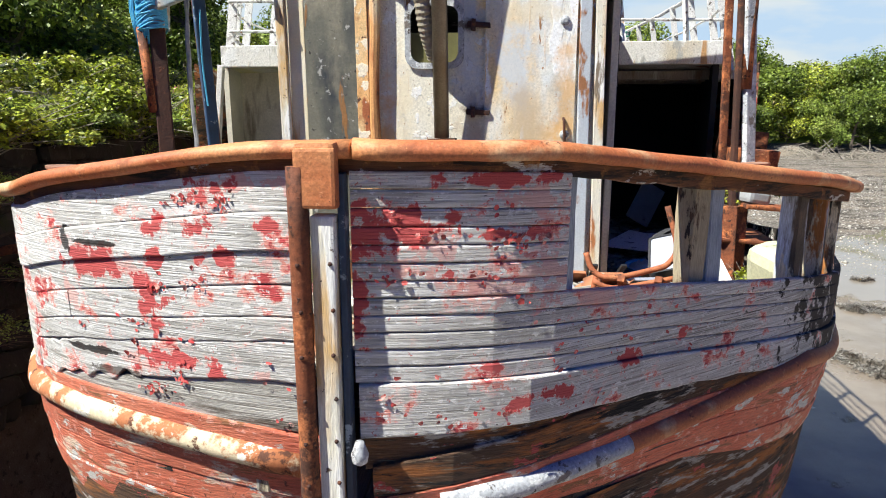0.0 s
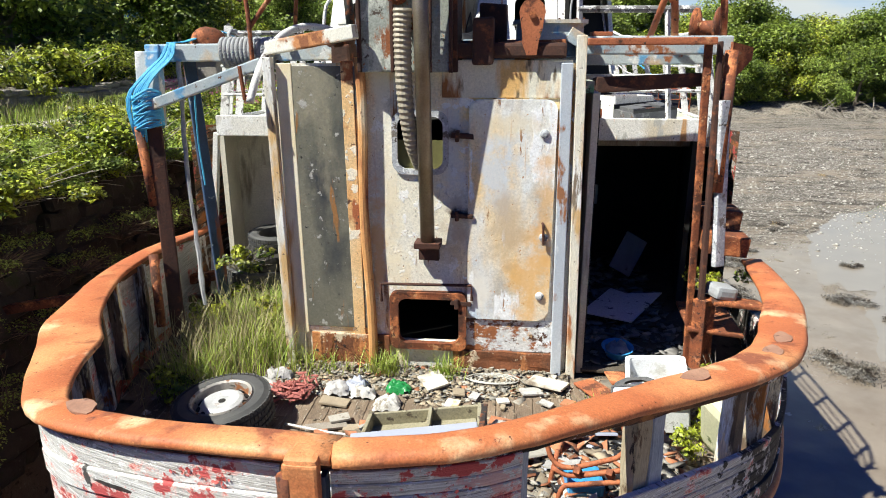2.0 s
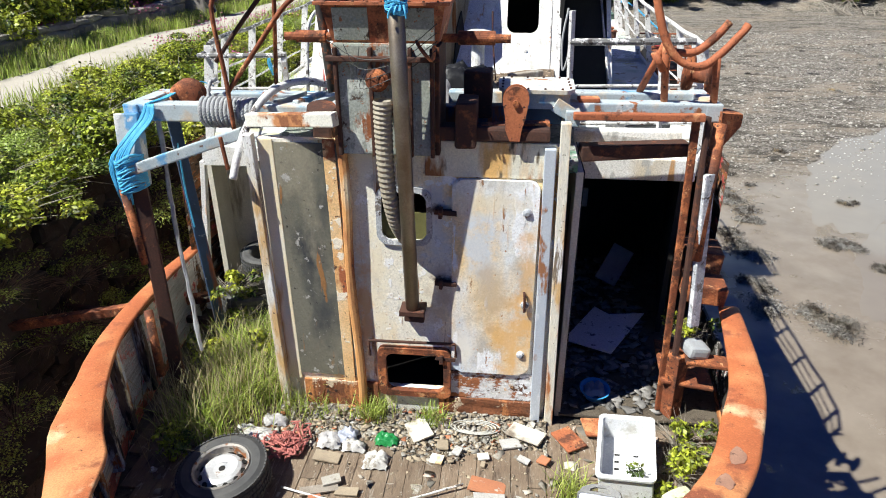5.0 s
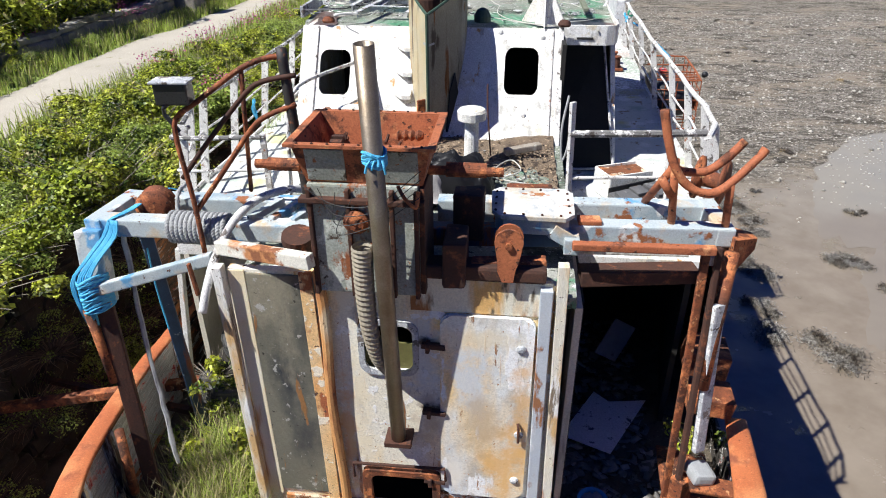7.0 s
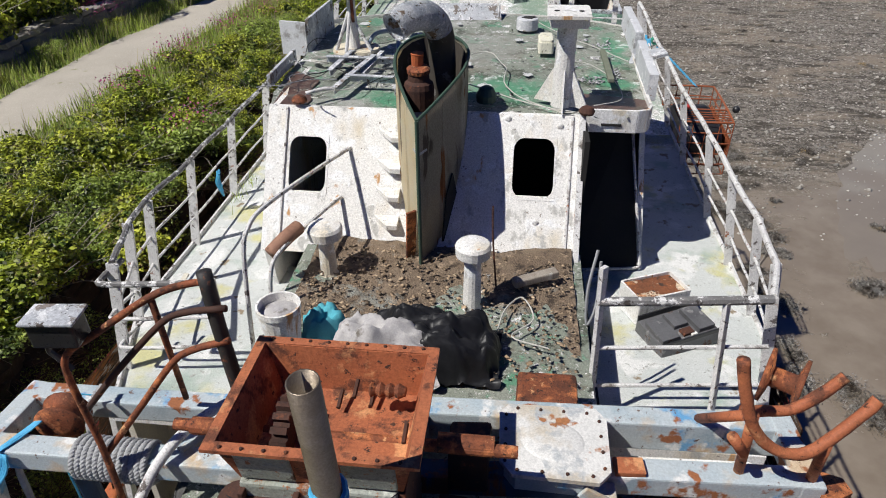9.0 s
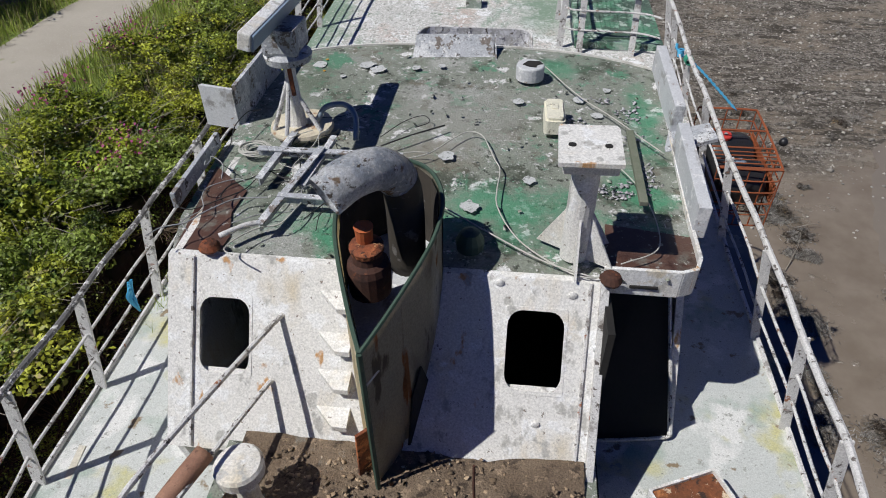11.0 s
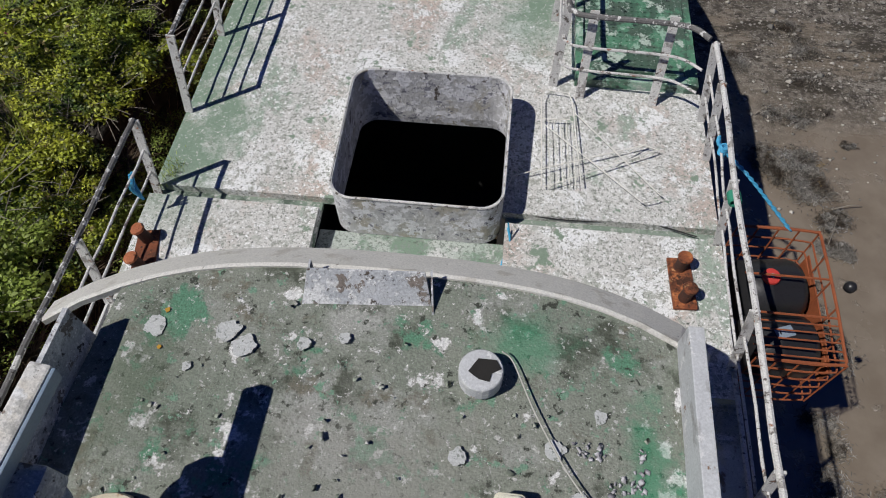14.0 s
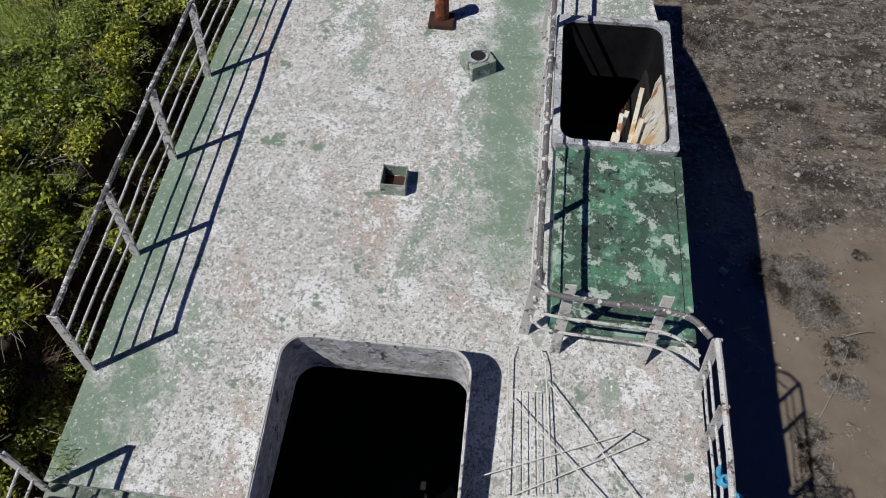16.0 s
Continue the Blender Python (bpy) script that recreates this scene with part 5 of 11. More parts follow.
part("shackle_pin", bm, M_galv, hull, smooth=True)

# bulwark frames inside the planking
for side in (-1, 1):
    if side > 0:
        spots = [0.665, 1.285, 1.372, 1.95, 2.2, 2.5, 2.9, 3.3]
    else:
        spots = [0.35, 0.75, 1.15, 1.55, 1.95, 2.35, 2.75, 3.15, 3.6, 4.1]
    for i, s in enumerate(spots):
        w = (0.05, 0.085, 0.075, 0.075, 0.05, 0.06)[i % 6]
        p = side_at(s, side, 0.075)
        q = side_at(s + 0.05, side, 0.075)
        ang = math.atan2(q.y - p.y, q.x - p.x)
        bm = B()
        zb, zt = 3.52, rim_z(s, side) - 0.03
        rings = []
        for k in range(8):
            z = zb + (zt - zb) * k / 7
            j = 1 + 0.15 * noise.noise(Vector((s * 9, z * 6, side)))
            rings.append([bm.verts.new(Vector((a * w * 0.5 * j, b * 0.04 * j, z))) for a, b in ((-1, -1), (1, -1), (1, 1), (-1, 1))])
        for a, b in zip(rings, rings[1:]):
            for c in range(4):
                bm.faces.new((a[c], a[(c + 1) % 4], b[(c + 1) % 4], b[c]))
        bm.faces.new(rings[0])
        bm.faces.new(rings[-1])
        bmesh.ops.bevel(bm, geom=[e for e in bm.edges if abs(e.verts[0].co.z - e.verts[1].co.z) > 0.01], offset=0.006, segments=1, affect="EDGES")
        bmesh.ops.transform(bm, matrix=Matrix.Translation((p.x, p.y, 0)) @ Matrix.Rotation(ang, 4, "Z"), verts=bm.verts)
        part("frame_timber", bm, (M_postblue, M_postrust, M_postblue)[i] if side > 0 and i < 3 else M_framewood, hull)

# ---- aft working deck ----
aft = thing("aft_deck", (CX, 4.0, 3.44), "worn wooden aft deck of the boat", "deck", kind="structure")
bm = B()
out = [tuple(side_at(s, 1, 0.06)) for s in np.linspace(0, s_of_y(8.2), 24)] + [tuple(side_at(s, -1, 0.06)) for s in np.linspace(s_of_y(8.2), 0.02, 24)]
prism(bm, out, 3.34, 3.425)
part("deck_bed", bm, M_soil, aft)
x = -2.7
r2 = random.Random(3)
while x < 2.0:
    w = 0.128
    ys = [y for y in np.linspace(1.75, 4.5, 60) if half_at(y) > abs(x - CX) + 0.12]
    if ys:
        y0, y1 = ys[0], 4.52
        mid = r2.uniform(y0 + 0.4, y1 - 0.3)
        for a, b in ((y0, mid), (mid, y1)):
            bm = B()
            box(bm, (x, (a + b) / 2, 3.438 + r2.uniform(-0.003, 0.003)), (w - 0.0035, b - a - 0.004, 0.03), (0, r2.uniform(-1, 1), 0), 0.003)
            part("deck_plank", bm, M_deckwood, aft)
    x += w

# ---- main bulkhead (aft end of the casing) ----
bulk = thing("casing_bulkhead", (-0.5, 4.56, 3.44), "rust-streaked cream steel bulkhead of the engine casing", "bulkhead", kind="structure")
YB = 4.56


def wallp(u, v, w):
    """u along x, v up, w towards the stern."""
    return Vector((u, YB - w, v))


def face_plate(outline, w0, w1, bevel=0.0):
    bm = B()
    lo = [bm.verts.new(wallp(u, v, w0)) for u, v in outline]
    hi = [bm.verts.new(wallp(u, v, w1)) for u, v in outline]
    n = len(outline)
    bm.faces.new(lo)
    f = bm.faces.new(hi[::-1])
    for i in range(n):
        bm.faces.new((lo[i], lo[(i + 1) % n], hi[(i + 1) % n], hi[i]))
    if bevel:
        bmesh.ops.bevel(bm, geom=list(f.edges), offset=bevel, segments=2, affect="EDGES")
    return bm


def rect(u0, v0, u1, v1):
    return [(u0, v0), (u1, v0), (u1, v1), (u0, v1)]


# wall sheets around the two openings (window above, hatch below)
for r, m in ((rect(-1.56, 3.44, -0.90, 5.76), M_bulk), (rect(-0.90, 4.06, -0.235, 5.02), M_bulk), (rect(-0.90, 5.41, -0.235, 5.76), M_bulk),
             (rect(-0.90, 5.02, -0.71, 5.41), M_bulk), (rect(-0.365, 5.02, -0.235, 5.41), M_bulk),
             (rect(-0.90, 3.44, -0.735, 4.06), M_bulk), (rect(-0.735, 3.44, -0.24, 3.675), M_bulk), (rect(-0.24, 3.44, -0.235, 4.06), M_bulk),
             (rect(-0.235, 3.44, 0.56, 5.76), M_bulk)):
    part("wall_sheet", face_plate(r, -0.06, 0.0), m, bulk)
# upper band plate
part("top_plate", face_plate(rect(-0.38, 5.53, 0.50, 5.78), 0.002, 0.012, 0.004), M_topplate, bulk, "cream plate with rust runs")
# door leaf
door = part("door", face_plate(rounded(-0.19, 3.90, 0.415, 5.52, 0.07), 0.001, 0.035, 0.012), M_bulkdoor, bulk, "rust-stained steel door with rounded corners")
for u, v in ((0.335, 5.29), (0.345, 4.10), (0.355, 4.55)):
    bm = B()
    lathe(bm, [(0.032, 0), (0.030, 0.012), (0.014, 0.02)], at(u, YB - 0.035, v, 90), 14)
    part("door_clip", bm, M_galv, door)
bm = B()
tube(bm, smooth_path([(0.345, YB - 0.04, 4.66), (0.35, YB - 0.06, 4.63), (0.355, YB - 0.06, 4.50)]), 0.010, 6)
part("door_handle", bm, M_rustdark, door)
for v in (5.27, 4.70, 4.02):
    bm = B()
    box(bm, (-0.235, YB - 0.03, v), (0.16, 0.045, 0.035), (0, 3, 0), 0.006)
    box(bm, (-0.27, YB - 0.045, v), (0.03, 0.05, 0.075), None, 0.006)
    rough_up(bm, 0.008, 20)
    part("door_hinge", bm, M_rustdark, bulk, "corroded door hinge")
# dark panel with rusty edge frames
part("side_panel", face_plate(rect(-1.44, 3.78, -0.93, 5.74), 0.002, 0.018, 0.004), M_darkpanel, bulk, "dark grey panel, flaking along its edges")
for (a, b, w, m, lab) in (((-1.575, 3.44), (-1.60, 5.80), 0.062, M_oldpaintpost, "cream and rust corner post"), ((-1.49, 3.72), (-1.50, 5.76), 0.11, M_funnelcream, "cream edge strip"),
                          ((-0.925, 3.44), (-0.955, 5.80), 0.035, M_orangecream, "rusty pipe up the bulkhead"), ((0.490, 3.46), (0.462, 5.76), 0.075, M_bluegrey, "blue-grey edge strip"),
                          ((0.60, 3.44), (0.550, 5.935), 0.065, M_oldpaintpost, "cream and rust corner post")):
    bm = B()
    if m is M_orangecream:
        tube(bm, [Vector((a[0] + (b[0] - a[0]) * t + 0.012 * math.sin(t * 9), YB - 0.045, a[1] + (b[1] - a[1]) * t)) for t in np.linspace(0, 1, 10)], w, 10)
        rough_up(bm, 0.004, 14)
    else:
        dpt = 0.012 if m is M_funnelcream else 0.05 if w < 0.06 else 0.07
        bar(bm, (a[0], YB - 0.004 - dpt / 2, a[1]), (b[0], YB - 0.004 - dpt / 2, b[1]), w, dpt, 0.005, (0, -1, 0))
    part("post", bm, m, bulk, lab)
bm = B()
box(bm, (-1.035, YB - 0.014, 4.75), (0.085, 0.024, 2.05), (0, -0.7, 0), 0.004)
rough_up(bm, 0.003, 12)
part("rust_flange", bm, M_flange, bulk, "orange rusted flange beside the pipe")
bm = B()
box(bm, (-1.10, YB - 0.02, 3.60), (0.62, 0.03, 0.26), None, 0.008)
rough_up(bm, 0.006, 14)
part("kick_plate", bm, M_rustpeel, bulk, "rusted-through kick plate")
bm = B()
box(bm, (0.14, YB - 0.006, 3.76), (0.74, 0.012, 0.26), None, 0.004)
part("kick_plate", bm, M_peel, bulk, "peeling blue-white plate under the door")
bm = B()
box(bm, (0.10, YB - 0.015, 3.545), (0.80, 0.025, 0.17), None, 0.006)
bmesh.ops.subdivide_edges(bm, edges=list(bm.edges), cuts=5, use_grid_fill=True)
rough_up(bm, 0.014, 14)
part("kick_plate", bm, M_rustpeel, bulk, "rusted foot of the bulkhead")
# window frame
bm = B()
ring_slab(bm, rounded(-0.74, 4.99, -0.335, 5.44, 0.09), rounded(-0.70, 5.03, -0.375, 5.40, 0.07), wallp, 0.02)
part("window_frame", bm, M_galv, bulk, "dull metal window frame")
part("window_board", face_plate(rect(-0.72, 5.01, -0.36, 5.23), -0.05, -0.03), mat("olive_board", (0.16, 0.15, 0.05), 0.7, 0, ((0.09, 0.085, 0.03), 5)), bulk, "olive board behind the window")
# hatch frame and its lip
bm = B()
ring_slab(bm, rounded(-0.78, 3.63, -0.195, 4.10, 0.06), rounded(-0.715, 3.685, -0.255, 4.045, 0.06), wallp, 0.05)
rough_up(bm, 0.005, 12)
part("hatch_frame", bm, M_rust, bulk, "rusty rounded hatch frame")
bm = B()
tube(bm, [(-0.84, YB - 0.05, 4.02), (-0.84, YB - 0.05, 4.16), (-0.16, YB - 0.05, 4.17), (-0.155, YB - 0.05, 4.05)], 0.012, 8)
part("hatch_lip", bm, M_rustdark, bulk, "bent lip above the hatch")
# bracket that carries the exhaust pole
bm = B()
box(bm, (-0.475, YB - 0.10, 4.50), (0.19, 0.16, 0.04), None, 0.006)
box(bm, (-0.475, YB - 0.04, 4.42), (0.15, 0.05, 0.12), None, 0.006)
rough_up(bm, 0.006, 16)
part("pole_bracket", bm, M_rustdark, bulk, "corroded bracket under the pole")

# casing behind the bulkhead: top plate covered with leaf litter
ZC = 5.66
casing = thing("engine_casing", (-0.45, 6.2, 3.44), "steel engine casing with a littered top", "casing", kind="structure")
bm = B()
prism(bm, [(-1.56, 4.62), (0.66, 4.62), (0.70, 7.50), (-1.62, 7.50)], 5.56, ZC - 0.02)
part("casing_top", bm, M_roofdeck, casing, "green-grey painted casing top")
for x, nm in ((-1.56, -1), (0.66, 1)):
    bm = B()
    box(bm, (x + 0.02 * nm, 6.2, 4.5), (0.05, 3.15, 2.13), None, 0.006)
    part("casing_side", bm, M_intwhite, casing)
# floor coloured near-black, painting the shade seen through the openings
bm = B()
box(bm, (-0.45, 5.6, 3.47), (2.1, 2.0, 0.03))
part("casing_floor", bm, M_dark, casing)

# side decks, their fascia, the alley below
for side in (-1, 1):
    nm = "side_deck"
    d = thing(nm, (CX + side * 2.0, 8.0, 5.0), "weathered grey-green painted side deck", "deck", kind="structure")
    ys = np.linspace(5.86, 12.0, 28)
    inner = [(-1.58 if side < 0 else 0.70) if y < 7.7 else (-2.10 if side < 0 else 1.15) for y in ys]
    if side > 0:
        inner = [0.70 if y < 8.9 else 1.25 for y in ys]
    bm = B()
    lo, hi = [], []
    for y, xi in zip(ys, inner):
        xo = CX + side * deck_half(y)
        row = []
        for x_, dz in ((xi, 0), (xo, 0), (xo, -0.10), (xi, -0.10)):
            row.append(bm.verts.new((x_, y, deck_z(y) + dz)))
        lo.append(row)
    for a, b in zip(lo, lo[1:]):
        for j in range(4):
            bm.faces.new((a[j], a[(j + 1) % 4], b[(j + 1) % 4], b[j]))
    bm.faces.new(lo[0])
    bm.faces.new(lo[-1][::-1])
    part("deck_plate", bm, M_sidedeck, d)
    bm = B()
    xi, xo = (-1.62, -2.63) if side < 0 else (0.70, 1.79)
    box(bm, ((xi + xo) / 2, 5.84, 5.19), (abs(xo - xi), 0.05, 0.19), None, 0.008)
    rough_up(bm, 0.004, 8)
    part("fascia", bm, M_white, d, "peeling white fascia at the deck's end")
    bm = B()
    pts = [(CX + side * (deck_half(y) - 0.01), y, deck_z(y) + 0.02) for y in np.linspace(5.86, 12.6, 20)]
    tube(bm, pts, 0.022, 6)
    part("edge_bar", bm, M_rail, d)

# port alley: end wall, side wall, sloping stay
alley = thing("port_alley", (-2.3, 6.6, 3.44), "pale grey plywood lining of the port alley", "wall lining", kind="structure")
bm = B()
box(bm, (-2.14, 6.45, 4.28), (1.15, 0.05, 1.7))
part("end_wall", bm, M_intwhite, alley)
bm = B()
prism(bm, [(-2.70, 6.0), (-2.65, 6.0), (-2.88, 7.6), (-2.93, 7.6)], 3.45, 5.13)
part("side_wall", bm, M_intwhite, alley)
bm = B()
bar(bm, (-2.86, 5.88, 3.5), (-2.66, 5.88, 5.12), 0.06, 0.05, 0.006)
part("corner_post", bm, M_white, alley)
for v, u in ((4.55, -2.35), (4.75, -1.95)):
    bm = B()
    box(bm, (u, 6.41, v), (0.30, 0.03, 0.36), None, 0.006)
    part("panel", bm, M_intwhite, alley)

# starboard cabin behind the open side, walls coloured near-black for its shade
cab = thing("starboard_cabin", (1.4, 6.6, 3.44), "gutted cabin with stripped lining, blackened for the shade inside", "cabin", kind="structure")
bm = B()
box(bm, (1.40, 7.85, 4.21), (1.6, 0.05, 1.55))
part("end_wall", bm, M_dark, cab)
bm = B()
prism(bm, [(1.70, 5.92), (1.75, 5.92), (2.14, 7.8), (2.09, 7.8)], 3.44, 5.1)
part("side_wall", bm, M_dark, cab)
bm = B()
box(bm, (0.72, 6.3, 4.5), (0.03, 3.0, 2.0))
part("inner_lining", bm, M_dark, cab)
bm = B()
box(bm, (1.4, 6.2, 3.47), (1.42, 3.2, 0.02))
part("cabin_floor", bm, M_soil, cab)
for i, y in enumerate((6.3, 6.8, 7.3)):
    bm = B()
    bar(bm, (0.74, y, 5.03), (2.1, y, 5.03), 0.06, 0.08)
    part("deck_beam", bm, M_wood, cab)
# broken beam ends and pipe over the opening
bm = B()
bar(bm, (0.70, 4.98, 5.60), (1.46, 5.02, 5.64), 0.16, 0.10, 0.01)
rough_up(bm, 0.02, 9)
part("broken_beam", bm, M_rustdark, cab, "rotten beam with flaking paint")
bm = B()
bar(bm, (0.68, 5.35, 5.62), (1.50, 5.38, 5.62), 0.10, 0.09, 0.01)
rough_up(bm, 0.012, 9)
part("broken_beam", bm, M_white, cab, "white-painted beam, peeling")

# ---- wheelhouse ----
wh = thing("wheelhouse", (-0.42, 9.6, 5.1), "white-painted steel wheelhouse with a green roof", "wheelhouse", kind="structure")


def aft_y(z):
    return 7.70 + (z - 6.04) * 0.65


def aftp(u, v, w):
    return Vector((u, aft_y(v) - w, v))


def aft_sheet(name, u0, v0, u1, v1, m, w0=-0.05, w1=0.0, label=""):
    bm = B()
    lo = [bm.verts.new(aftp(u, v, w0)) for u, v in rect(u0, v0, u1, v1)]
    hi = [bm.verts.new(aftp(u, v, w1)) for u, v in rect(u0, v0, u1, v1)]
    bm.faces.new(lo)
    bm.faces.new(hi[::-1])
    for i in range(4):
        bm.faces.new((lo[i], lo[(i + 1) % 4], hi[(i + 1) % 4], hi[i]))
    return part(name, bm, m, wh, label)


ZR = 6.63
W1, W2 = (-1.83, 6.005, -1.495, 6.425), (0.095, 6.045, 0.447, 6.475)
us = [-2.035, W1[0], W1[2], W2[0], W2[2], 0.66]
for a, b, vs in ((us[0], us[1], (5.58, ZR)), (us[1], us[2], (5.58, W1[1])), (us[1], us[2], (W1[3], ZR)), (us[2], us[3], (5.58, ZR)), (us[3], us[4], (5.58, W2[1])), (us[3], us[4], (W2[3], ZR)), (us[4], us[5], (5.58, ZR))):
    aft_sheet("wall_sheet", a, vs[0], b, vs[1], M_white)
for w in (W1, W2):
    bm = B()
    # corner fillets: rounded frame whose outer edge is the square opening
    o = rounded(w[0] - 0.012, w[1] - 0.012, w[2] + 0.012, w[3] + 0.012, 0.02)
    ring_slab(bm, o, rounded(w[0] + 0.006, w[1] + 0.006, w[2] - 0.006, w[3] - 0.006, 0.085), aftp, 0.004)
    part("window_frame", bm, M_white, wh, "white steel window frame, glass gone")
# seams and pipes on the face
for u in (-1.875, 0.565):
    bm = B()
    tube(bm, [aftp(u + 0.01 * t, 5.6 + (ZR - 5.6) * t, 0.010) for t in np.linspace(0, 1, 6)], 0.012, 6)
    part("wall_pipe", bm, M_rail, wh)
bm = B()
bar(bm, aftp(0.655, 5.45, 0.02), aftp(0.655, 6.70, 0.02), 0.05, 0.06, 0.006, (0, -1, 0))
part("corner_post", bm, M_rail, wh)
for u, v in ((0.04, 6.60), (0.475, 6.56), (0.31, 5.88), (0.64, 6.30)):
    bm = B()
    lathe(bm, [(0.028, 0), (0.026, 0.012), (0.014, 0.018)], at(*aftp(u, v, 0.0), 90), 12)
    part("wall_boss", bm, M_white, wh)

for i, v in enumerate((6.50, 6.28, 6.08, 5.88)):
    bm = B()
    prism(bm, [(-1.06, aft_y(v) - 0.005), (-0.84, aft_y(v) - 0.005), (-0.84, aft_y(v) - 0.13), (-0.93, aft_y(v) - 0.13)], lambda x_, y_: v - 0.04 - (aft_y(v) - y_) * 0.25, lambda x_, y_: v - (aft_y(v) - y_) * 0.25)
    part("step_bracket", bm, M_white, wh, "white welded step")


def roof_z(x, y):
    return 6.63 + 0.026 * (y - 8.0) - 0.012 * (x - CX) ** 2


ROOF = [(-2.03, 8.085), (0.66, 8.085), (0.66, 8.20), (1.12, 8.20), (1.21, 8.24), (1.25, 8.34), (1.26, 8.9), (1.30, 9.8), (1.33, 10.6), (1.32, 11.05)]
arc = []
for t in np.linspace(0, 1, 17):
    x_ = 1.32 + (-2.08 - 1.32) * t
    arc.append((x_, 11.33 - 0.10 * ((x_ + 0.42) / 1.70) ** 2 - 0.18 * ((x_ + 0.42) / 1.70) ** 4))
ROOF += arc[1:] + [(-2.16, 9.9), (-2.17, 9.3), (-2.14, 8.5)]
bm = B()
prism(bm, ROOF, lambda x_, y_: roof_z(x_, y_) - 0.05, roof_z)
part("roof", bm, M_roofdeck, wh, "green roof paint, peeled to grey, with lichen")
# lip of the aft starboard overhang
bm = B()
for a, b in zip(ROOF[2:7], ROOF[3:8]):
    bar(bm, (a[0], a[1], 6.56), (b[0], b[1], 6.56), 0.025, 0.20, 0.004)
part("overhang_fascia", bm, M_white, wh, "white fascia of the roof overhang")
# black bar paints the shade of a drain slot
bm = B()
box(bm, (0.91, 8.186, 6.53), (0.17, 0.02, 0.022), None, 0.005)
part("drain_slot", bm, M_dark, wh)
bm = B()
pts = [(x_, y_, roof_z(x_, y_) + 0.012) for x_, y_ in ROOF[2:9]]
tube(bm, pts, 0.012, 6)
part("roof_edge_bead", bm, M_rail, wh)
# curved visor round the front
bm = B()
rings = []
for x_, y_ in [(1.46, 10.86)] + arc + [(-2.30, 10.95), (-2.48, 10.8)]:
    d = Vector((x_ - CX, (y_ - 8.6) * 1.6)).normalized()
    z = roof_z(x_, y_)
    rings.append([bm.verts.new((x_ + d.x * w_, y_ + d.y * w_, z + dz)) for w_, dz in ((-0.01, 0.016), (0.02, 0.012), (0.27, -0.19), (0.265, -0.21), (-0.01, -0.03))])
for a, b in zip(rings, rings[1:]):
    for j in range(5):
        bm.faces.new((a[j], a[(j + 1) % 5], b[(j + 1) % 5], b[j]))
bm.faces.new(rings[0])
bm.faces.new(rings[-1])
part("visor", bm, M_visor, wh, "white curved visor round the roof front")
# side and front walls
for x_, y0 in ((-2.005, None), (1.255, 8.9)):
    bm = B()
    prof = [(7.55, 5.0), (aft_y(5.6) + 0.03, 5.6), (aft_y(ZR) + 0.02, ZR - 0.02), (11.0, 6.66), (11.0, 5.0)] if y0 is None else [(8.12, 5.0), (8.78, 6.6), (11.0, 6.66), (11.0, 5.0)]
    lo = [bm.verts.new((x_ - 0.025, y_, z_)) for y_, z_ in prof]
    hi = [bm.verts.new((x_ + 0.025, y_, z_)) for y_, z_ in prof]
    bm.faces.new(lo)
    bm.faces.new(hi[::-1])
    for i in range(len(prof)):
        bm.faces.new((lo[i], lo[(i + 1) % len(prof)], hi[(i + 1) % len(prof)], hi[i]))
    if y0 is not None:
        for v in bm.verts:
            v.co.x += 0.11 * (6.6 - v.co.z) / 1.6
    part("side_wall", bm, M_white, wh)
for a, b in zip(arc, arc[1:]):
    bm = B()
    bar(bm, (a[0], a[1] - 0.03, 5.82), (b[0], b[1] - 0.03, 5.82), 0.04, 1.44, 0)
    part("front_wall", bm, M_white, wh)
# doorway under the overhang at the starboard aft corner; black sheets paint its shade
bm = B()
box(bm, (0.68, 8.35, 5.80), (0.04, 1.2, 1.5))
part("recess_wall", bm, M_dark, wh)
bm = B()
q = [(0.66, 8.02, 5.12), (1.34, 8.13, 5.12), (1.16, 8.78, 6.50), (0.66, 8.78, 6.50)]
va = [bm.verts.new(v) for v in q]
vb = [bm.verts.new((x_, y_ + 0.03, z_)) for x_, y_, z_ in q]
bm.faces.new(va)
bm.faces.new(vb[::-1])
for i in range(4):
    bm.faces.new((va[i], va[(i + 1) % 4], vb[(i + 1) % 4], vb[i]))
part("door", bm, M_dark, wh, "black sheet across the wheelhouse doorway, painting its shade")
bm = B()
tube(bm, smooth_path([(0.72, 8.01, 5.15), (1.28, 8.095, 5.15), (1.335, 8.12, 5.19), (1.33, 8.17, 5.30), (1.16, 8.75, 6.50)], 6), 0.014, 6)
part("door_frame", bm, M_rail, wh, "white door frame edge")
# inside of the wheelhouse: near-black floor and cross sheet paint its shade
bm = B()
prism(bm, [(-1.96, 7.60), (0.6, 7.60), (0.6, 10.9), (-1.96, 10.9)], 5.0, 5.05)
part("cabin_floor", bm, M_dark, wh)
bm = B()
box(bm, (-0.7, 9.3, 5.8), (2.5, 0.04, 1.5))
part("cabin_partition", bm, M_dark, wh)

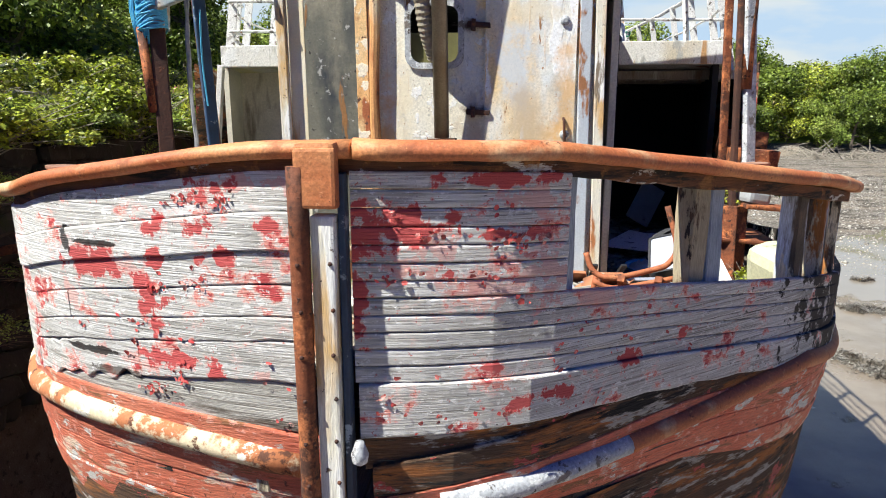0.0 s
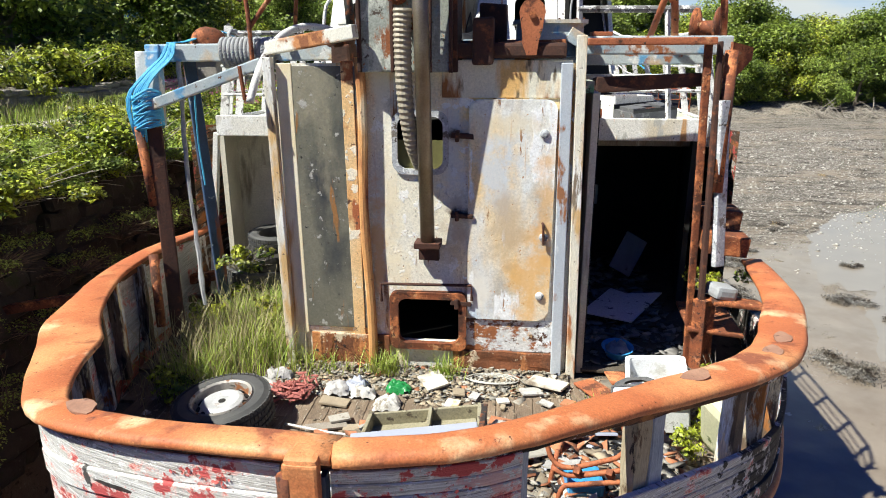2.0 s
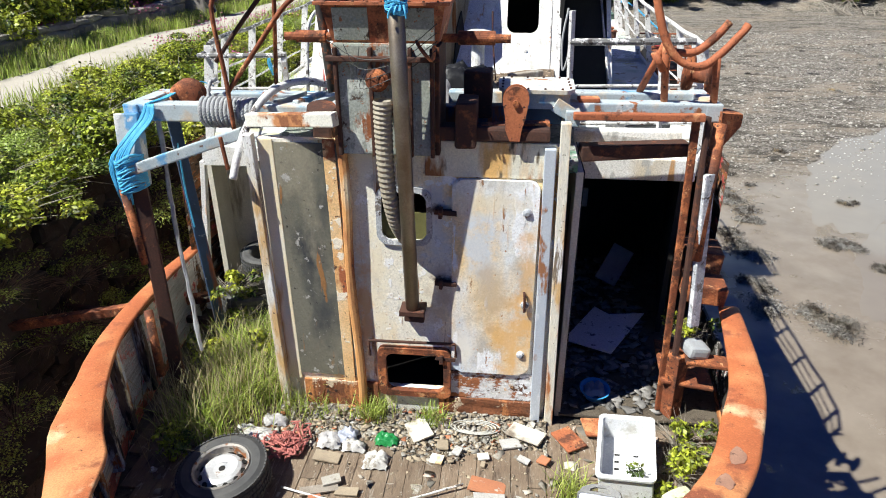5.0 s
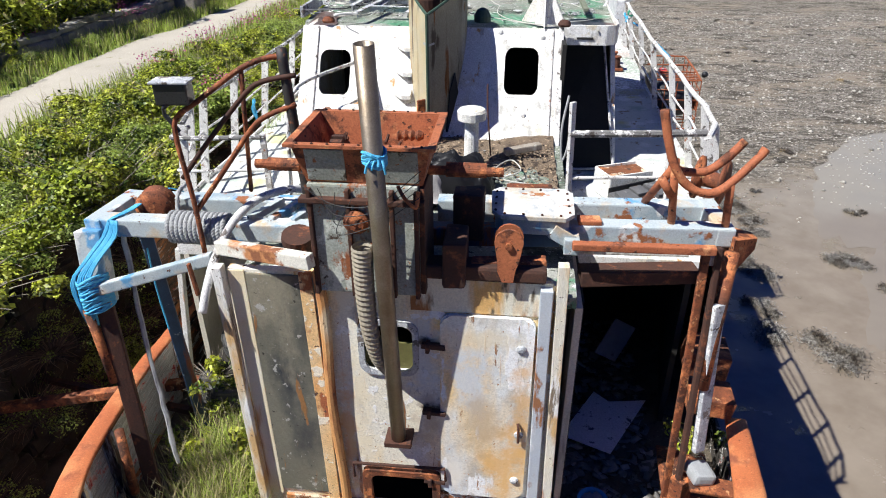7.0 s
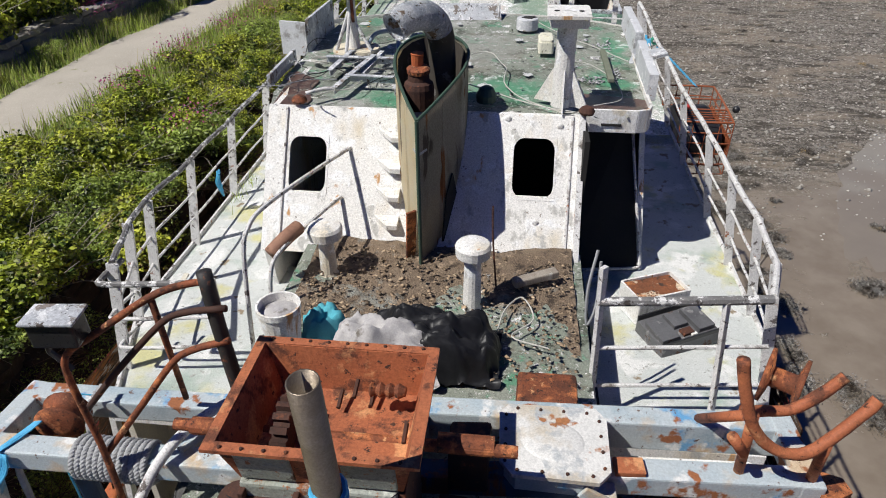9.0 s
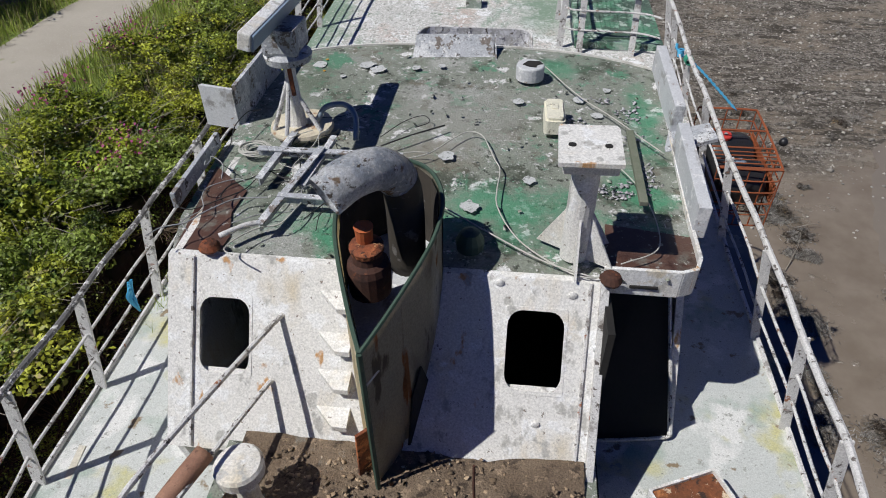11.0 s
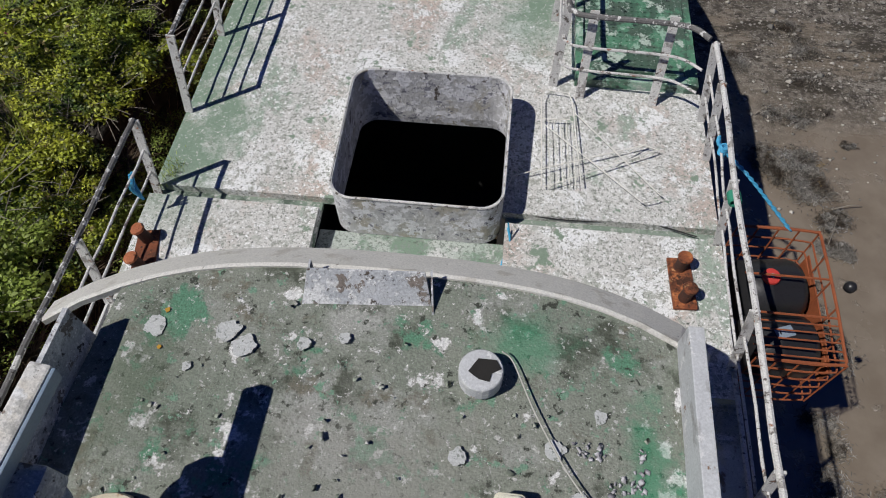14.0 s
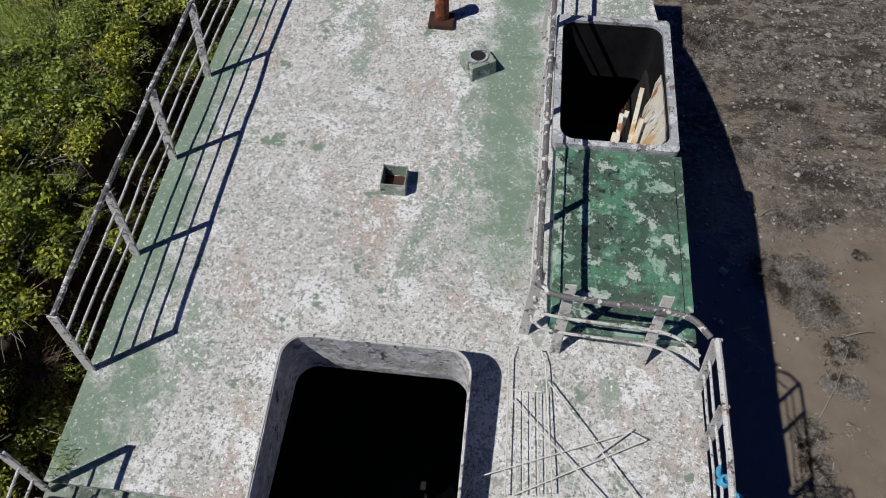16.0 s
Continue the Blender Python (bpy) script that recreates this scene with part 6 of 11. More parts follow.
# raised boards along the roof's edges
for pts, h, m, lab in (([(1.29, 8.62), (1.33, 9.68)], 0.24, M_boardgrey, "white board along the roof edge"), ([(1.34, 9.90), (1.36, 11.05)], 0.30, M_boardgrey, "grey-white side board of the visor"),
                       ([(-2.19, 8.55), (-2.19, 9.35)], 0.12, M_galv, "white board along the roof edge")):
    bm = B()
    a, b = pts
    bar(bm, (*a, 6.66 + h * 0.25), (*b, 6.68 + h * 0.25), 0.085 if a[0] > 0 else 0.035, h, 0.006)
    rough_up(bm, 0.004, 6)
    part("edge_board", bm, m, wh, lab)
bm = B()
prism(bm, [(1.22, 9.62), (1.62, 9.70), (1.60, 9.95), (1.30, 9.92)], lambda x_, y_: 6.60 + (x_ - 1.2) * 0.25, lambda x_, y_: 6.63 + (x_ - 1.2) * 0.25)
part("lamp_bracket", bm, M_galv, wh, "grey bent bracket plate")
bm = B()
prism(bm, [(-2.16, 9.72), (-2.13, 9.72), (-2.13, 10.75), (-2.16, 10.75)], 6.50, 6.98)
part("wing_board", bm, M_galv, wh, "grey upright wing board")
bm = B()
prism(bm, [(-2.16, 9.70), (-2.46, 9.76), (-2.44, 9.79), (-2.16, 9.73)], 6.60, 6.95)
part("wing_board", bm, M_boardgrey, wh, "white end plate of the wing board")
bm = B()
prism(bm, [(-2.03, 8.095), (-1.74, 8.095), (-1.72, 8.3), (-1.80, 8.55), (-1.78, 8.8), (-1.95, 8.95), (-2.12, 9.1)], lambda x_, y_: roof_z(x_, y_), lambda x_, y_: roof_z(x_, y_) + 0.004)
part("stained_patch", bm, M_brownpool, wh, "brown stained corner of the roof")
bm = B()
prism(bm, [(0.67, 8.215), (1.12, 8.215), (1.20, 8.25), (1.24, 8.34), (1.24, 8.60), (0.70, 8.66)], lambda x_, y_: roof_z(x_, y_), lambda x_, y_: roof_z(x_, y_) + 0.004)
part("overhang_skin", bm, M_brownpool, wh, "brownish roof skin over the doorway")
# upstand bracket at the roof's front edge
bm = B()
prism(bm, [(-0.93, 11.05), (-0.13, 11.10), (-0.13, 11.11), (-0.93, 11.065)], 6.66, lambda x_, y_: 6.86)
for v in bm.verts:
    if v.co.z > 6.8:
        v.co.y += 0.16
        v.co.x += 0.03 if v.co.x < -0.5 else -0.06
part("deflector", bm, M_galv, wh, "sloping grey deflector plate")
for x_, s_ in ((-0.93, 1), (-0.13, -1)):
    bm = B()
    prism(bm, [(x_, 11.06), (x_ + 0.012, 11.06), (x_ + 0.012 + 0.03 * s_, 11.28), (x_ + 0.03 * s_, 11.28)], 6.66, lambda xx, yy: 6.68 + (yy - 11.06) * 0.85)
    part("deflector_end", bm, M_galv, wh)

# ---- foredeck ----
fore = thing("foredeck", (CX, 15.0, 5.3), "worn grey and green non-slip foredeck", "deck", kind="structure")


def deck_strip(name, x0f, x1f, ys, zf, th, m, label=""):
    bm = B()
    rows = []
    for y in ys:
        a, b, z = x0f(y), x1f(y), zf(y)
        rows.append([bm.verts.new(p) for p in ((a, y, z), (b, y, z), (b, y, z - th), (a, y, z - th))])
    for a, b in zip(rows, rows[1:]):
        for j in range(4):
            bm.faces.new((a[j], a[(j + 1) % 4], b[(j + 1) % 4], b[j]))
    bm.faces.new(rows[0])
    bm.faces.new(rows[-1][::-1])
    return part(name, bm, m, fore, label)


def ledge(y):
    return CX - half_at(y)


def redge(y):
    return CX + half_at(y)


def fore_top(y):
    return deck_z(min(y, 12.9)) + 0.09 * min(1.0, max(0.0, (y - 11.4) / 1.2))


HX0, HX1, HY0, HY1 = -1.29, 0.26, 12.72, 14.20
deck_strip("deck_plate", ledge, lambda y: -1.44, np.linspace(11.0, 12.80, 6), fore_top, 0.16, M_greydeck)
deck_strip("deck_plate", lambda y: 0.31, redge, np.linspace(11.0, 12.80, 6), fore_top, 0.16, M_greydeck)
for f0, f1 in ((ledge, lambda y: -1.44), (lambda y: 0.31, redge)):
    deck_strip("deck_joint", f0, f1, (12.80, 12.93), lambda y: 5.235, 0.05, M_deckgreen, "dark sunken joint across the deck")
deck_strip("deck_well", lambda y: -1.45, lambda y: 0.32, np.linspace(11.0, HY0, 5), lambda y: 5.09, 0.05, M_deckwell, "green and grey recessed deck in front of the hatch")
deck_strip("deck_plate", ledge, lambda y: HX0, np.linspace(12.93, HY1, 5), lambda y: deck_z(max(y, 13.0)), 0.10, M_greydeck)
deck_strip("deck_plate", lambda y: HX1, redge, np.linspace(12.93, HY1, 5), lambda y: deck_z(max(y, 13.0)), 0.10, M_greydeck)
deck_strip("deck_plate", ledge, lambda y: 0.95, np.linspace(HY1, 23.9, 24), lambda y: deck_z(y), 0.10, M_greydeck)
deck_strip("deck_plate", lambda y: 0.95, lambda y: max(redge(y), 0.955), np.linspace(HY1, 14.62, 3), lambda y: deck_z(y), 0.10, M_greydeck)
deck_strip("deck_plate", lambda y: 0.95, lambda y: max(redge(y), 0.955), np.linspace(18.5, 22.5, 6), lambda y: deck_z(y), 0.10, M_greydeck)
for x0, x1 in ((-3.09, -1.44), (0.31, 2.2)):
    bm = B()
    bar(bm, (x0, 11.05, 5.1), (x1, 11.05, 5.1), 0.04, 0.15, 0.006)
    part("deck_step", bm, M_greydeck, fore)
# weld seams across the deck
for y, x0, x1 in ((15.2, -3.0, 0.9), (16.35, -1.9, 0.3), (17.9, -2.9, 0.7)):
    bm = B()
    tube(bm, [(x0 + (x1 - x0) * t, y + 0.006 * math.sin(t * 40), deck_z(y) + 0.001) for t in np.linspace(0, 1, 24)], 0.006, 5)
    part("weld_seam", bm, M_greydeck, fore)
# hatch coaming and hold
hatch = thing("cargo_hatch", ((HX0 + HX1) / 2, 13.5, 5.3), "open steel hatch with flaking pale grey coaming", "hatch", kind="structure")
bm = B()
o, i_ = rounded(HX0 - 0.012, HY0 - 0.012, HX1 + 0.012, HY1 + 0.012, 0.20, 8), rounded(HX0 + 0.004, HY0 + 0.004, HX1 - 0.004, HY1 - 0.004, 0.19, 8)


def hz(y):
    return 5.64 + 0.115 * (y - 12.72)


n = len(o)
v4 = [[bm.verts.new((x_, y_, zf(y_))) for x_, y_ in p] for p, zf in ((o, hz), (i_, hz), (i_, lambda y: 5.22), (o, lambda y: 5.10))]
for k in range(4):
    a, b = v4[k], v4[(k + 1) % 4]
    for j in range(n):
        bm.faces.new((a[j], a[(j + 1) % n], b[(j + 1) % n], b[j]))
part("coaming", bm, M_coaming, hatch, "pale grey flaking coaming with rounded corners", False)
bm = B()
tube(bm, [(x_, y_, hz(y_)) for x_, y_ in o + o[:1]], 0.011, 6, False)
part("coaming_bead", bm, M_rail, hatch)
# near-black walls and floor put the hold's shade into their colour
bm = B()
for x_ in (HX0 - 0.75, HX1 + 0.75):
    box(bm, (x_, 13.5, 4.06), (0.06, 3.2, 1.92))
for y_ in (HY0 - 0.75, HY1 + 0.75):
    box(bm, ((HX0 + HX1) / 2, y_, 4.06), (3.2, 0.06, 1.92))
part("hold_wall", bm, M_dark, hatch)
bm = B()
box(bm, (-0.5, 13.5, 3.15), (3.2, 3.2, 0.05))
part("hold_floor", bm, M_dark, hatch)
for a, b, w in (((0.20, 12.86, 3.5), (0.22, 13.15, 4.85), 0.08), ((-0.15, 12.85, 3.4), (0.05, 13.2, 4.5), 0.16), ((-0.5, 13.0, 3.25), (0.2, 13.6, 3.3), 0.12)):
    bm = B()
    bar(bm, a, b, w, 0.04, 0.006)
    single("loose_plank", bm, M_deckwood, "loose brown plank lying in the hold", "plank", "planks in the hold")

# raised locker and companion hatch on the starboard bow
lock = thing("deck_locker", (1.57, 15.6, 5.4), "low raised locker painted dark green", "locker")
bm = B()
prism(bm, [(0.93, 14.62), (2.19, 14.62), (2.19, 16.62), (0.93, 16.62)], 5.2, lambda x_, y_: 5.50 + 0.05 * (y_ - 14.6))
part("body", bm, M_greenbox, lock)
bm = B()
prism(bm, rounded(1.02, 14.75, 2.10, 16.50, 0.08), lambda x_, y_: 5.50 + 0.05 * (y_ - 14.6), lambda x_, y_: 5.522 + 0.05 * (y_ - 14.6))
lid = part("lid", bm, M_greenbox, lock, "green non-slip lid with raised studs")
studs = bmesh.new()
for i in range(13):
    for j in range(22):
        x_, y_ = 1.12 + 0.07 * i, 14.86 + 0.07 * j
        box(studs, (x_, y_, 5.525 + 0.05 * (y_ - 14.6)), (0.022, 0.022, 0.01))
tagged(part("stud_pattern", studs, M_greenbox, lid), kind="stuff")
comp = thing("companion_hatch", (1.5, 17.5, 5.5), "open companion hatch with peeling white coaming", "hatch", kind="structure")
bm = B()
o, i_ = rounded(0.88, 16.63, 2.16, 18.5, 0.05, 6), rounded(0.95, 16.70, 2.08, 18.42, 0.16, 6)


def cz(y):
    return 5.66 + 0.05 * (y - 16.6)


n = len(o)
v4 = [[bm.verts.new((x_, y_, zf(y_))) for x_, y_ in p] for p, zf in ((o, cz), (i_, cz), (i_, lambda y: 5.0), (o, lambda y: 5.15))]
for k in range(4):
    a, b = v4[k], v4[(k + 1) % 4]
    for j in range(n):
        bm.faces.new((a[j], a[(j + 1) % n], b[(j + 1) % n], b[j]))
part("coaming", bm, M_galv, comp)
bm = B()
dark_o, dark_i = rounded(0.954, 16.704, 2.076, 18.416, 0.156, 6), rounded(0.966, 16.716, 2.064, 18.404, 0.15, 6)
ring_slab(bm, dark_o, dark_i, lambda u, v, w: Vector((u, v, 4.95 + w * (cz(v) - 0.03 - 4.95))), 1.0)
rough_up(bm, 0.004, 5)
part("dark_lining", bm, M_tarp, comp, "black lining inside the coaming")
# well boxed in near-black to paint the shade below deck
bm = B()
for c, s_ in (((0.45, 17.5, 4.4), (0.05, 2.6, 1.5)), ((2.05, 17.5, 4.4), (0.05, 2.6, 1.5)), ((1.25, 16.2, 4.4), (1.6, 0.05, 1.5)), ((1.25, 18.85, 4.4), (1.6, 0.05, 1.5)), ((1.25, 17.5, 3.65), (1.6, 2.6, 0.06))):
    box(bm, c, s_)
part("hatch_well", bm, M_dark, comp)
bm = B()
lo = [bm.verts.new(p) for p in ((2.06, 16.78, 5.62), (2.06, 17.72, 5.66), (1.95, 17.6, 5.08), (1.80, 16.85, 4.95))]
hi = [bm.verts.new((v.co.x - 0.02, v.co.y, v.co.z + 0.02)) for v in lo]
bm.faces.new(lo)
bm.faces.new(hi[::-1])
for i in range(4):
    bm.faces.new((lo[i], lo[(i + 1) % 4], hi[(i + 1) % 4], hi[i]))
bmesh.ops.subdivide_edges(bm, edges=list(bm.edges), cuts=3, use_grid_fill=True)
rough_up(bm, 0.03, 5)
part("broken_lining", bm, M_oldpaintpost, comp, "broken cream lining with rust")
for a, b in (((1.62, 16.85, 4.95), (1.70, 17.5, 5.25)), ((1.54, 16.9, 4.85), (1.64, 17.3, 5.15)), ((1.72, 16.8, 5.05), (1.88, 17.3, 5.40)), ((1.78, 17.1, 5.15), (1.90, 17.75, 5.42)), ((1.66, 17.2, 4.9), (1.78, 17.6, 5.2)), ((1.48, 16.85, 4.9), (1.52, 17.15, 5.1))):
    bm = B()
    bar(bm, a, b, 0.05, 0.025, 0.004)
    part("splintered_board", bm, M_oldpaintpost, comp)


# ---- ground, quay and shore ----
def bank_edge(y):
    """Where the quay's face stands, along the boat."""
    return -4.55 - 0.10 * math.sin(y * 0.35) + (0.02 * max(0.0, y - 18.0) ** 1.7 if y > 18 else 0.0)


def ground_z(x, y):
    n1 = noise.noise(Vector((x * 0.12, y * 0.12, 3.0)))
    mud = 0.22 + 0.05 * n1 + 0.012 * noise.noise(Vector((x * 0.9, y * 0.9, 1.0)))
    far = max(0.0, y - 22.0)
    mud += 0.012 * far
    e = bank_edge(y)
    t = min(1.0, max(0.0, (e - x) / 0.45))
    top = 4.35 + 0.10 * noise.noise(Vector((x * 0.5, y * 0.5, 7.0))) + 0.25 * min(1.0, max(0.0, (-5.2 - x) / 2.2)) + 0.16 * max(0.0, -10.6 - x)
    top = min(top, 11.0)
    z = mud + (top - mud) * t * t * (3 - 2 * t)
    # the wooded shore closes the creek ahead and to starboard
    d = y - (57.0 + 3.0 * math.sin(x * 0.09) + 0.10 * x)
    u = min(1.0, max(0.0, d / 6.0))
    z2 = 2.2 + 0.05 * max(0.0, d)
    z = max(z, mud + (min(z2, 9.0) - mud) * u)
    d = x - 62.0
    u = min(1.0, max(0.0, d / 8.0))
    return max(z, mud + 4.0 * u)


gx = np.unique(np.concatenate([np.linspace(-600, -60, 12), np.linspace(-60, -14, 18), np.linspace(-14, -6, 22), np.linspace(-6, -3.5, 30), np.linspace(-3.5, 14, 50), np.linspace(14, 70, 36), np.linspace(70, 600, 12)]))
gy = np.unique(np.concatenate([np.linspace(-600, -40, 10), np.linspace(-40, -4, 12), np.linspace(-4, 30, 86), np.linspace(30, 80, 46), np.linspace(80, 800, 14)]))
verts = [(x, y, ground_z(x, y)) for y in gy for x in gx]
nx = len(gx)
faces = [(j * nx + i, j * nx + i + 1, (j + 1) * nx + i + 1, (j + 1) * nx + i) for j in range(len(gy) - 1) for i in range(nx - 1)]
ground = soup("ground", verts, faces, M_mud, True)
ground.data.materials.append(M_turf)
ground.data.materials.append(M_soil)
idx = [1 if min(verts[v][2] for v in f) > (4.1 if verts[f[0]][0] < -3 and verts[f[0]][1] < 40 else 1.6) and not (-6.6 < verts[f[0]][0] < -3 and verts[f[0]][1] < 30) else (2 if max(verts[v][2] for v in f) > 0.9 and verts[f[0]][0] < -3 else 0) for f in faces]
ground.data.polygons.foreach_set("material_index", idx)
tagged(ground, "grey tidal mud flat with a grassy bank", "ground", kind="structure")


# shallow pools left by the tide
def pool(cx, cy, ra, rb, ang, seed):
    n, m = 72, 7
    ca, sa = math.cos(radians(ang)), math.sin(radians(ang))
    pv = []
    for k in [0.002] + list(range(1, m + 1)):
        for i in range(n):
            a = 2 * math.pi * i / n
            w = 1 + 0.30 * noise.noise(Vector((math.cos(a) * 1.5 + seed, math.sin(a) * 1.5, seed))) + 0.16 * noise.noise(Vector((math.cos(a) * 6, math.sin(a) * 6, seed + 4)))
            u, v = ra * math.cos(a) * w * k / m, rb * math.sin(a) * w * k / m
            x, y = cx + u * ca - v * sa, cy + u * sa + v * ca
            pv.append((x, y, ground_z(x, y) + 0.006 + 0.004 * (1 - k / m)))
    pf = []
    for k in range(m):
        for i in range(n):
            a, b = k * n + i, k * n + (i + 1) % n
            pf.append((a, a + n, b + n, b))
    tagged(soup("water", pv, pf, M_pool, True), "shallow clear pool on the wet mud", "water", kind="structure")


pool(11.6, 20.6, 5.6, 1.9, 58, 2.0)
pool(9.0, 14.2, 3.0, 0.8, 62, 7.0)


def path_mid(y):
    return -8.35 + 0.045 * max(0.0, 14.0 - y) ** 1.2 * 0.4 - 0.0 * y + 0.02 * max(0, y - 20) ** 1.4


ys = np.linspace(-6, 46, 90)
pv, pf = [], []
for y in ys:
    for u in (-1, -0.5, 0, 0.5, 1):
        x = path_mid(y) + u * (0.85 + 0.10 * noise.noise(Vector((u * 3, y * 0.8, 4))))
        pv.append((x, y, ground_z(x, y) + 0.035 - 0.03 * u * u))
for j in range(len(ys) - 1):
    for i in range(4):
        a = j * 5 + i
        pf.append((a, a + 1, a + 6, a + 5))
tagged(soup("footpath", pv, pf, M_path, True), "pale gravel footpath along the bank", "path", kind="structure")


def stone_mesh(name, s, seed, material, flat=0.0):
    bm = B()
    bmesh.ops.create_cube(bm, size=1.0)
    bmesh.ops.bevel(bm, geom=list(bm.edges), offset=0.16, segments=1, affect="EDGES")
    rr = random.Random(seed)
    for v in bm.verts:
        v.co = Vector((v.co.x * s[0], v.co.y * s[1], v.co.z * s[2])) + Vector((rr.uniform(-1, 1) * s[0], rr.uniform(-1, 1) * s[1], rr.uniform(-1, 1) * s[2])) * 0.07
    bmesh.ops.recalc_face_normals(bm, faces=bm.faces)
    me = bpy.data.meshes.new(name)
    bm.to_mesh(me)
    bm.free()
    me.materials.append(material)
    return me


# quay face of rough stones: the near ones apart, the rest in one mesh
quay = thing("quay_wall", (-4.6, 8.0, 0.2), "rough dark stone quay wall below the bank", "stone wall", kind="structure")
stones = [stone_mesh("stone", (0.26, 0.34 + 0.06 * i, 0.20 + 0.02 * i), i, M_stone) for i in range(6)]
rs = random.Random(11)
far_v, far_f = [], []
count = 0
for y in np.arange(-3.0, 26.0, 0.36):
    for k, z in enumerate(np.arange(1.9, 4.45, 0.215)):
        yy = y + 0.18 * (k % 2) + rs.uniform(-0.04, 0.04)
        t = (z - 0.2) / 4.2
        e = bank_edge(yy)
        x = e - 0.45 * (0.5 - math.sin(math.asin(max(-1, min(1, 1 - 2 * t))) / 3)) + rs.uniform(-0.05, 0.06)
        me = stones[rs.randrange(6)]
        m = Matrix.Translation((x, yy, z)) @ Euler((rs.uniform(-0.2, 0.2), rs.uniform(-0.25, 0.25), rs.uniform(-0.2, 0.2))).to_matrix().to_4x4() @ Matrix.Diagonal((1, rs.uniform(0.8, 1.15), rs.uniform(0.8, 1.2), 1))
        if 3.5 < yy < 8.6 and z > 2.3:
            ob = new("stone", me)
            ob.parent = quay
            ob.matrix_parent_inverse = Matrix.Translation(quay.location).inverted()
            ob.matrix_basis = m
            count += 1
        else:
            b0 = len(far_v)
            far_v += [m @ v.co for v in me.vertices]
            for p in me.polygons:
                vs = [b0 + i for i in p.vertices]
                for i in range(1, len(vs) - 1):
                    far_f.append((vs[0], vs[i], vs[i + 1]))
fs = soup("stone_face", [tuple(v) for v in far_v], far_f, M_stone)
fs.parent = quay
fs.matrix_parent_inverse = Matrix.Translation(quay.location).inverted()
tagged(fs, kind="stuff")

# low parapet along the far side of the path
par = thing("parapet_wall", (-10.5, 17.0, 4.6), "low rough stone parapet beside the path", "stone wall", kind="structure")
pst = [stone_mesh("stone", (0.42, 0.55 + 0.1 * i, 0.26), 40 + i, M_wallstone) for i in range(4)]
y = 6.0
while y < 30:
    w = 0.5 + 0.1 * rs.randrange(4)
    if not (20.6 < y < 21.6):
        for z in (0.08, 0.31, 0.50):
            x = -10.45 + 0.03 * (y - 15) + rs.uniform(-0.04, 0.04)
            ob = new("stone", pst[rs.randrange(4)])
            ob.parent = par
            ob.matrix_parent_inverse = Matrix.Translation(par.location).inverted()
            ob.matrix_basis = Matrix.Translation((x, y + rs.uniform(-0.1, 0.1), ground_z(x, y) + z)) @ Matrix.Rotation(rs.uniform(-0.08, 0.08), 4, "Z") @ Matrix.Diagonal((1, 1, 0.5 if z > 0.45 else 0.9, 1))
    y += 0.52
bm = B()
box(bm, (-9.9, 21.3, 5.15), (0.75, 0.75, 1.1), None, 0.05)
box(bm, (-9.9, 21.3, 5.74), (0.9, 0.9, 0.12), None, 0.03)
rough_up(bm, 0.02, 3)
part("gate_pier", bm, M_wallstone, par, "stone pier at the wall's end")


# ---- vegetation ----
nrng = np.random.default_rng(4)


def bush_mesh(name, seed, leaves, size, material, lumps=15, flat=0.75, spread=0.65):
    g = np.random.default_rng(seed)
    cen = g.normal(size=(lumps, 3)) * [spread * 0.6, spread * 0.6, spread * 0.35]
    cen[:, 2] = np.abs(cen[:, 2]) + 0.28
    rad = g.uniform(0.13, 0.36, lumps)
    w = rad ** 2 / (rad ** 2).sum()
    which = g.choice(lumps, leaves, p=w)
    d = g.normal(size=(leaves, 3))
    d /= np.linalg.norm(d, axis=1, keepdims=True)
    d[:, 2] = np.where(d[:, 2] < -0.3, -d[:, 2], d[:, 2])
    rr = rad[which][:, None] * (1 - 0.45 * g.random((leaves, 1)) ** 2 + 0.55 * g.random((leaves, 1)) * (g.random((leaves, 1)) > 0.82))
    p = cen[which] + d * rr * [1, 1, flat]
    p[:, 2] = np.maximum(p[:, 2], 0.0)
    nrm = d * 0.6 + [0, 0, 0.5] + g.normal(size=(leaves, 3)) * 0.55
    v, f = leaf_arrays(p, nrm, size, g)
    ob = soup(name, v, f, material)
    me = ob.data
    bpy.data.objects.remove(ob)
    return me


def twig_mesh(name, seed, n=26, h=0.9, material=None):
    rr = random.Random(seed)
    bm = B()
    for i in range(n):
        a = rr.uniform(0, 6.28)
        r = rr.uniform(0.3, 1.1)
        e = Vector((math.cos(a) * r, math.sin(a) * r, rr.uniform(0.15, 0.8) * h))
        mid = e * 0.5 + Vector((rr.uniform(-0.1, 0.1), rr.uniform(-0.1, 0.1), 0.12))
        tube(bm, smooth_path([(0, 0, 0), mid, e], 3), 0.010, 4, False, 0.003)
    me = bpy.data.meshes.new(name)
    bm.to_mesh(me)
    bm.free()
    me.materials.append(material or M_twig)
    return me


BUSH = [bush_mesh("foliage", 10 + i, 7000, 0.037, (M_leaf, M_leaf, M_leafb)[i % 3]) for i in range(5)]
FINE = [bush_mesh("foliage", 30 + i, 8000, 0.027, (M_leaf, M_leafb)[i % 2], 12, 0.6, 0.8) for i in range(2)]
TWIG = [twig_mesh("branch_work", i, 60, 1.1) for i in range(3)]
THIN = [bush_mesh("foliage", 50 + i, 1500, 0.026, M_leafb, 9, 0.8, 0.8) for i in range(2)]
BARE = [twig_mesh("branch_work", 20 + i, 150, 0.8, M_browntwig) for i in range(2)]


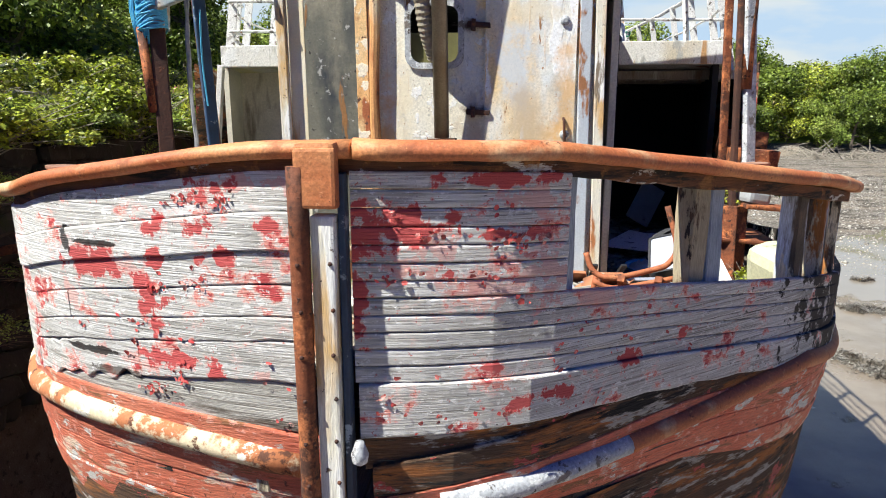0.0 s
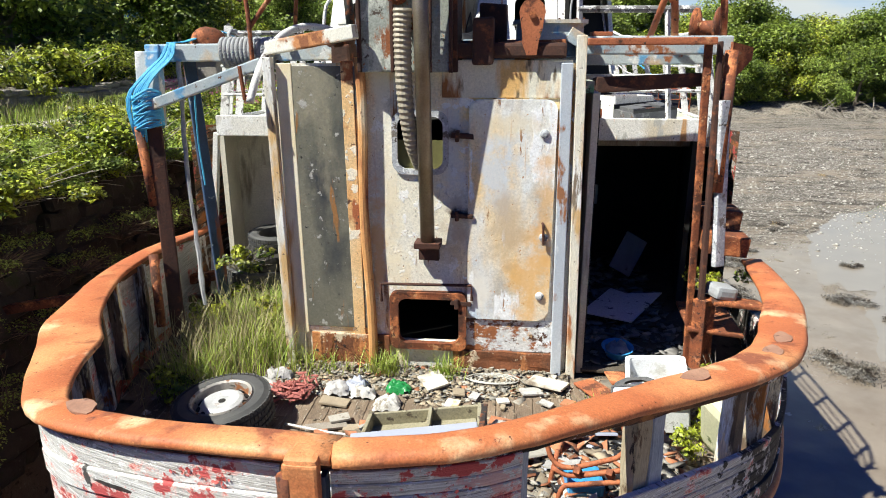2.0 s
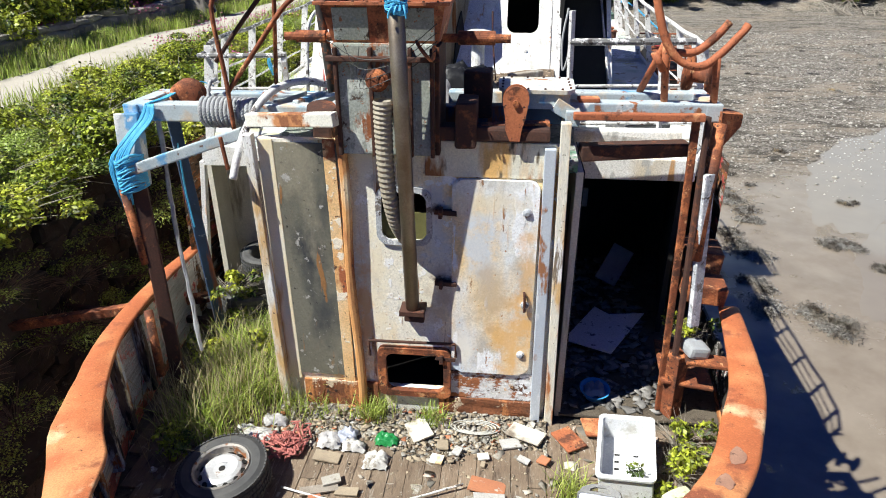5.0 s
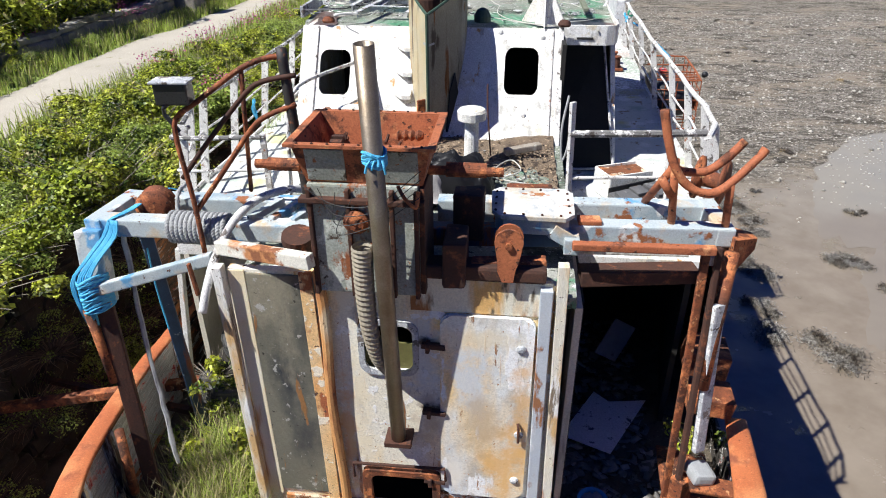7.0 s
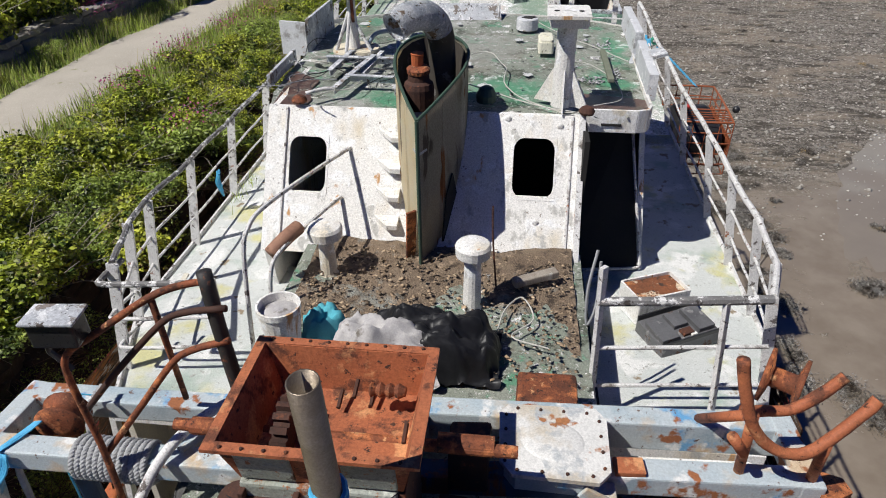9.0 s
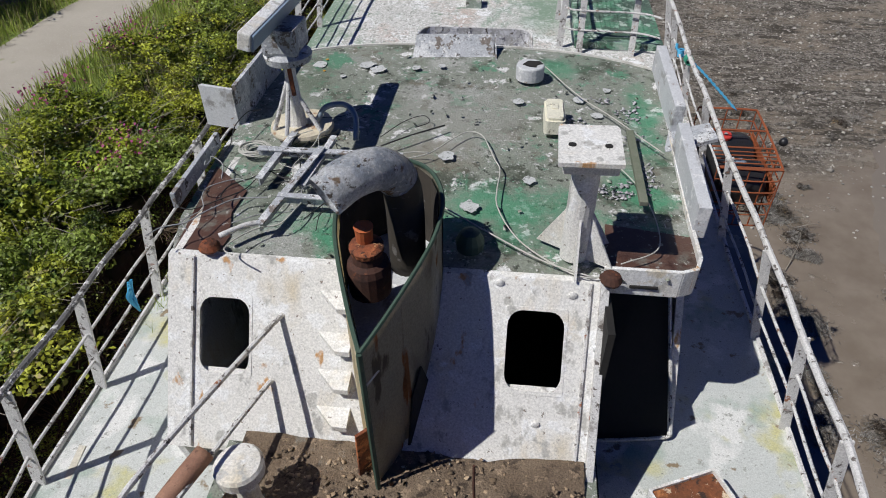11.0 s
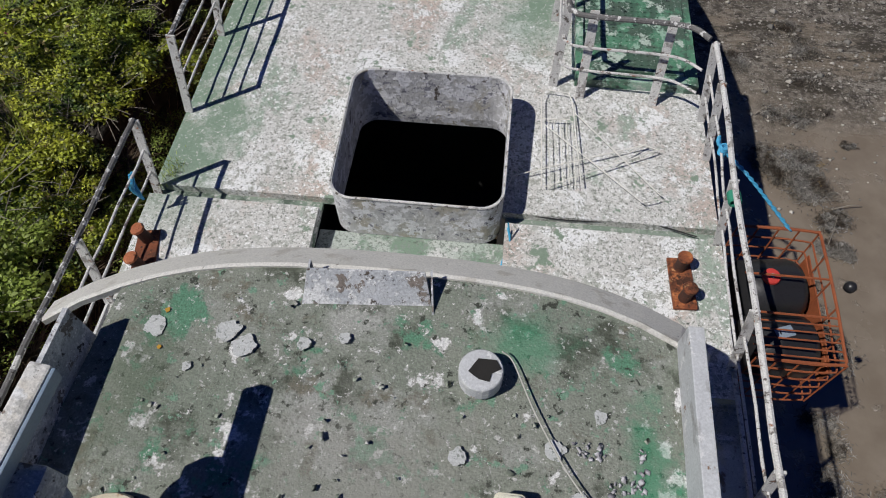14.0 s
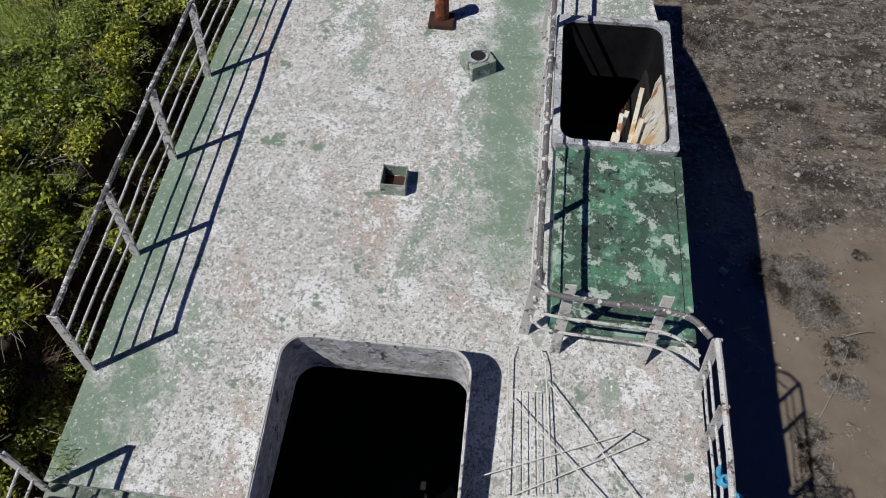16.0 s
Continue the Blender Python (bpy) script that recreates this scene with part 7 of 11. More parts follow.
def bush(x, y, z, s, k, fine=False, sz=1.0, bare=False):
    ob = thing("bush", (x, y, z), "half-bare tangled brown bramble over the quay" if bare else "leafy green bramble bush on the bank" if not fine else "low fine-leaved shrub on the bank", "bush", "bushes on the bank")
    m = Matrix.Rotation(rs.uniform(0, 6.28), 4, "Z") @ Matrix.Diagonal((s, s, s * sz, 1))
    for nm, me in (("foliage", THIN[k % 2] if bare else FINE[k % 2] if fine else BUSH[k % 5]), ("branch_work", BARE[k % 2] if bare else TWIG[k % 3])):
        o = new(nm, me)
        o.parent = ob
        o.matrix_basis = m
    return ob


k = 0
for y in np.arange(-1.0, 27.0, 1.05):
    for j, off in enumerate((0.35, 1.15, 1.95)):
        x = bank_edge(y) - off + rs.uniform(-0.22, 0.22)
        if off > 1.5 and y > 3 and rs.random() < 0.7:
            continue
        yy = y + rs.uniform(-0.35, 0.35)
        s = rs.uniform(0.75, 1.1) * (0.95 if off > 1.5 else 1.0)
        bush(x, yy, ground_z(x, yy) - 0.12, s, k, rs.random() < 0.3, rs.uniform(0.7, 0.95))
        k += 1
# trailing growth over the quay's lip
for y in np.arange(-1.0, 26.0, 0.9):
    x = bank_edge(y) - 0.02 + rs.uniform(-0.1, 0.08)
    bush(x, y, 3.6 + rs.uniform(-0.4, 0.3), rs.uniform(0.45, 0.75), k, False, 0.9, True)
    bush(x + 0.12, y + 0.4, 2.75 + rs.uniform(-0.3, 0.3), rs.uniform(0.5, 0.75), k, False, 0.9, True)
    k += 1
# second, lower row filling the lip
for y in np.arange(-1.0, 27.0, 0.75):
    x = bank_edge(y) - 0.62 + rs.uniform(-0.2, 0.2)
    bush(x, y, ground_z(x, y) - 0.15, rs.uniform(0.55, 0.8), k, rs.random() < 0.3, 0.9)
    k += 1
# taller growth beyond the parapet and by the water ahead
for y in np.arange(2.0, 32.0, 1.7):
    for x0 in (-11.6, -13.2):
        x = x0 + rs.uniform(-0.5, 0.5)
        bush(x, y + rs.uniform(-0.6, 0.6), ground_z(x, y) - 0.1, rs.uniform(1.2, 1.9), k)
        k += 1
for y in np.arange(9.0, 24.0, 2.3):
    bush(-9.85 + rs.uniform(-0.15, 0.15), y, ground_z(-9.8, y) - 0.1, rs.uniform(0.35, 0.6), k, True)
    k += 1


def tree_meshes(seed, leaves, size, material, h=6.0):
    g = random.Random(seed)
    bm = B()
    top = Vector((g.uniform(-0.3, 0.3), g.uniform(-0.3, 0.3), h * 0.75))
    tube(bm, smooth_path([(0, 0, 0), (g.uniform(-0.1, 0.1), 0.05, h * 0.3), top], 4), 0.16, 7, True, 0.05)
    tips = [top]
    for i in range(11):
        t = g.uniform(0.22, 0.7)
        a = g.uniform(0, 6.28)
        s = Vector((0, 0, h * t))
        e = s + Vector((math.cos(a), math.sin(a), g.uniform(0.3, 0.9))) * g.uniform(0.20, 0.33) * h
        tube(bm, smooth_path([s, (s + e) / 2 + Vector((0, 0, -0.1)), e], 3), 0.06, 5, False, 0.02)
        tips += [e, (s + e) / 2 + Vector((0, 0, 0.3))]
    trunk = bpy.data.meshes.new("trunk")
    bm.to_mesh(trunk)
    bm.free()
    trunk.materials.append(M_bark)
    gg = np.random.default_rng(seed)
    cen = np.array([tuple(t) for t in tips])
    cen = np.concatenate([cen, cen[gg.choice(len(cen), 14)] + gg.normal(size=(14, 3)) * 0.10 * h * np.array([1, 1, 0.6])])
    rad = gg.uniform(0.085, 0.15, len(cen)) * h
    which = gg.choice(len(cen), leaves)
    d = gg.normal(size=(leaves, 3))
    d /= np.linalg.norm(d, axis=1, keepdims=True)
    p = cen[which] + d * (rad[which][:, None]) * (1 - 0.5 * gg.random((leaves, 1)) ** 2) * [1, 1, 0.8]
    v, f = leaf_arrays(p, d * 0.7 + [0, 0, 0.5] + gg.normal(size=(leaves, 3)) * 0.5, size, gg, 0.6)
    ob = soup("crown", v, f, material)
    crown = ob.data
    bpy.data.objects.remove(ob)
    return trunk, crown


TREES = [tree_meshes(70 + i, 11000, 0.085, (M_leafc, M_leafb, M_leaf, M_leafc)[i], 6.0) for i in range(4)]


def tree(x, y, s, kk, sink=0.0):
    ob = thing("tree", (x, y, ground_z(x, y) - 0.1 - sink), "broad-leaved green tree on the wooded shore", "tree", "trees round the creek")
    m = Matrix.Rotation(rs.uniform(0, 6.28), 4, "Z") @ Matrix.Diagonal((s * rs.uniform(0.9, 1.2), s * rs.uniform(0.9, 1.2), s, 1))
    for nm, me in zip(("trunk", "crown"), TREES[kk % 4]):
        o = new(nm, me)
        o.parent = ob
        o.matrix_basis = m
    return ob


k = 0
for y in np.arange(1.0, 60.0, 3.4):
    for x0 in (-15.5, -19.5, -24.0):
        tree(x0 + rs.uniform(-1.2, 1.2) + max(0, y - 30) * 0.12, y + rs.uniform(-1.2, 1.2), rs.uniform(0.85, 1.25), k, 0.8)
        k += 1
for x in np.arange(-14.0, 64.0, 3.3):
    for row, dy in enumerate((3.2, 7.5, 12.5)):
        yy = 57.0 + 3.0 * math.sin(x * 0.09) + 0.10 * x + dy + rs.uniform(-1.2, 1.2)
        tree(x + rs.uniform(-1, 1), yy, rs.uniform(1.0, 1.35) * (1.0, 1.25, 1.5)[row], k, 2.0)
        k += 1
for y in np.arange(0.0, 56.0, 5.0):
    tree(66 + rs.uniform(-2, 3), y, rs.uniform(0.9, 1.2), k, 1.0)
    k += 1


def blades(name, pts, h, w, rng_, material, lean=0.4):
    """Grass: narrow two-piece blades at the points."""
    n = len(pts)
    a = rng_.uniform(0, 2 * math.pi, n)
    hh = h * rng_.uniform(0.5, 1.25, n)
    ln = hh * lean * rng_.uniform(0.2, 1.4, n)
    d = np.stack([np.cos(a), np.sin(a), np.zeros(n)], 1)
    s = np.stack([-np.sin(a), np.cos(a), np.zeros(n)], 1) * w * 0.5
    up = np.array([0, 0, 1.0])
    p0 = np.asarray(pts)
    p1 = p0 + d * (ln * 0.35)[:, None] + up * (hh * 0.6)[:, None]
    p2 = p0 + d * ln[:, None] + up * hh[:, None]
    v = np.stack([p0 - s, p0 + s, p1 + s * 0.8, p1 - s * 0.8, p2 + s * 0.15, p2 - s * 0.15], 1).reshape(-1, 3)
    i = np.arange(n)[:, None] * 6
    f = np.concatenate([i + [0, 1, 2, 3], i + [3, 2, 4, 5]])
    return soup(name, v, f, material)


def scatter(n, x0, x1, y0, y1, keep=lambda x, y: True):
    out = []
    while len(out) < n:
        x, y = nrng.uniform(x0, x1), nrng.uniform(y0, y1)
        if keep(x, y):
            out.append((x, y, ground_z(x, y) - 0.02))
    return out


tagged(blades("bank_grass", scatter(26000, -10.4, -5.4, -2, 30, lambda x, y: abs(x - path_mid(y)) > 0.8), 0.30, 0.016, nrng, M_grass), "long green grass on the bank", "grass", kind="stuff")
tagged(blades("verge_straw", scatter(5000, -10.4, -5.2, -2, 30, lambda x, y: abs(x - path_mid(y)) > 0.8), 0.42, 0.010, nrng, M_straw), "dry seeding grass on the bank", "grass", kind="stuff")
# pink valerian in the verges
pts = []
for cx, cy in ((-10.9, 12.5), (-10.8, 15.0), (-10.2, 18.5), (-9.6, 22.5), (-6.7, 15.5), (-6.5, 17.5), (-6.6, 13.2), (-6.4, 19.5), (-4.9, 11.9)):
    c = nrng.normal(size=(160, 3)) * [0.22, 0.35, 0.09]
    pts.append(c + [cx, cy, ground_z(cx, cy) + 0.58])
pts = np.concatenate(pts)
v, f = leaf_arrays(pts, nrng.normal(size=pts.shape) + [0, 0, 1], 0.020, nrng, 0.8)
tagged(soup("valerian", v, f, M_flower), "pink flower heads in the verge", "flowers", kind="stuff")


# seaweed clumps on the mud: ragged mats of short tangled fronds
def weed(x, y, sx, sy, n, rot=0.0):
    k = max(3, n // 55)
    cen = nrng.uniform(-1, 1, (k, 2))
    cen = cen[(cen ** 2).sum(1) < 1.1] * [sx * 0.62, sy * 0.62]
    n *= 7
    g = np.zeros((n, 3))
    g[:, :2] = cen[nrng.integers(0, len(cen), n)] + nrng.normal(size=(n, 2)) * min(0.15, 0.3 * min(sx, sy))
    g[:, 2] = np.abs(nrng.normal(size=n)) * 0.035
    c, s = math.cos(rot), math.sin(rot)
    p = np.stack([x + g[:, 0] * c - g[:, 1] * s, y + g[:, 0] * s + g[:, 1] * c, g[:, 2]], 1)
    p[:, 2] += [ground_z(a, b) + 0.008 for a, b in p[:, :2]]
    return p


ps = [weed(*a) for a in ((8.1, 15.3, 1.0, 0.35, 600, -0.2), (6.5, 11.7, 0.45, 0.8, 500, 0.2), (8.7, 14.2, 0.7, 0.3, 250, 0.3), (5.9, 14.6, 0.5, 0.7, 350, 0.3), (5.6, 13.0, 0.3, 0.6, 250, 0.4), (5.3, 12.1, 0.5, 0.5, 250, 0),
                         (6.25, 18.2, 0.62, 1.0, 1300, 0.25), (5.75, 18.6, 0.5, 0.55, 450, 0.1), (6.55, 17.3, 0.35, 0.4, 330, 0.3), (6.40, 16.58, 0.62, 0.26, 420, -0.1), (5.72, 15.4, 0.32, 0.75, 420, 0.1), (6.3, 20.0, 0.7, 0.4, 350, 0.3), (6.95, 22.6, 0.35, 1.2, 450, 0.1), (5.3, 21.5, 0.35, 0.4, 180, 0), (5.0, 25.0, 0.6, 0.7, 280, 0), (7.3, 19.2, 0.18, 0.12, 60, 0), (9.6, 18.0, 0.4, 0.2, 120, 0))]
for _ in range(60):
    x = nrng.uniform(3.5, 24)
    y = nrng.uniform(18.5 + 0.25 * x - 3, 48)
    ps.append(weed(x, y, nrng.uniform(0.2, 0.8), nrng.uniform(0.1, 0.4), 60, nrng.uniform(-0.5, 0.5)))
ps = np.concatenate(ps)
v, f = leaf_arrays(ps, nrng.normal(size=ps.shape) * 0.7 + [0, 0, 0.8], 0.046, nrng, 0.14)
tagged(soup("seaweed", v, f, M_weed), "dark seaweed clumps lying on the mud", "seaweed", kind="stuff")
for pts, r_ in (([(5.95, 15.95, 0.26), (6.25, 16.45, 0.34), (6.5, 16.9, 0.30), (6.62, 17.25, 0.40)], 0.012), ([(6.6, 17.45, 0.30), (6.95, 17.55, 0.36), (7.2, 17.6, 0.28)], 0.014), ([(5.55, 19.9, 0.28), (5.75, 20.05, 0.36), (6.05, 20.1, 0.30)], 0.012)):
    bm = B()
    tube(bm, smooth_path(pts, 4), r_, 5, True, 0.005)
    single("driftwood_stick", bm, M_twig, "pale bent stick lying in the seaweed", "stick", "sticks on the mud", smooth=True)
# shore pebbles
g = np.array([(nrng.uniform(2.6, 24), nrng.uniform(15, 50)) for _ in range(16000)])
g = g[(g[:, 1] - 0.3 * g[:, 0]) > 16.2 + nrng.uniform(-1.5, 2.5, len(g))]
pv, pf = [], []
octa = np.array([(1, 0, 0), (0, 1, 0), (-1, 0, 0), (0, -1, 0), (0, 0, 1), (0, 0, -1)], float)
tri = np.array([(0, 1, 4), (1, 2, 4), (2, 3, 4), (3, 0, 4), (1, 0, 5), (2, 1, 5), (3, 2, 5), (0, 3, 5)])
for i, (x, y) in enumerate(g):
    s = nrng.uniform(0.012, 0.05) * (1 + 1.2 * (nrng.random() > 0.94))
    pv.append(octa * [s, s * nrng.uniform(0.6, 1.3), s * 0.6] + [x, y, ground_z(x, y) + s * 0.2])
    pf.append(tri + 6 * i)
tagged(soup("pebbles", np.concatenate(pv), np.concatenate(pf), mat("shore_pebble", (0.30, 0.275, 0.24), 0.8, 0, ((0.46, 0.44, 0.40), 3), [], 0, island=0.5)), "scattered grey shore stones on the mud", "stones", kind="stuff")
# driftwood under the trees ahead
bm = B()
for i in range(46):
    x = rs.uniform(26, 37)
    y = 57 + 3 * math.sin(x * 0.09) + 0.1 * x - rs.uniform(0.2, 2.4)
    a = Vector((x, y, ground_z(x, y) + 0.05))
    tube(bm, smooth_path([a, a + Vector((rs.uniform(-1, 1), rs.uniform(-0.3, 0.6), rs.uniform(0.1, 1.0))), a + Vector((rs.uniform(-2, 2), rs.uniform(-0.3, 1.0), rs.uniform(0.2, 1.7)))], 3), 0.05, 5, True, 0.02)
single("driftwood", bm, M_twig, "pale dead branches heaped on the shore", "driftwood", kind="stuff")
# telegraph pole behind the far trees
pole = thing("utility_pole", (46.5, 81.0, 6.0), "wooden utility pole above the far trees", "pole")
bm = B()
tube(bm, [(46.5, 81, 4.0), (46.5, 81, 14.6)], 0.13, 8, True, 0.10)
part("mast", bm, M_bark, pole)
bm = B()
bar(bm, (45.6, 81, 14.2), (47.4, 81, 14.2), 0.1, 0.12)
part("crossarm", bm, M_bark, pole)
bm = B()
for dz in (0, 0.3):
    tube(bm, [(46.5 + 45 * t, 81 + 10 * t, 14.25 + dz - 4.5 * t * (1 - t)) for t in np.linspace(0, 1, 14)], 0.02, 4)
part("wire", bm, M_cable, pole)


# ---- guard rails ----
def guard_rail(name, posts, label, rails=(1.0, 0.62, 0.33), top_r=0.023, low_r=0.012, lean=0.10, material=M_rail, top_material=None, flat=0.085, ends=(0, 0)):
    """A run of flat stanchions from foot to top, with pipes between them. posts: (foot, top)."""
    ob = thing(name, posts[0][0], label, "guard rail", "deck railings")
    for f, t in posts:
        bm = B()
        bar(bm, f, t, flat, 0.02, 0.004, (0, 1, 0))
        rough_up(bm, 0.003, 9)
        part("stanchion", bm, material, ob)
    for k, h in enumerate(rails):
        pts = [Vector(f).lerp(Vector(t), h) for f, t in posts]
        bm = B()
        q = []
        for a, b in zip(pts, pts[1:]):
            for i in range(6):
                p = a.lerp(b, i / 6)
                q.append(p + Vector((noise.noise(p * 1.7) * 0.02, 0, noise.noise(p * 2.1 + Vector((9, 0, 0))) * (0.012 if k == 0 else 0.02))))
        q.append(pts[-1])
        tube(bm, q, top_r if k == 0 else low_r, 8)
        part("top_pipe" if k == 0 else "rail", bm, (top_material or material) if k == 0 else material, ob)
    return ob


def lpost(y, h=0.90):
    x = CX - deck_half(y) + 0.03
    return (x, y, deck_z(y)), (x + 0.09, y + 0.10, deck_z(y) + h)


def rpost(y, h=0.92):
    x = CX + deck_half(y) - 0.03
    return (x, y, deck_z(y)), (x - 0.15, y + 0.05, deck_z(y) + h)


guard_rail("guard_rail", [lpost(y) for y in (6.25, 6.85, 7.28, 8.13, 9.17, 10.3, 11.65, 12.87)], "flaking white tubular guard rail along the port deck", top_material=M_railgrey)
guard_rail("guard_rail", [lpost(y) for y in (13.87, 15.02, 16.15, 17.3, 18.5, 19.8)], "flaking white guard rail along the port bow", (1.0, 0.70, 0.46, 0.23), top_material=M_railgrey, lean=0.1)
guard_rail("guard_rail", [rpost(y) for y in (6.35, 6.8, 7.5, 8.3, 9.2, 10.5, 11.6, 12.75, 13.75, 14.25)], "flaking white tubular guard rail along the starboard deck", top_r=0.025, top_material=M_rail, flat=0.075)
# transverse rails at the after ends
xr = thing("end_rail", (1.2, 6.15, 5.2), "grey pipe rail across the deck's after end", "guard rail", "deck railings")
for z, r, m in ((6.20, 0.03, M_railgrey), (5.83, 0.014, M_rail), (5.50, 0.014, M_rail)):
    bm = B()
    k = (6.2 - z) * 0.18
    tube(bm, [(0.66 + 0.05 * k, 6.11, z), (1.2, 6.17, z), (1.72 + k, 6.24, z)], r, 8)
    part("rail", bm, m, xr)
for a, b in (((1.52, 6.12, 5.2), (1.44, 6.20, 6.2)), ((0.70, 6.08, 5.3), (0.66, 6.12, 6.45))):
    bm = B()
    bar(bm, a, b, 0.05, 0.03)
    part("stanchion", bm, M_rail, xr)
bm = B()
tube(bm, smooth_path([(0.64, 6.3, 6.45), (0.60, 6.22, 6.2), (0.62, 6.2, 5.95), (0.66, 6.2, 6.1), (0.66, 6.25, 6.4)]), 0.010, 6)
single("hanging_rope", bm, M_rope, "pale rope looped over a rail post", "rope")
xl = thing("end_rail", (-2.3, 6.25, 5.2), "white pipe rail across the port deck's end", "guard rail", "deck railings")
for z, r, m in ((6.02, 0.022, M_railgrey), (5.72, 0.014, M_rail), (5.45, 0.014, M_rail)):
    bm = B()
    tube(bm, smooth_path([(-2.68, 6.5, z), (-2.70, 6.25, z), (-2.6, 6.2, z), (-1.90, 6.3, z)], 3), r, 8)
    part("rail", bm, m, xl)
bm = B()
bar(bm, (-1.92, 6.3, 5.2), (-1.92, 6.3, 6.05), 0.05, 0.03)
part("stanchion", bm, M_rail, xl)
# rail round the locker on the bow
br = thing("bow_rail", (1.3, 14.5, 5.4), "white and grey pipe rail guarding the locker", "guard rail", "deck railings")
for z, r, m in ((1.0, 0.026, M_railgrey), (0.62, 0.014, M_rail), (0.32, 0.014, M_rail)):
    bm = B()
    zz = 5.42 + 0.93 * z
    pts = [(1.99 + 0.1 * (1 - z), 14.28, zz), (1.86, 14.42, zz), (1.6, 14.47, zz), (0.95, 14.50, zz), (0.78, 14.56, zz), (0.73, 14.75, zz), (0.74, 16.0, zz + 0.06), (0.76, 17.6, zz + 0.16), (0.80, 19.2, zz + 0.3)]
    tube(bm, smooth_path(pts, 4), r, 8)
    part("top_pipe" if z == 1.0 else "rail", bm, m, br)
for f, t in (((0.98, 14.45, 5.38), (0.98, 14.62, 6.33)), ((1.72, 14.42, 5.38), (1.72, 14.60, 6.33)), ((0.70, 14.6, 5.40), (0.74, 14.72, 6.35)), ((0.70, 15.6, 5.46), (0.75, 15.7, 6.38)), ((0.72, 16.9, 5.54), (0.76, 17.0, 6.44)), ((0.75, 18.2, 5.62), (0.79, 18.3, 6.52))):
    bm = B()
    bar(bm, f, t, 0.09, 0.02, 0.004, (0, 1, 0))
    part("stanchion", bm, M_rail, br)

# ---- gantry across the after end of the casing ----
gan = thing("trawl_gantry", (-0.5, 5.1, 5.85), "pale blue steel trawl gantry, rusting", "gantry")
for a, b, w, m in (((-2.62, 4.945, 5.83), (-1.10, 4.96, 5.84), 0.13, M_bluepaint), ((-1.10, 4.96, 5.84), (0.55, 5.05, 5.86), 0.12, M_bluedark), ((0.55, 5.08, 5.88), (1.66, 5.13, 5.88), 0.13, M_bluepaint),
                   ((-2.60, 5.33, 5.83), (-1.0, 5.35, 5.84), 0.13, M_bluepaint), ((-0.3, 5.42, 5.83), (1.62, 5.48, 5.84), 0.13, M_bluepaint), ((-2.64, 4.87, 5.83), (-2.60, 5.40, 5.83), 0.12, M_bluepaint), ((1.62, 5.06, 5.88), (1.60, 5.55, 5.88), 0.12, M_bluepaint)):
    bm = B()
    bar(bm, a, b, w, 0.20 if b[0] > 1.61 and a[1] > 5.4 else 0.13, 0.012)
    rough_up(bm, 0.003, 6)
    part("beam", bm, m, gan)
for i, x in enumerate((-1.55, -1.40, -1.25, -1.10)):
    bm = B()
    bar(bm, (x, 4.98, 5.90), (x + 0.12, 5.31, 5.90), 0.05, 0.05, 0.006)
    part("grating_bar", bm, M_bluepaint, gan)
for a, b, w, m in (((-2.655, 4.86, 5.83), (-2.63, 4.74, 5.30), 0.17, M_bluepaint), ((-2.62, 4.74, 5.32), (-2.47, 4.46, 3.44), 0.11, M_rustdark), ((-2.58, 5.33, 5.80), (-2.50, 5.38, 3.44), 0.12, M_bluedark),
                   ((-2.66, 4.68, 5.43), (-1.70, 4.68, 5.76), 0.06, M_bluepaint), ((-1.64, 4.66, 5.86), (-0.93, 4.36, 5.96), 0.07, M_brace)):
    bm = B()
    bar(bm, a, b, w, w * (0.8 if w > 0.1 else 1.35), 0.010)
    rough_up(bm, 0.004, 7)
    part("leg" if w > 0.1 else "brace", bm, m, gan)
bm = B()
tube(bm, [(-2.70, 4.66, 5.30), (-2.62, 4.60, 4.70)], 0.035, 10)
part("pipe_stay", bm, M_rust, gan, "rusty pipe stay", True)
bm = B()
tube(bm, [(-2.60, 4.46, 4.35), (-2.55, 4.36, 3.80)], 0.035, 10)
part("pipe_stay", bm, M_rust, gan, "rusty pipe stay", True)
bm = B()
bar(bm, (-1.83, 4.62, 5.50), (-1.85, 4.62, 5.74), 0.03, 0.02)
part("cleat", bm, M_rust, gan)
# starboard legs: rusted angles, tube and foot
for a, b, w, h, m in (((1.50, 4.72, 3.5), (1.46, 4.90, 5.90), 0.05, 0.03, M_rust), ((1.56, 4.70, 3.9), (1.54, 4.90, 5.90), 0.035, 0.05, M_rustdark), ((1.66, 4.76, 4.3), (1.60, 4.86, 5.5), 0.09, 0.05, M_galv),
                      ((1.60, 4.70, 3.45), (1.585, 4.72, 4.05), 0.12, 0.11, M_rust)):
    bm = B()
    bar(bm, a, b, w, h, 0.008)
    rough_up(bm, 0.008, 10)
    part("leg", bm, m, gan, "deeply rusted angle-iron leg")
bm = B()
tube(bm, [(1.60, 4.80, 4.85), (1.64, 4.95, 5.84)], 0.045, 10)
part("pipe_stay", bm, M_rust, gan, "rusty pipe stay", True)
bm = B()
bar(bm, (0.62, 4.83, 5.90), (1.50, 4.845, 5.905), 0.06, 0.05, 0.008)
rough_up(bm, 0.004, 8)
part("angle_iron", bm, M_rustorange, gan, "orange rusted angle iron")
bm = B()
prism(bm, [(1.66, 5.0), (1.84, 5.12), (1.82, 5.20), (1.66, 5.22)], lambda x_, y_: 5.60 + (x_ - 1.66) * 1.0, lambda x_, y_: 5.90 - (x_ - 1.66) * 0.2)
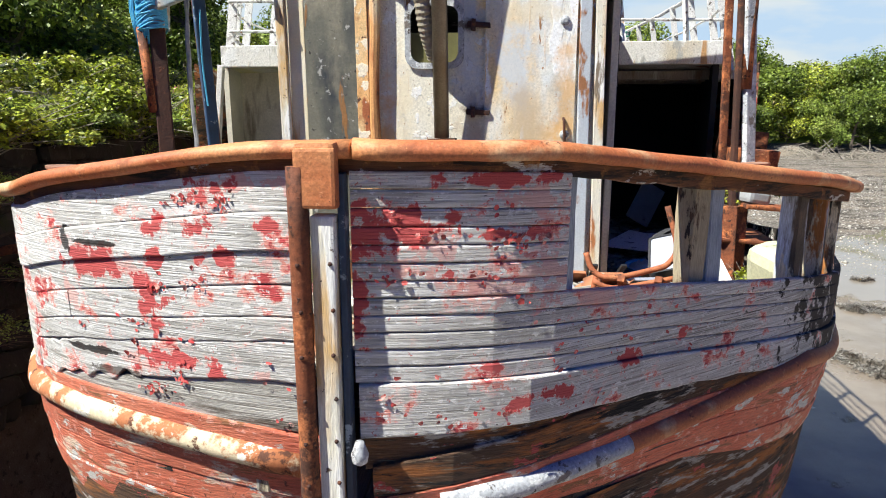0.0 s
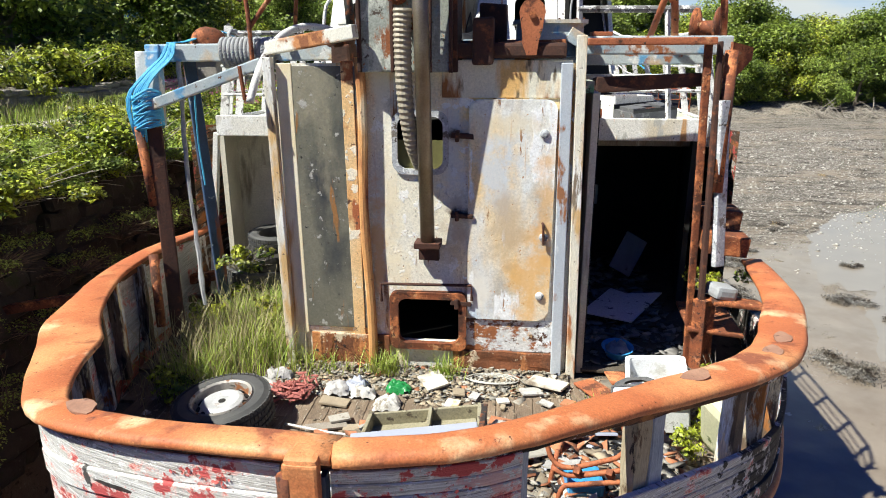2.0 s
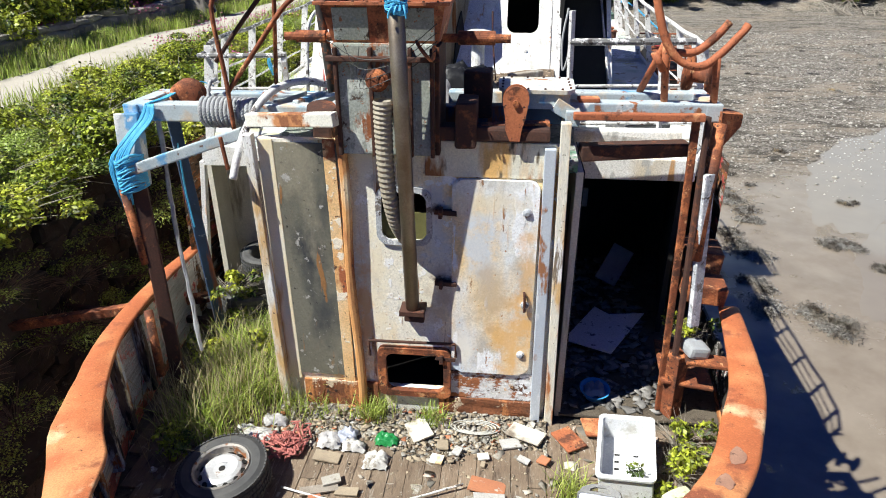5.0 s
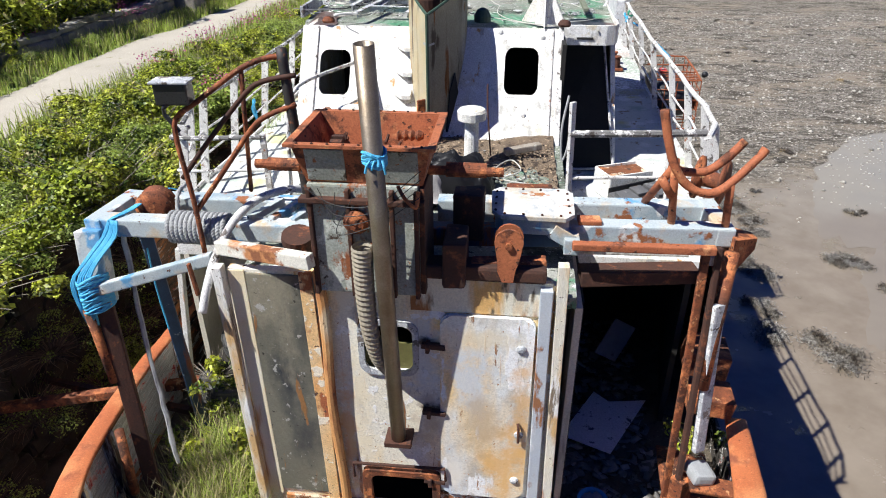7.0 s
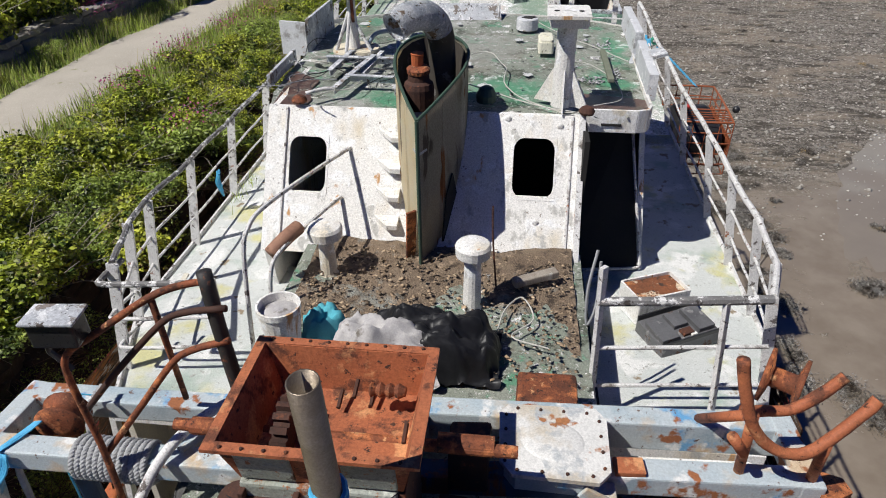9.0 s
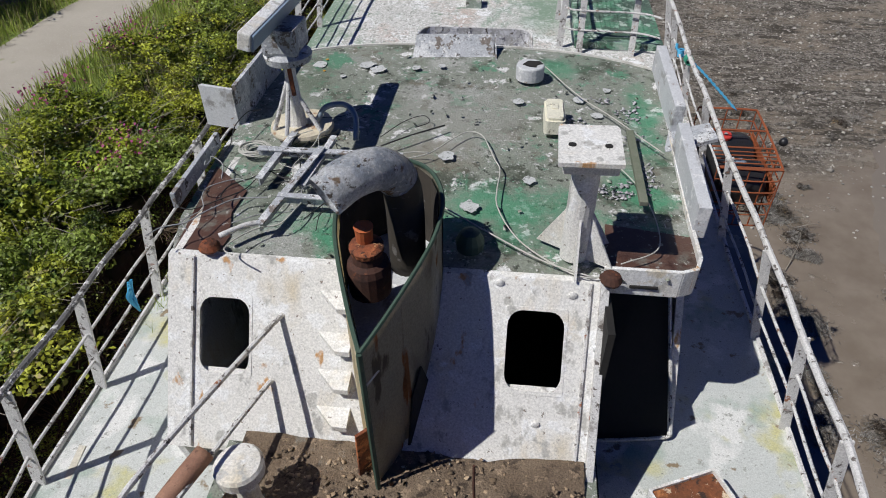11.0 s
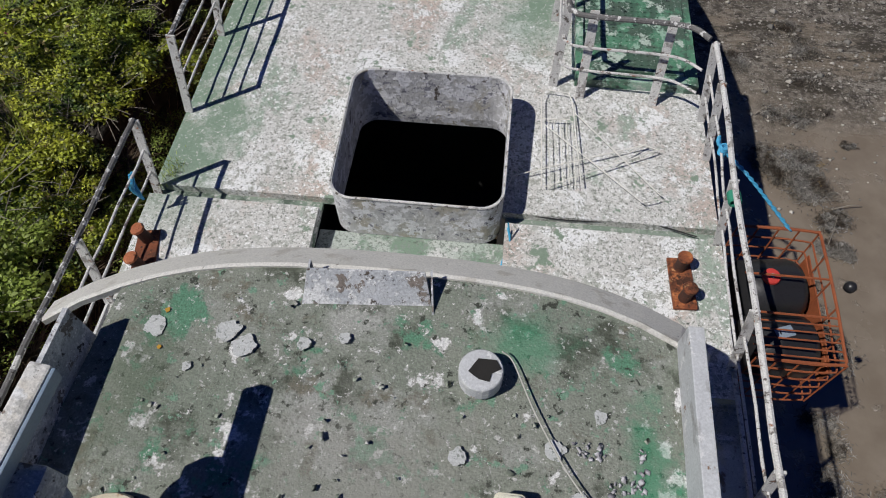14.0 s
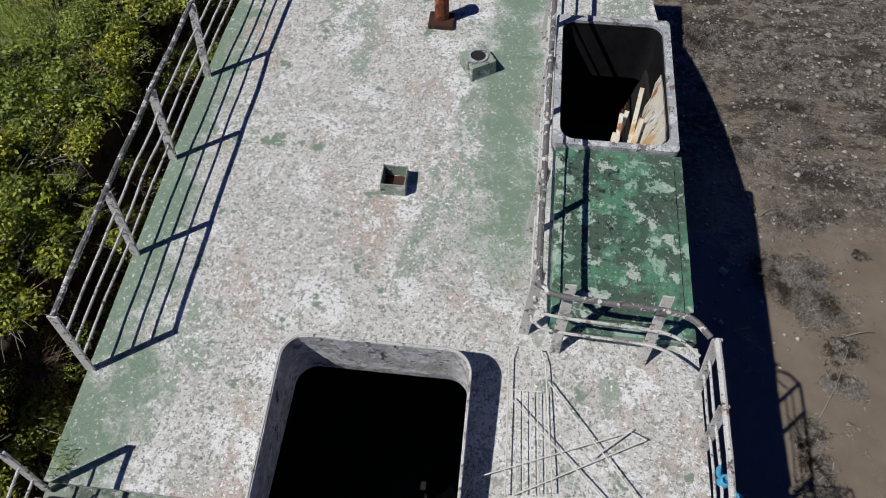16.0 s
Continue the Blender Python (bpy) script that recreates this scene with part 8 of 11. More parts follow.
part("gusset", bm, M_rust, gan, "rusty gusset plate")
bm = B()
box(bm, (0.62, 4.93, 5.87), (0.10, 0.16, 0.11), None, 0.01)
box(bm, (0.56, 4.90, 5.92), (0.16, 0.02, 0.10), (0, 30, 0), 0.006)
part("lug", bm, M_bluepaint, gan)
bm = B()
box(bm, (0.74, 5.08, 5.96), (0.15, 0.10, 0.03), (0, 0, 4), 0.006)
part("pad", bm, M_rustorange, gan)
# sheave at the port corner
bm = B()
lathe(bm, [(0.05, -0.06), (0.13, -0.06), (0.13, -0.05), (0.10, -0.03), (0.10, 0.03), (0.13, 0.05), (0.13, 0.06), (0.05, 0.06)], at(-2.30, 5.14, 5.90, 90, 0, 10), 20)
part("sheave", bm, M_rust, gan, "rusty rope sheave", True)
bm = B()
lathe(bm, [(0.16, -0.10), (0.16, -0.08), (0.06, -0.06), (0.06, 0.06), (0.16, 0.08), (0.16, 0.10)], at(1.66, 5.72, 6.02, 90, 30, 60), 20)
part("sheave", bm, M_rust, gan, "rusty rope sheave", True)

# bent pipes and lamp above the port side
pf = thing("lamp_stand", (-1.7, 4.9, 6.0), "bent rusty pipe frame welded to the gantry", "lamp stand")
for pts, r, m in (([(-1.82, 4.80, 5.70), (-1.84, 4.83, 6.10), (-1.88, 4.85, 6.50), (-1.86, 4.87, 6.64), (-1.72, 4.90, 6.74), (-1.44, 4.95, 6.93), (-1.28, 4.98, 6.99), (-1.17, 5.0, 7.0)], 0.017, M_rust),
                  ([(-1.95, 4.95, 6.20), (-1.72, 4.95, 6.47), (-1.43, 4.95, 6.78), (-1.30, 4.95, 6.86), (-1.10, 4.95, 6.90)], 0.016, M_rustdark),
                  ([(-1.86, 4.85, 5.99), (-1.62, 4.9, 6.30), (-1.42, 4.95, 6.56), (-1.30, 4.95, 6.65), (-1.12, 4.95, 6.72)], 0.017, M_rust)):
    bm = B()
    tube(bm, smooth_path(pts, 4), r, 8)
    part("pipe", bm, m, pf, smooth=True)
bm = B()
tube(bm, [(-1.44, 4.96, 6.93), (-1.64, 5.28, 5.98)], 0.016, 8)
part("upright", bm, M_rust, pf, smooth=True)
bm = B()
tube(bm, smooth_path([(-1.19, 5.0, 7.05), (-1.16, 4.97, 6.7), (-1.10, 4.95, 6.0)], 4), 0.034, 8)
part("upright", bm, M_blackrust, pf, "black rusted upright", True)
lamp = thing("flood_lamp", (-1.84, 4.85, 6.70), "square dark floodlight housing on the pipe frame", "floodlight")
bm = B()
box(bm, (-1.84, 4.86, 6.80), (0.20, 0.12, 0.13), (0, 0, 6), 0.010)
part("housing", bm, M_black, lamp)
bm = B()
box(bm, (-1.84, 4.86, 6.872), (0.235, 0.15, 0.014), (0, 0, 6), 0.005)
part("lid", bm, M_galv, lamp, "grey lid")
bm = B()
tube(bm, [(-1.88, 4.86, 6.74), (-1.93, 4.86, 6.70), (-1.93, 4.86, 6.66), (-1.86, 4.87, 6.55)], 0.014, 6)
part("bracket", bm, M_black, lamp)

# rope wound on the beam
def laid_rope(bm, pts, r, pitch):
    """Three strands twisted round one another along the path."""
    d = np.array([tuple(p) for p in pts])
    run = np.concatenate([[0], np.cumsum(np.linalg.norm(np.diff(d, axis=0), axis=1))])
    for k in range(3):
        out = []
        for i, p in enumerate(d):
            t = Vector(d[min(i + 1, len(d) - 1)] - d[max(i - 1, 0)]).normalized()
            u = t.cross(Vector((1, 0.2, 0.1))).normalized()
            v = t.cross(u)
            a = run[i] / pitch * 2 * math.pi + k * 2 * math.pi / 3
            out.append(Vector(p) + (u * math.cos(a) + v * math.sin(a)) * r * 0.52)
        tube(bm, out, r * 0.56, 6)


bm = B()
pts = []
for i in range(13 * 14):
    a = 2 * math.pi * i / 14
    x = -2.10 + 0.42 * i / (13 * 14)
    pts.append((x, 4.95 + 0.098 * math.cos(a) * 1.02, 5.833 + 0.098 * math.sin(a)))
pts = [(-2.14, 5.30, 6.00), (-2.13, 5.18, 6.0), (-2.11, 5.09, 5.96)] + pts
laid_rope(bm, smooth_path(pts, 4), 0.019, 0.055)
single("rope_coil", bm, M_rope, "thick grey rope wound round the gantry beam", "rope", smooth=True)
# blue rope wrapped at the gantry's corner
bm = B()
r5 = random.Random(8)
for i in range(30):
    z = 5.26 + r5.uniform(0, 0.26)
    k_ = r5.uniform(-0.04, 0.04)
    tube(bm, smooth_path([(-2.74, 4.68, z + k_), (-2.68, 4.635 - r5.uniform(0, 0.02), z), (-2.58, 4.64, z + 0.03 - k_), (-2.54, 4.74, z + 0.03), (-2.60, 4.83, z)], 3), 0.008, 5)
for i in range(16):
    u_ = r5.uniform(-0.05, 0.05)
    tube(bm, smooth_path([(-2.47 + u_ * 0.6, 4.86, 5.905), (-2.50 + u_, 4.82, 5.80), (-2.60 + u_, 4.70, 5.66), (-2.69 + u_ * 1.4, 4.65, 5.5), (-2.68 + u_, 4.635, 5.26 - r5.uniform(0, 0.10))], 3), 0.007, 5)
for i in range(12):
    tube(bm, smooth_path([(-2.50, 4.88 + r5.uniform(-0.04, 0.06), 5.905), (-2.42 + r5.uniform(-0.02, 0.02), 5.02, 5.92), (-2.26, 5.20, 6.0), (-2.14, 5.26, 5.96)], 3), 0.005, 5)
single("blue_rope", bm, M_bluerope, "bright blue rope lashed round the gantry corner", "rope", smooth=True)
bm = B()
tube(bm, smooth_path([(-2.45, 4.90, 5.8), (-2.43, 4.84, 5.4), (-2.42, 4.78, 4.9), (-2.36, 4.7, 4.4), (-2.3, 4.6, 3.9)], 5), 0.018, 6)
rough_up(bm, 0.012, 14)
single("hanging_rope", bm, M_rope, "frayed pale rope hanging from the gantry", "rope")
bm = B()
tube(bm, smooth_path([(-2.5, 5.2, 5.5), (-2.52, 5.22, 5.1), (-2.49, 5.2, 4.75)], 5), 0.007, 6)
single("hanging_rope", bm, M_bluerope, "thin blue cord hanging from the gantry", "rope")
# white hose over the beam, its end hanging out astern
bm = B()
tube(bm, smooth_path([(-1.26, 5.40, 5.95), (-1.36, 5.26, 6.01), (-1.50, 5.05, 6.02), (-1.60, 4.85, 5.95), (-1.66, 4.64, 5.80), (-1.69, 4.50, 5.64), (-1.71, 4.42, 5.50)], 6), 0.028, 12)
single("plastic_hose", bm, M_rail, "white plastic hose draped over the gantry", "hose", smooth=True)

# winch gearbox with open tray
win = thing("winch_gearbox", (-0.62, 4.68, 5.7), "rusty orange winch gearbox with its lid off", "winch")
bm = B()
X0, X1, Y0, Y1 = -1.0, -0.225, 4.43, 5.03
for k, (inset, z0, z1) in enumerate(((0.0, 6.42, 6.66),)):
    t = 0.018
    top = [(X0, Y0), (X1, Y0), (X1, Y1), (X0, Y1)]
    bot = [(X0 + 0.06, Y0 + 0.05), (X1 - 0.05, Y0 + 0.05), (X1 - 0.05, Y1 - 0.03), (X0 + 0.06, Y1 - 0.03)]
    vo = [[bm.verts.new((x_, y_, z)) for x_, y_ in p] for p, z in ((top, z1), (bot, z0))]
    vi = [[bm.verts.new((x_ + (t if x_ < -0.6 else -t), y_ + (t if y_ < 4.72 else -t), z)) for x_, y_ in p] for p, z in ((top, z1), (bot, z0 + t))]
    for j in range(4):
        l = (j + 1) % 4
        bm.faces.new((vo[0][j], vo[0][l], vo[1][l], vo[1][j]))
        bm.faces.new((vi[0][l], vi[0][j], vi[1][j], vi[1][l]))
        bm.faces.new((vo[0][l], vo[0][j], vi[0][j], vi[0][l]))
    bm.faces.new(vi[1])
    bm.faces.new(vo[1][::-1])
part("tray", bm, M_rustorange, win)
bm = B()
ring_slab(bm, [(X0 - 0.03, Y0 - 0.03), (X1 + 0.03, Y0 - 0.03), (X1 + 0.03, Y1 + 0.03), (X0 - 0.03, Y1 + 0.03)], [(X0 + 0.015, Y0 + 0.015), (X1 - 0.015, Y0 + 0.015), (X1 - 0.015, Y1 - 0.015), (X0 + 0.015, Y1 - 0.015)], lambda u, v, w: Vector((u, v, 6.648 + w)), 0.018)
part("flange", bm, M_rustorange, win, "bolted flange round the tray")
for x_, w_ in ((-0.815, 0.22), (-0.40, 0.21)):
    bm = B()
    box(bm, (x_, Y0 + 0.022, 6.535), (w_, 0.012, 0.20), (11.8, 0, 0), 0.003)
    rough_up(bm, 0.002, 14)
    part("front_panel", bm, M_case, win, "olive painted panel below the flange")
for i in range(9):
    for x_, y_ in ((X0 + (X1 - X0) * (i + 0.5) / 9, Y0 - 0.012), (X0 + (X1 - X0) * (i + 0.5) / 9, Y1 + 0.012)):
        bm = B()
        lathe(bm, [(0.008, 0), (0.008, 0.008), (0.004, 0.011)], at(x_, y_, 6.664), 6)
        part("bolt", bm, M_rustdark, win)
bm = B()
box(bm, (-0.62, 4.68, 6.06), (0.64, 0.46, 0.72), None, 0.015)
part("gearcase", bm, M_case, win, "olive and blue-grey gear case, streaked with rust")
for c, s_ in [((x_, 4.44, 6.05), (0.025, 0.05, 0.70)) for x_ in (-0.925, -0.70, -0.45, -0.31)] + [((-0.62, 4.435, 6.33), (0.72, 0.06, 0.03)), ((-0.285, 4.68, 6.05), (0.03, 0.40, 0.70))]:
    bm = B()
    box(bm, c, s_, None, 0.006)
    rough_up(bm, 0.005, 12)
    part("rib", bm, M_rustdark, win, "flaking rusty rib")
for x_, z_, r_ in ((-0.66, 6.20, 0.075), (-0.57, 6.02, 0.05)):
    bm = B()
    lathe(bm, [(r_, 0), (r_, 0.02), (r_ * 0.75, 0.03), (r_ * 0.7, 0.045), (r_ * 0.3, 0.05)], at(x_, 4.44, z_, 90), 16)
    part("boss", bm, M_rust, win)
bm = B()
lathe(bm, [(0.12, -0.035), (0.125, 0), (0.12, 0.035)], at(-0.80, 4.70, 6.47, 0, 90), 20)
gw = part("gear_wheel", bm, M_rustdark, win)
for i in range(16):
    a = 2 * math.pi * i / 16
    bm = B()
    box(bm, (-0.80, 4.70 + 0.135 * math.cos(a), 6.47 + 0.135 * math.sin(a)), (0.07, 0.028, 0.028), (math.degrees(a), 0, 0))
    part("tooth", bm, M_rustdark, gw)
bm = B()
lathe(bm, [(0.028, -0.75), (0.028, 0.75)], at(-0.58, 4.72, 6.42, 0, 90), 12)
lathe(bm, [(0.045, -0.12), (0.045, 0.12)], at(-0.05, 4.74, 6.42, 0, 90), 12)
lathe(bm, [(0.04, -0.10), (0.04, 0.10)], at(-1.15, 4.72, 6.42, 0, 90), 12)
part("shaft", bm, M_rust, win)
bm = B()
lathe(bm, [(0.022, -0.08), (0.035, -0.07), (0.022, -0.05), (0.035, -0.03), (0.022, -0.01), (0.035, 0.01), (0.022, 0.03), (0.035, 0.05), (0.02, 0.08)], at(-0.40, 4.86, 6.58, 0, 90), 12)
part("worm_screw", bm, M_rust, win)
for x_, y_, z_ in ((-0.55, 4.90, 6.55), (-0.62, 4.88, 6.50), (-0.48, 4.91, 6.50), (-0.30, 4.7, 6.52)):
    bm = B()
    tube(bm, [(x_, y_ + 0.04, z_), (x_, y_ - 0.05, z_ - 0.02)], 0.010, 6)
    part("stud", bm, M_rustdark, win)
bm = B()
tube(bm, smooth_path([(-0.40, 4.39, 6.45), (-0.36, 4.35, 6.40), (-0.30, 4.36, 6.34), (-0.29, 4.40, 6.42)], 5), 0.012, 6)
part("lifting_eye", bm, M_rust, win)
for k in range(4):
    bm = B()
    tube(bm, smooth_path([(-0.95 + 0.1 * k, 4.37, 6.45 - 0.02 * k), (-0.75, 4.33, 6.35 - 0.06 * k), (-0.5, 4.30, 6.38 - 0.04 * k), (-0.27, 4.38, 6.55 - 0.05 * k)], 5), 0.0025, 5)
    part("loose_wire", bm, M_cable, win)
# machinery either side of the gearbox
mach = thing("winch_machinery", (-0.1, 5.0, 5.7), "dark rusted winch frame and shafts", "winch")
for c, s_ in (((-1.10, 4.72, 5.80), (0.14, 0.22, 0.18)), ((-0.10, 4.62, 5.90), (0.14, 0.28, 0.3)), ((0.0, 4.58, 5.84), (0.9, 0.14, 0.10)), ((-0.05, 5.02, 6.0), (0.2, 0.16, 0.34)), ((-0.72, 5.35, 5.85), (0.7, 0.5, 0.4))):
    bm = B()
    box(bm, c, s_, None, 0.02)
    rough_up(bm, 0.012, 9)
    part("casting", bm, M_rustdark, mach)
bm = B()
lathe(bm, [(0.03, -0.04), (0.10, -0.04), (0.105, 0.0), (0.10, 0.04), (0.03, 0.04)], at(-1.12, 4.70, 5.92, 15, 0, 20), 18)
part("brake_disc", bm, M_rustdark, mach)
bm = B()
bar(bm, (0.0, 4.60, 5.86), (0.45, 4.62, 5.88), 0.09, 0.07, 0.01)
rough_up(bm, 0.006, 9)
part("link", bm, M_rust, mach)
# exhaust pole
bm = B()
lathe(bm, [(0.052, 0), (0.052, 2.72), (0.046, 2.72), (0.046, 2.3)], Matrix.Translation((-0.475, 4.44, 4.53)) @ Matrix.Rotation(radians(-0.6), 4, "Y") @ Matrix.Rotation(radians(4.7), 4, "X"), 16)
single("exhaust_pole", bm, M_steel, "dull brown steel exhaust tube standing upright", "pipe", smooth=True)
bm = B()
for i in range(7):
    z = 6.63 + 0.010 * i
    pts = [(-0.494 + 0.06 * math.cos(a), 4.266 - 0.08 * (z - 6.63) + 0.06 * math.sin(a), z + 0.015 * math.sin(a * 2 + i)) for a in np.linspace(0, 2 * math.pi, 13)]
    tube(bm, pts, 0.010, 5)
for i in range(4):
    tube(bm, smooth_path([(-0.50 + 0.02 * i, 4.205, 6.67), (-0.52 + 0.03 * i, 4.19, 6.64), (-0.53 + 0.035 * i, 4.195, 6.60 + 0.02 * (i % 3))], 3), 0.007, 5)
single("blue_rope", bm, M_bluerope, "blue twine tied round the exhaust tube", "rope")
# corrugated hose beside it
bm = B()
prof = []
pts = smooth_path([(-0.61, 4.33, 6.10), (-0.615, 4.34, 5.85), (-0.61, 4.36, 5.55), (-0.58, 4.42, 5.25), (-0.53, 4.52, 5.05)], 16)
rings = []
for i, p in enumerate(pts):
    d = (pts[min(i + 1, len(pts) - 1)] - pts[max(i - 1, 0)]).normalized()
    u = d.cross(Vector((0, 1, 0))).normalized()
    v = d.cross(u)
    r = (0.066 if i % 2 else 0.058) * (1.0 - 0.25 * i / len(pts))
    rings.append([bm.verts.new(p + (u * math.cos(a) + v * math.sin(a)) * r) for a in (2 * math.pi * j / 14 for j in range(14))])
for a, b in zip(rings, rings[1:]):
    for j in range(14):
        bm.faces.new((a[j], a[(j + 1) % 14], b[(j + 1) % 14], b[j]))
single("corrugated_hose", bm, mat("brown_hose", (0.34, 0.30, 0.23), 0.6, 0.2, ((0.30, 0.26, 0.20), 8)), "brown corrugated exhaust hose hanging beside the tube", "hose")
# hanging block
blk = thing("rope_block", (0.22, 4.52, 6.0), "orange rusted rope block hung on the gantry", "pulley")
for dy in (-0.035, 0.035):
    bm = B()
    o = [(0.085 * math.cos(a), 0.10 + 0.085 * math.sin(a)) for a in np.linspace(0, math.pi, 9)] + [(-0.065, -0.02), (-0.06, -0.10), (-0.03, -0.17), (0.035, -0.17), (0.045, -0.09), (0.065, -0.02)]
    lo = [bm.verts.new((0.22 + u, 4.53 + dy - 0.008, 5.98 + v)) for u, v in o]
    hi = [bm.verts.new((0.22 + u, 4.53 + dy + 0.008, 5.98 + v)) for u, v in o]
    bm.faces.new(lo)
    bm.faces.new(hi[::-1])
    for i in range(len(o)):
        bm.faces.new((lo[i], lo[(i + 1) % len(o)], hi[(i + 1) % len(o)], hi[i]))
    part("cheek_plate", bm, M_rustorange, blk)
bm = B()
lathe(bm, [(0.06, -0.026), (0.068, -0.024), (0.05, 0), (0.068, 0.024), (0.06, 0.026)], at(0.22, 4.53, 6.06, 90), 18)
part("sheave", bm, M_rustdark, blk)
bm = B()
lathe(bm, [(0.022, -0.06), (0.022, 0.06)], at(0.22, 4.53, 6.06, 90), 10)
part("pin", bm, M_rust, blk)
# white domed cover plate
cov = thing("gear_cover", (0.34, 5.02, 6.0), "white octagonal cover plate with a domed middle", "machine cover")
bm = B()
o = [(0.10, 4.98), (0.16, 4.90), (0.57, 4.89), (0.63, 4.96), (0.64, 5.29), (0.59, 5.36), (0.14, 5.35), (0.09, 5.29)]
prism(bm, o, 6.03, 6.055)
part("plate", bm, M_coverplate, cov)
bm = B()
prism(bm, [(0.35 + (x_ - 0.35) * 0.9, 5.125 + (y_ - 5.125) * 0.9) for x_, y_ in o], 5.92, 6.03)
part("housing", bm, M_bluepaint, cov)
bm = B()
bmesh.ops.create_uvsphere(bm, u_segments=20, v_segments=10, radius=1.0)
bmesh.ops.transform(bm, matrix=Matrix.Translation((0.36, 5.12, 6.05)) @ Matrix.Diagonal((0.165, 0.135, 0.016, 1)), verts=bm.verts)
part("dome", bm, M_coverplate, cov, smooth=True)
for i in range(8):
    for u, v in (((i % 4 + 0.5) / 4, 0.0), ((i % 4 + 0.5) / 4, 1.0), (0.0, (i % 4 + 0.5) / 4), (1.0, (i % 4 + 0.5) / 4)):
        if i < 4:
            bm = B()
            lathe(bm, [(0.009, 0), (0.008, 0.009), (0.003, 0.012)], at(0.125 + 0.475 * u, 4.925 + 0.395 * v, 6.055), 6)
            part("bolt", bm, M_rustdark, cov)
bm = B()
box(bm, (0.36, 5.62, 5.78), (0.34, 0.26, 0.30), None, 0.03)
rough_up(bm, 0.015, 7)
single("rusty_casting", bm, M_rust, "rusted machine casting behind the cover plate", "machine part")
# pipe cradle on the starboard side
crd = thing("pipe_cradle", (1.35, 5.05, 6.03), "orange rusted cradle of bent pipe on the gantry", "cradle")
for pts in ([(1.10, 5.06, 6.72), (1.13, 5.05, 6.60), (1.20, 5.03, 6.40), (1.30, 5.02, 6.26), (1.45, 5.02, 6.21), (1.58, 5.06, 6.28), (1.72, 5.12, 6.42), (1.76, 5.14, 6.47)],
            [(1.22, 5.16, 6.33), (1.34, 5.22, 6.27), (1.48, 5.24, 6.28), (1.60, 5.26, 6.38), (1.68, 5.28, 6.47)]):
    bm = B()
    tube(bm, smooth_path(pts, 5), 0.028, 10)
    rough_up(bm, 0.005, 12)
    part("horn", bm, M_rustorange, crd, smooth=True)
for a, b in (((1.28, 5.13, 5.93), (1.21, 5.04, 6.42)), ((1.16, 5.46, 5.94), (1.23, 5.10, 6.36)), ((1.62, 5.12, 5.93), (1.57, 5.05, 6.27)), ((1.14, 5.02, 6.30), (1.22, 5.03, 6.18))):
    bm = B()
    tube(bm, [a, b], 0.026, 8)
    part("leg", bm, M_rustorange, crd, smooth=True)

# ---- casing top: vents, litter, odds and ends ----
for x_, y_, h_, r_, lab in ((-0.15, 6.70, 0.56, 0.125, "white mushroom vent standing on the casing"), (-1.32, 7.03, 0.44, 0.135, "weathered white mushroom vent near the wheelhouse")):
    v = thing("mushroom_vent", (x_, y_, ZC - 0.02), lab, "vent", "mushroom vents")
    bm = B()
    lathe(bm, [(0.075, 0), (0.068, 0.02), (0.06, h_ - 0.10), (0.06, h_ - 0.06)], at(x_, y_, ZC - 0.02), 16)
    part("pipe", bm, M_white, v, smooth=False)
    bm = B()
    lathe(bm, [(0.05, h_ - 0.10), (r_, h_ - 0.09), (r_ + 0.004, h_ - 0.02), (r_ * 0.92, h_), (r_ * 0.5, h_ + 0.012), (0.01, h_ + 0.015)], at(x_, y_, ZC - 0.02), 20)
    part("cap", bm, M_white, v)
# leaf litter heap
g = np.random.default_rng(21)
bm = B()
gxs, gys = np.linspace(-1.5, 0.62, 30), np.linspace(5.9, 7.47, 26)
grid = [[bm.verts.new((x_, y_, ZC - 0.02 + max(-0.02, 0.035 + 0.06 * noise.noise(Vector((x_ * 2.2, y_ * 2.2, 0))) + 0.02 * noise.noise(Vector((x_ * 9, y_ * 9, 2))) + 0.06 * (y_ - 7.2)))) for x_ in gxs] for y_ in gys]
for j in range(len(gys) - 1):
    for i in range(len(gxs) - 1):
        bm.faces.new((grid[j][i], grid[j][i + 1], grid[j + 1][i + 1], grid[j + 1][i]))
single("leaf_litter", bm, M_leafsoil, "dark leaf litter and soil on the casing top", "litter", kind="stuff", smooth=True)


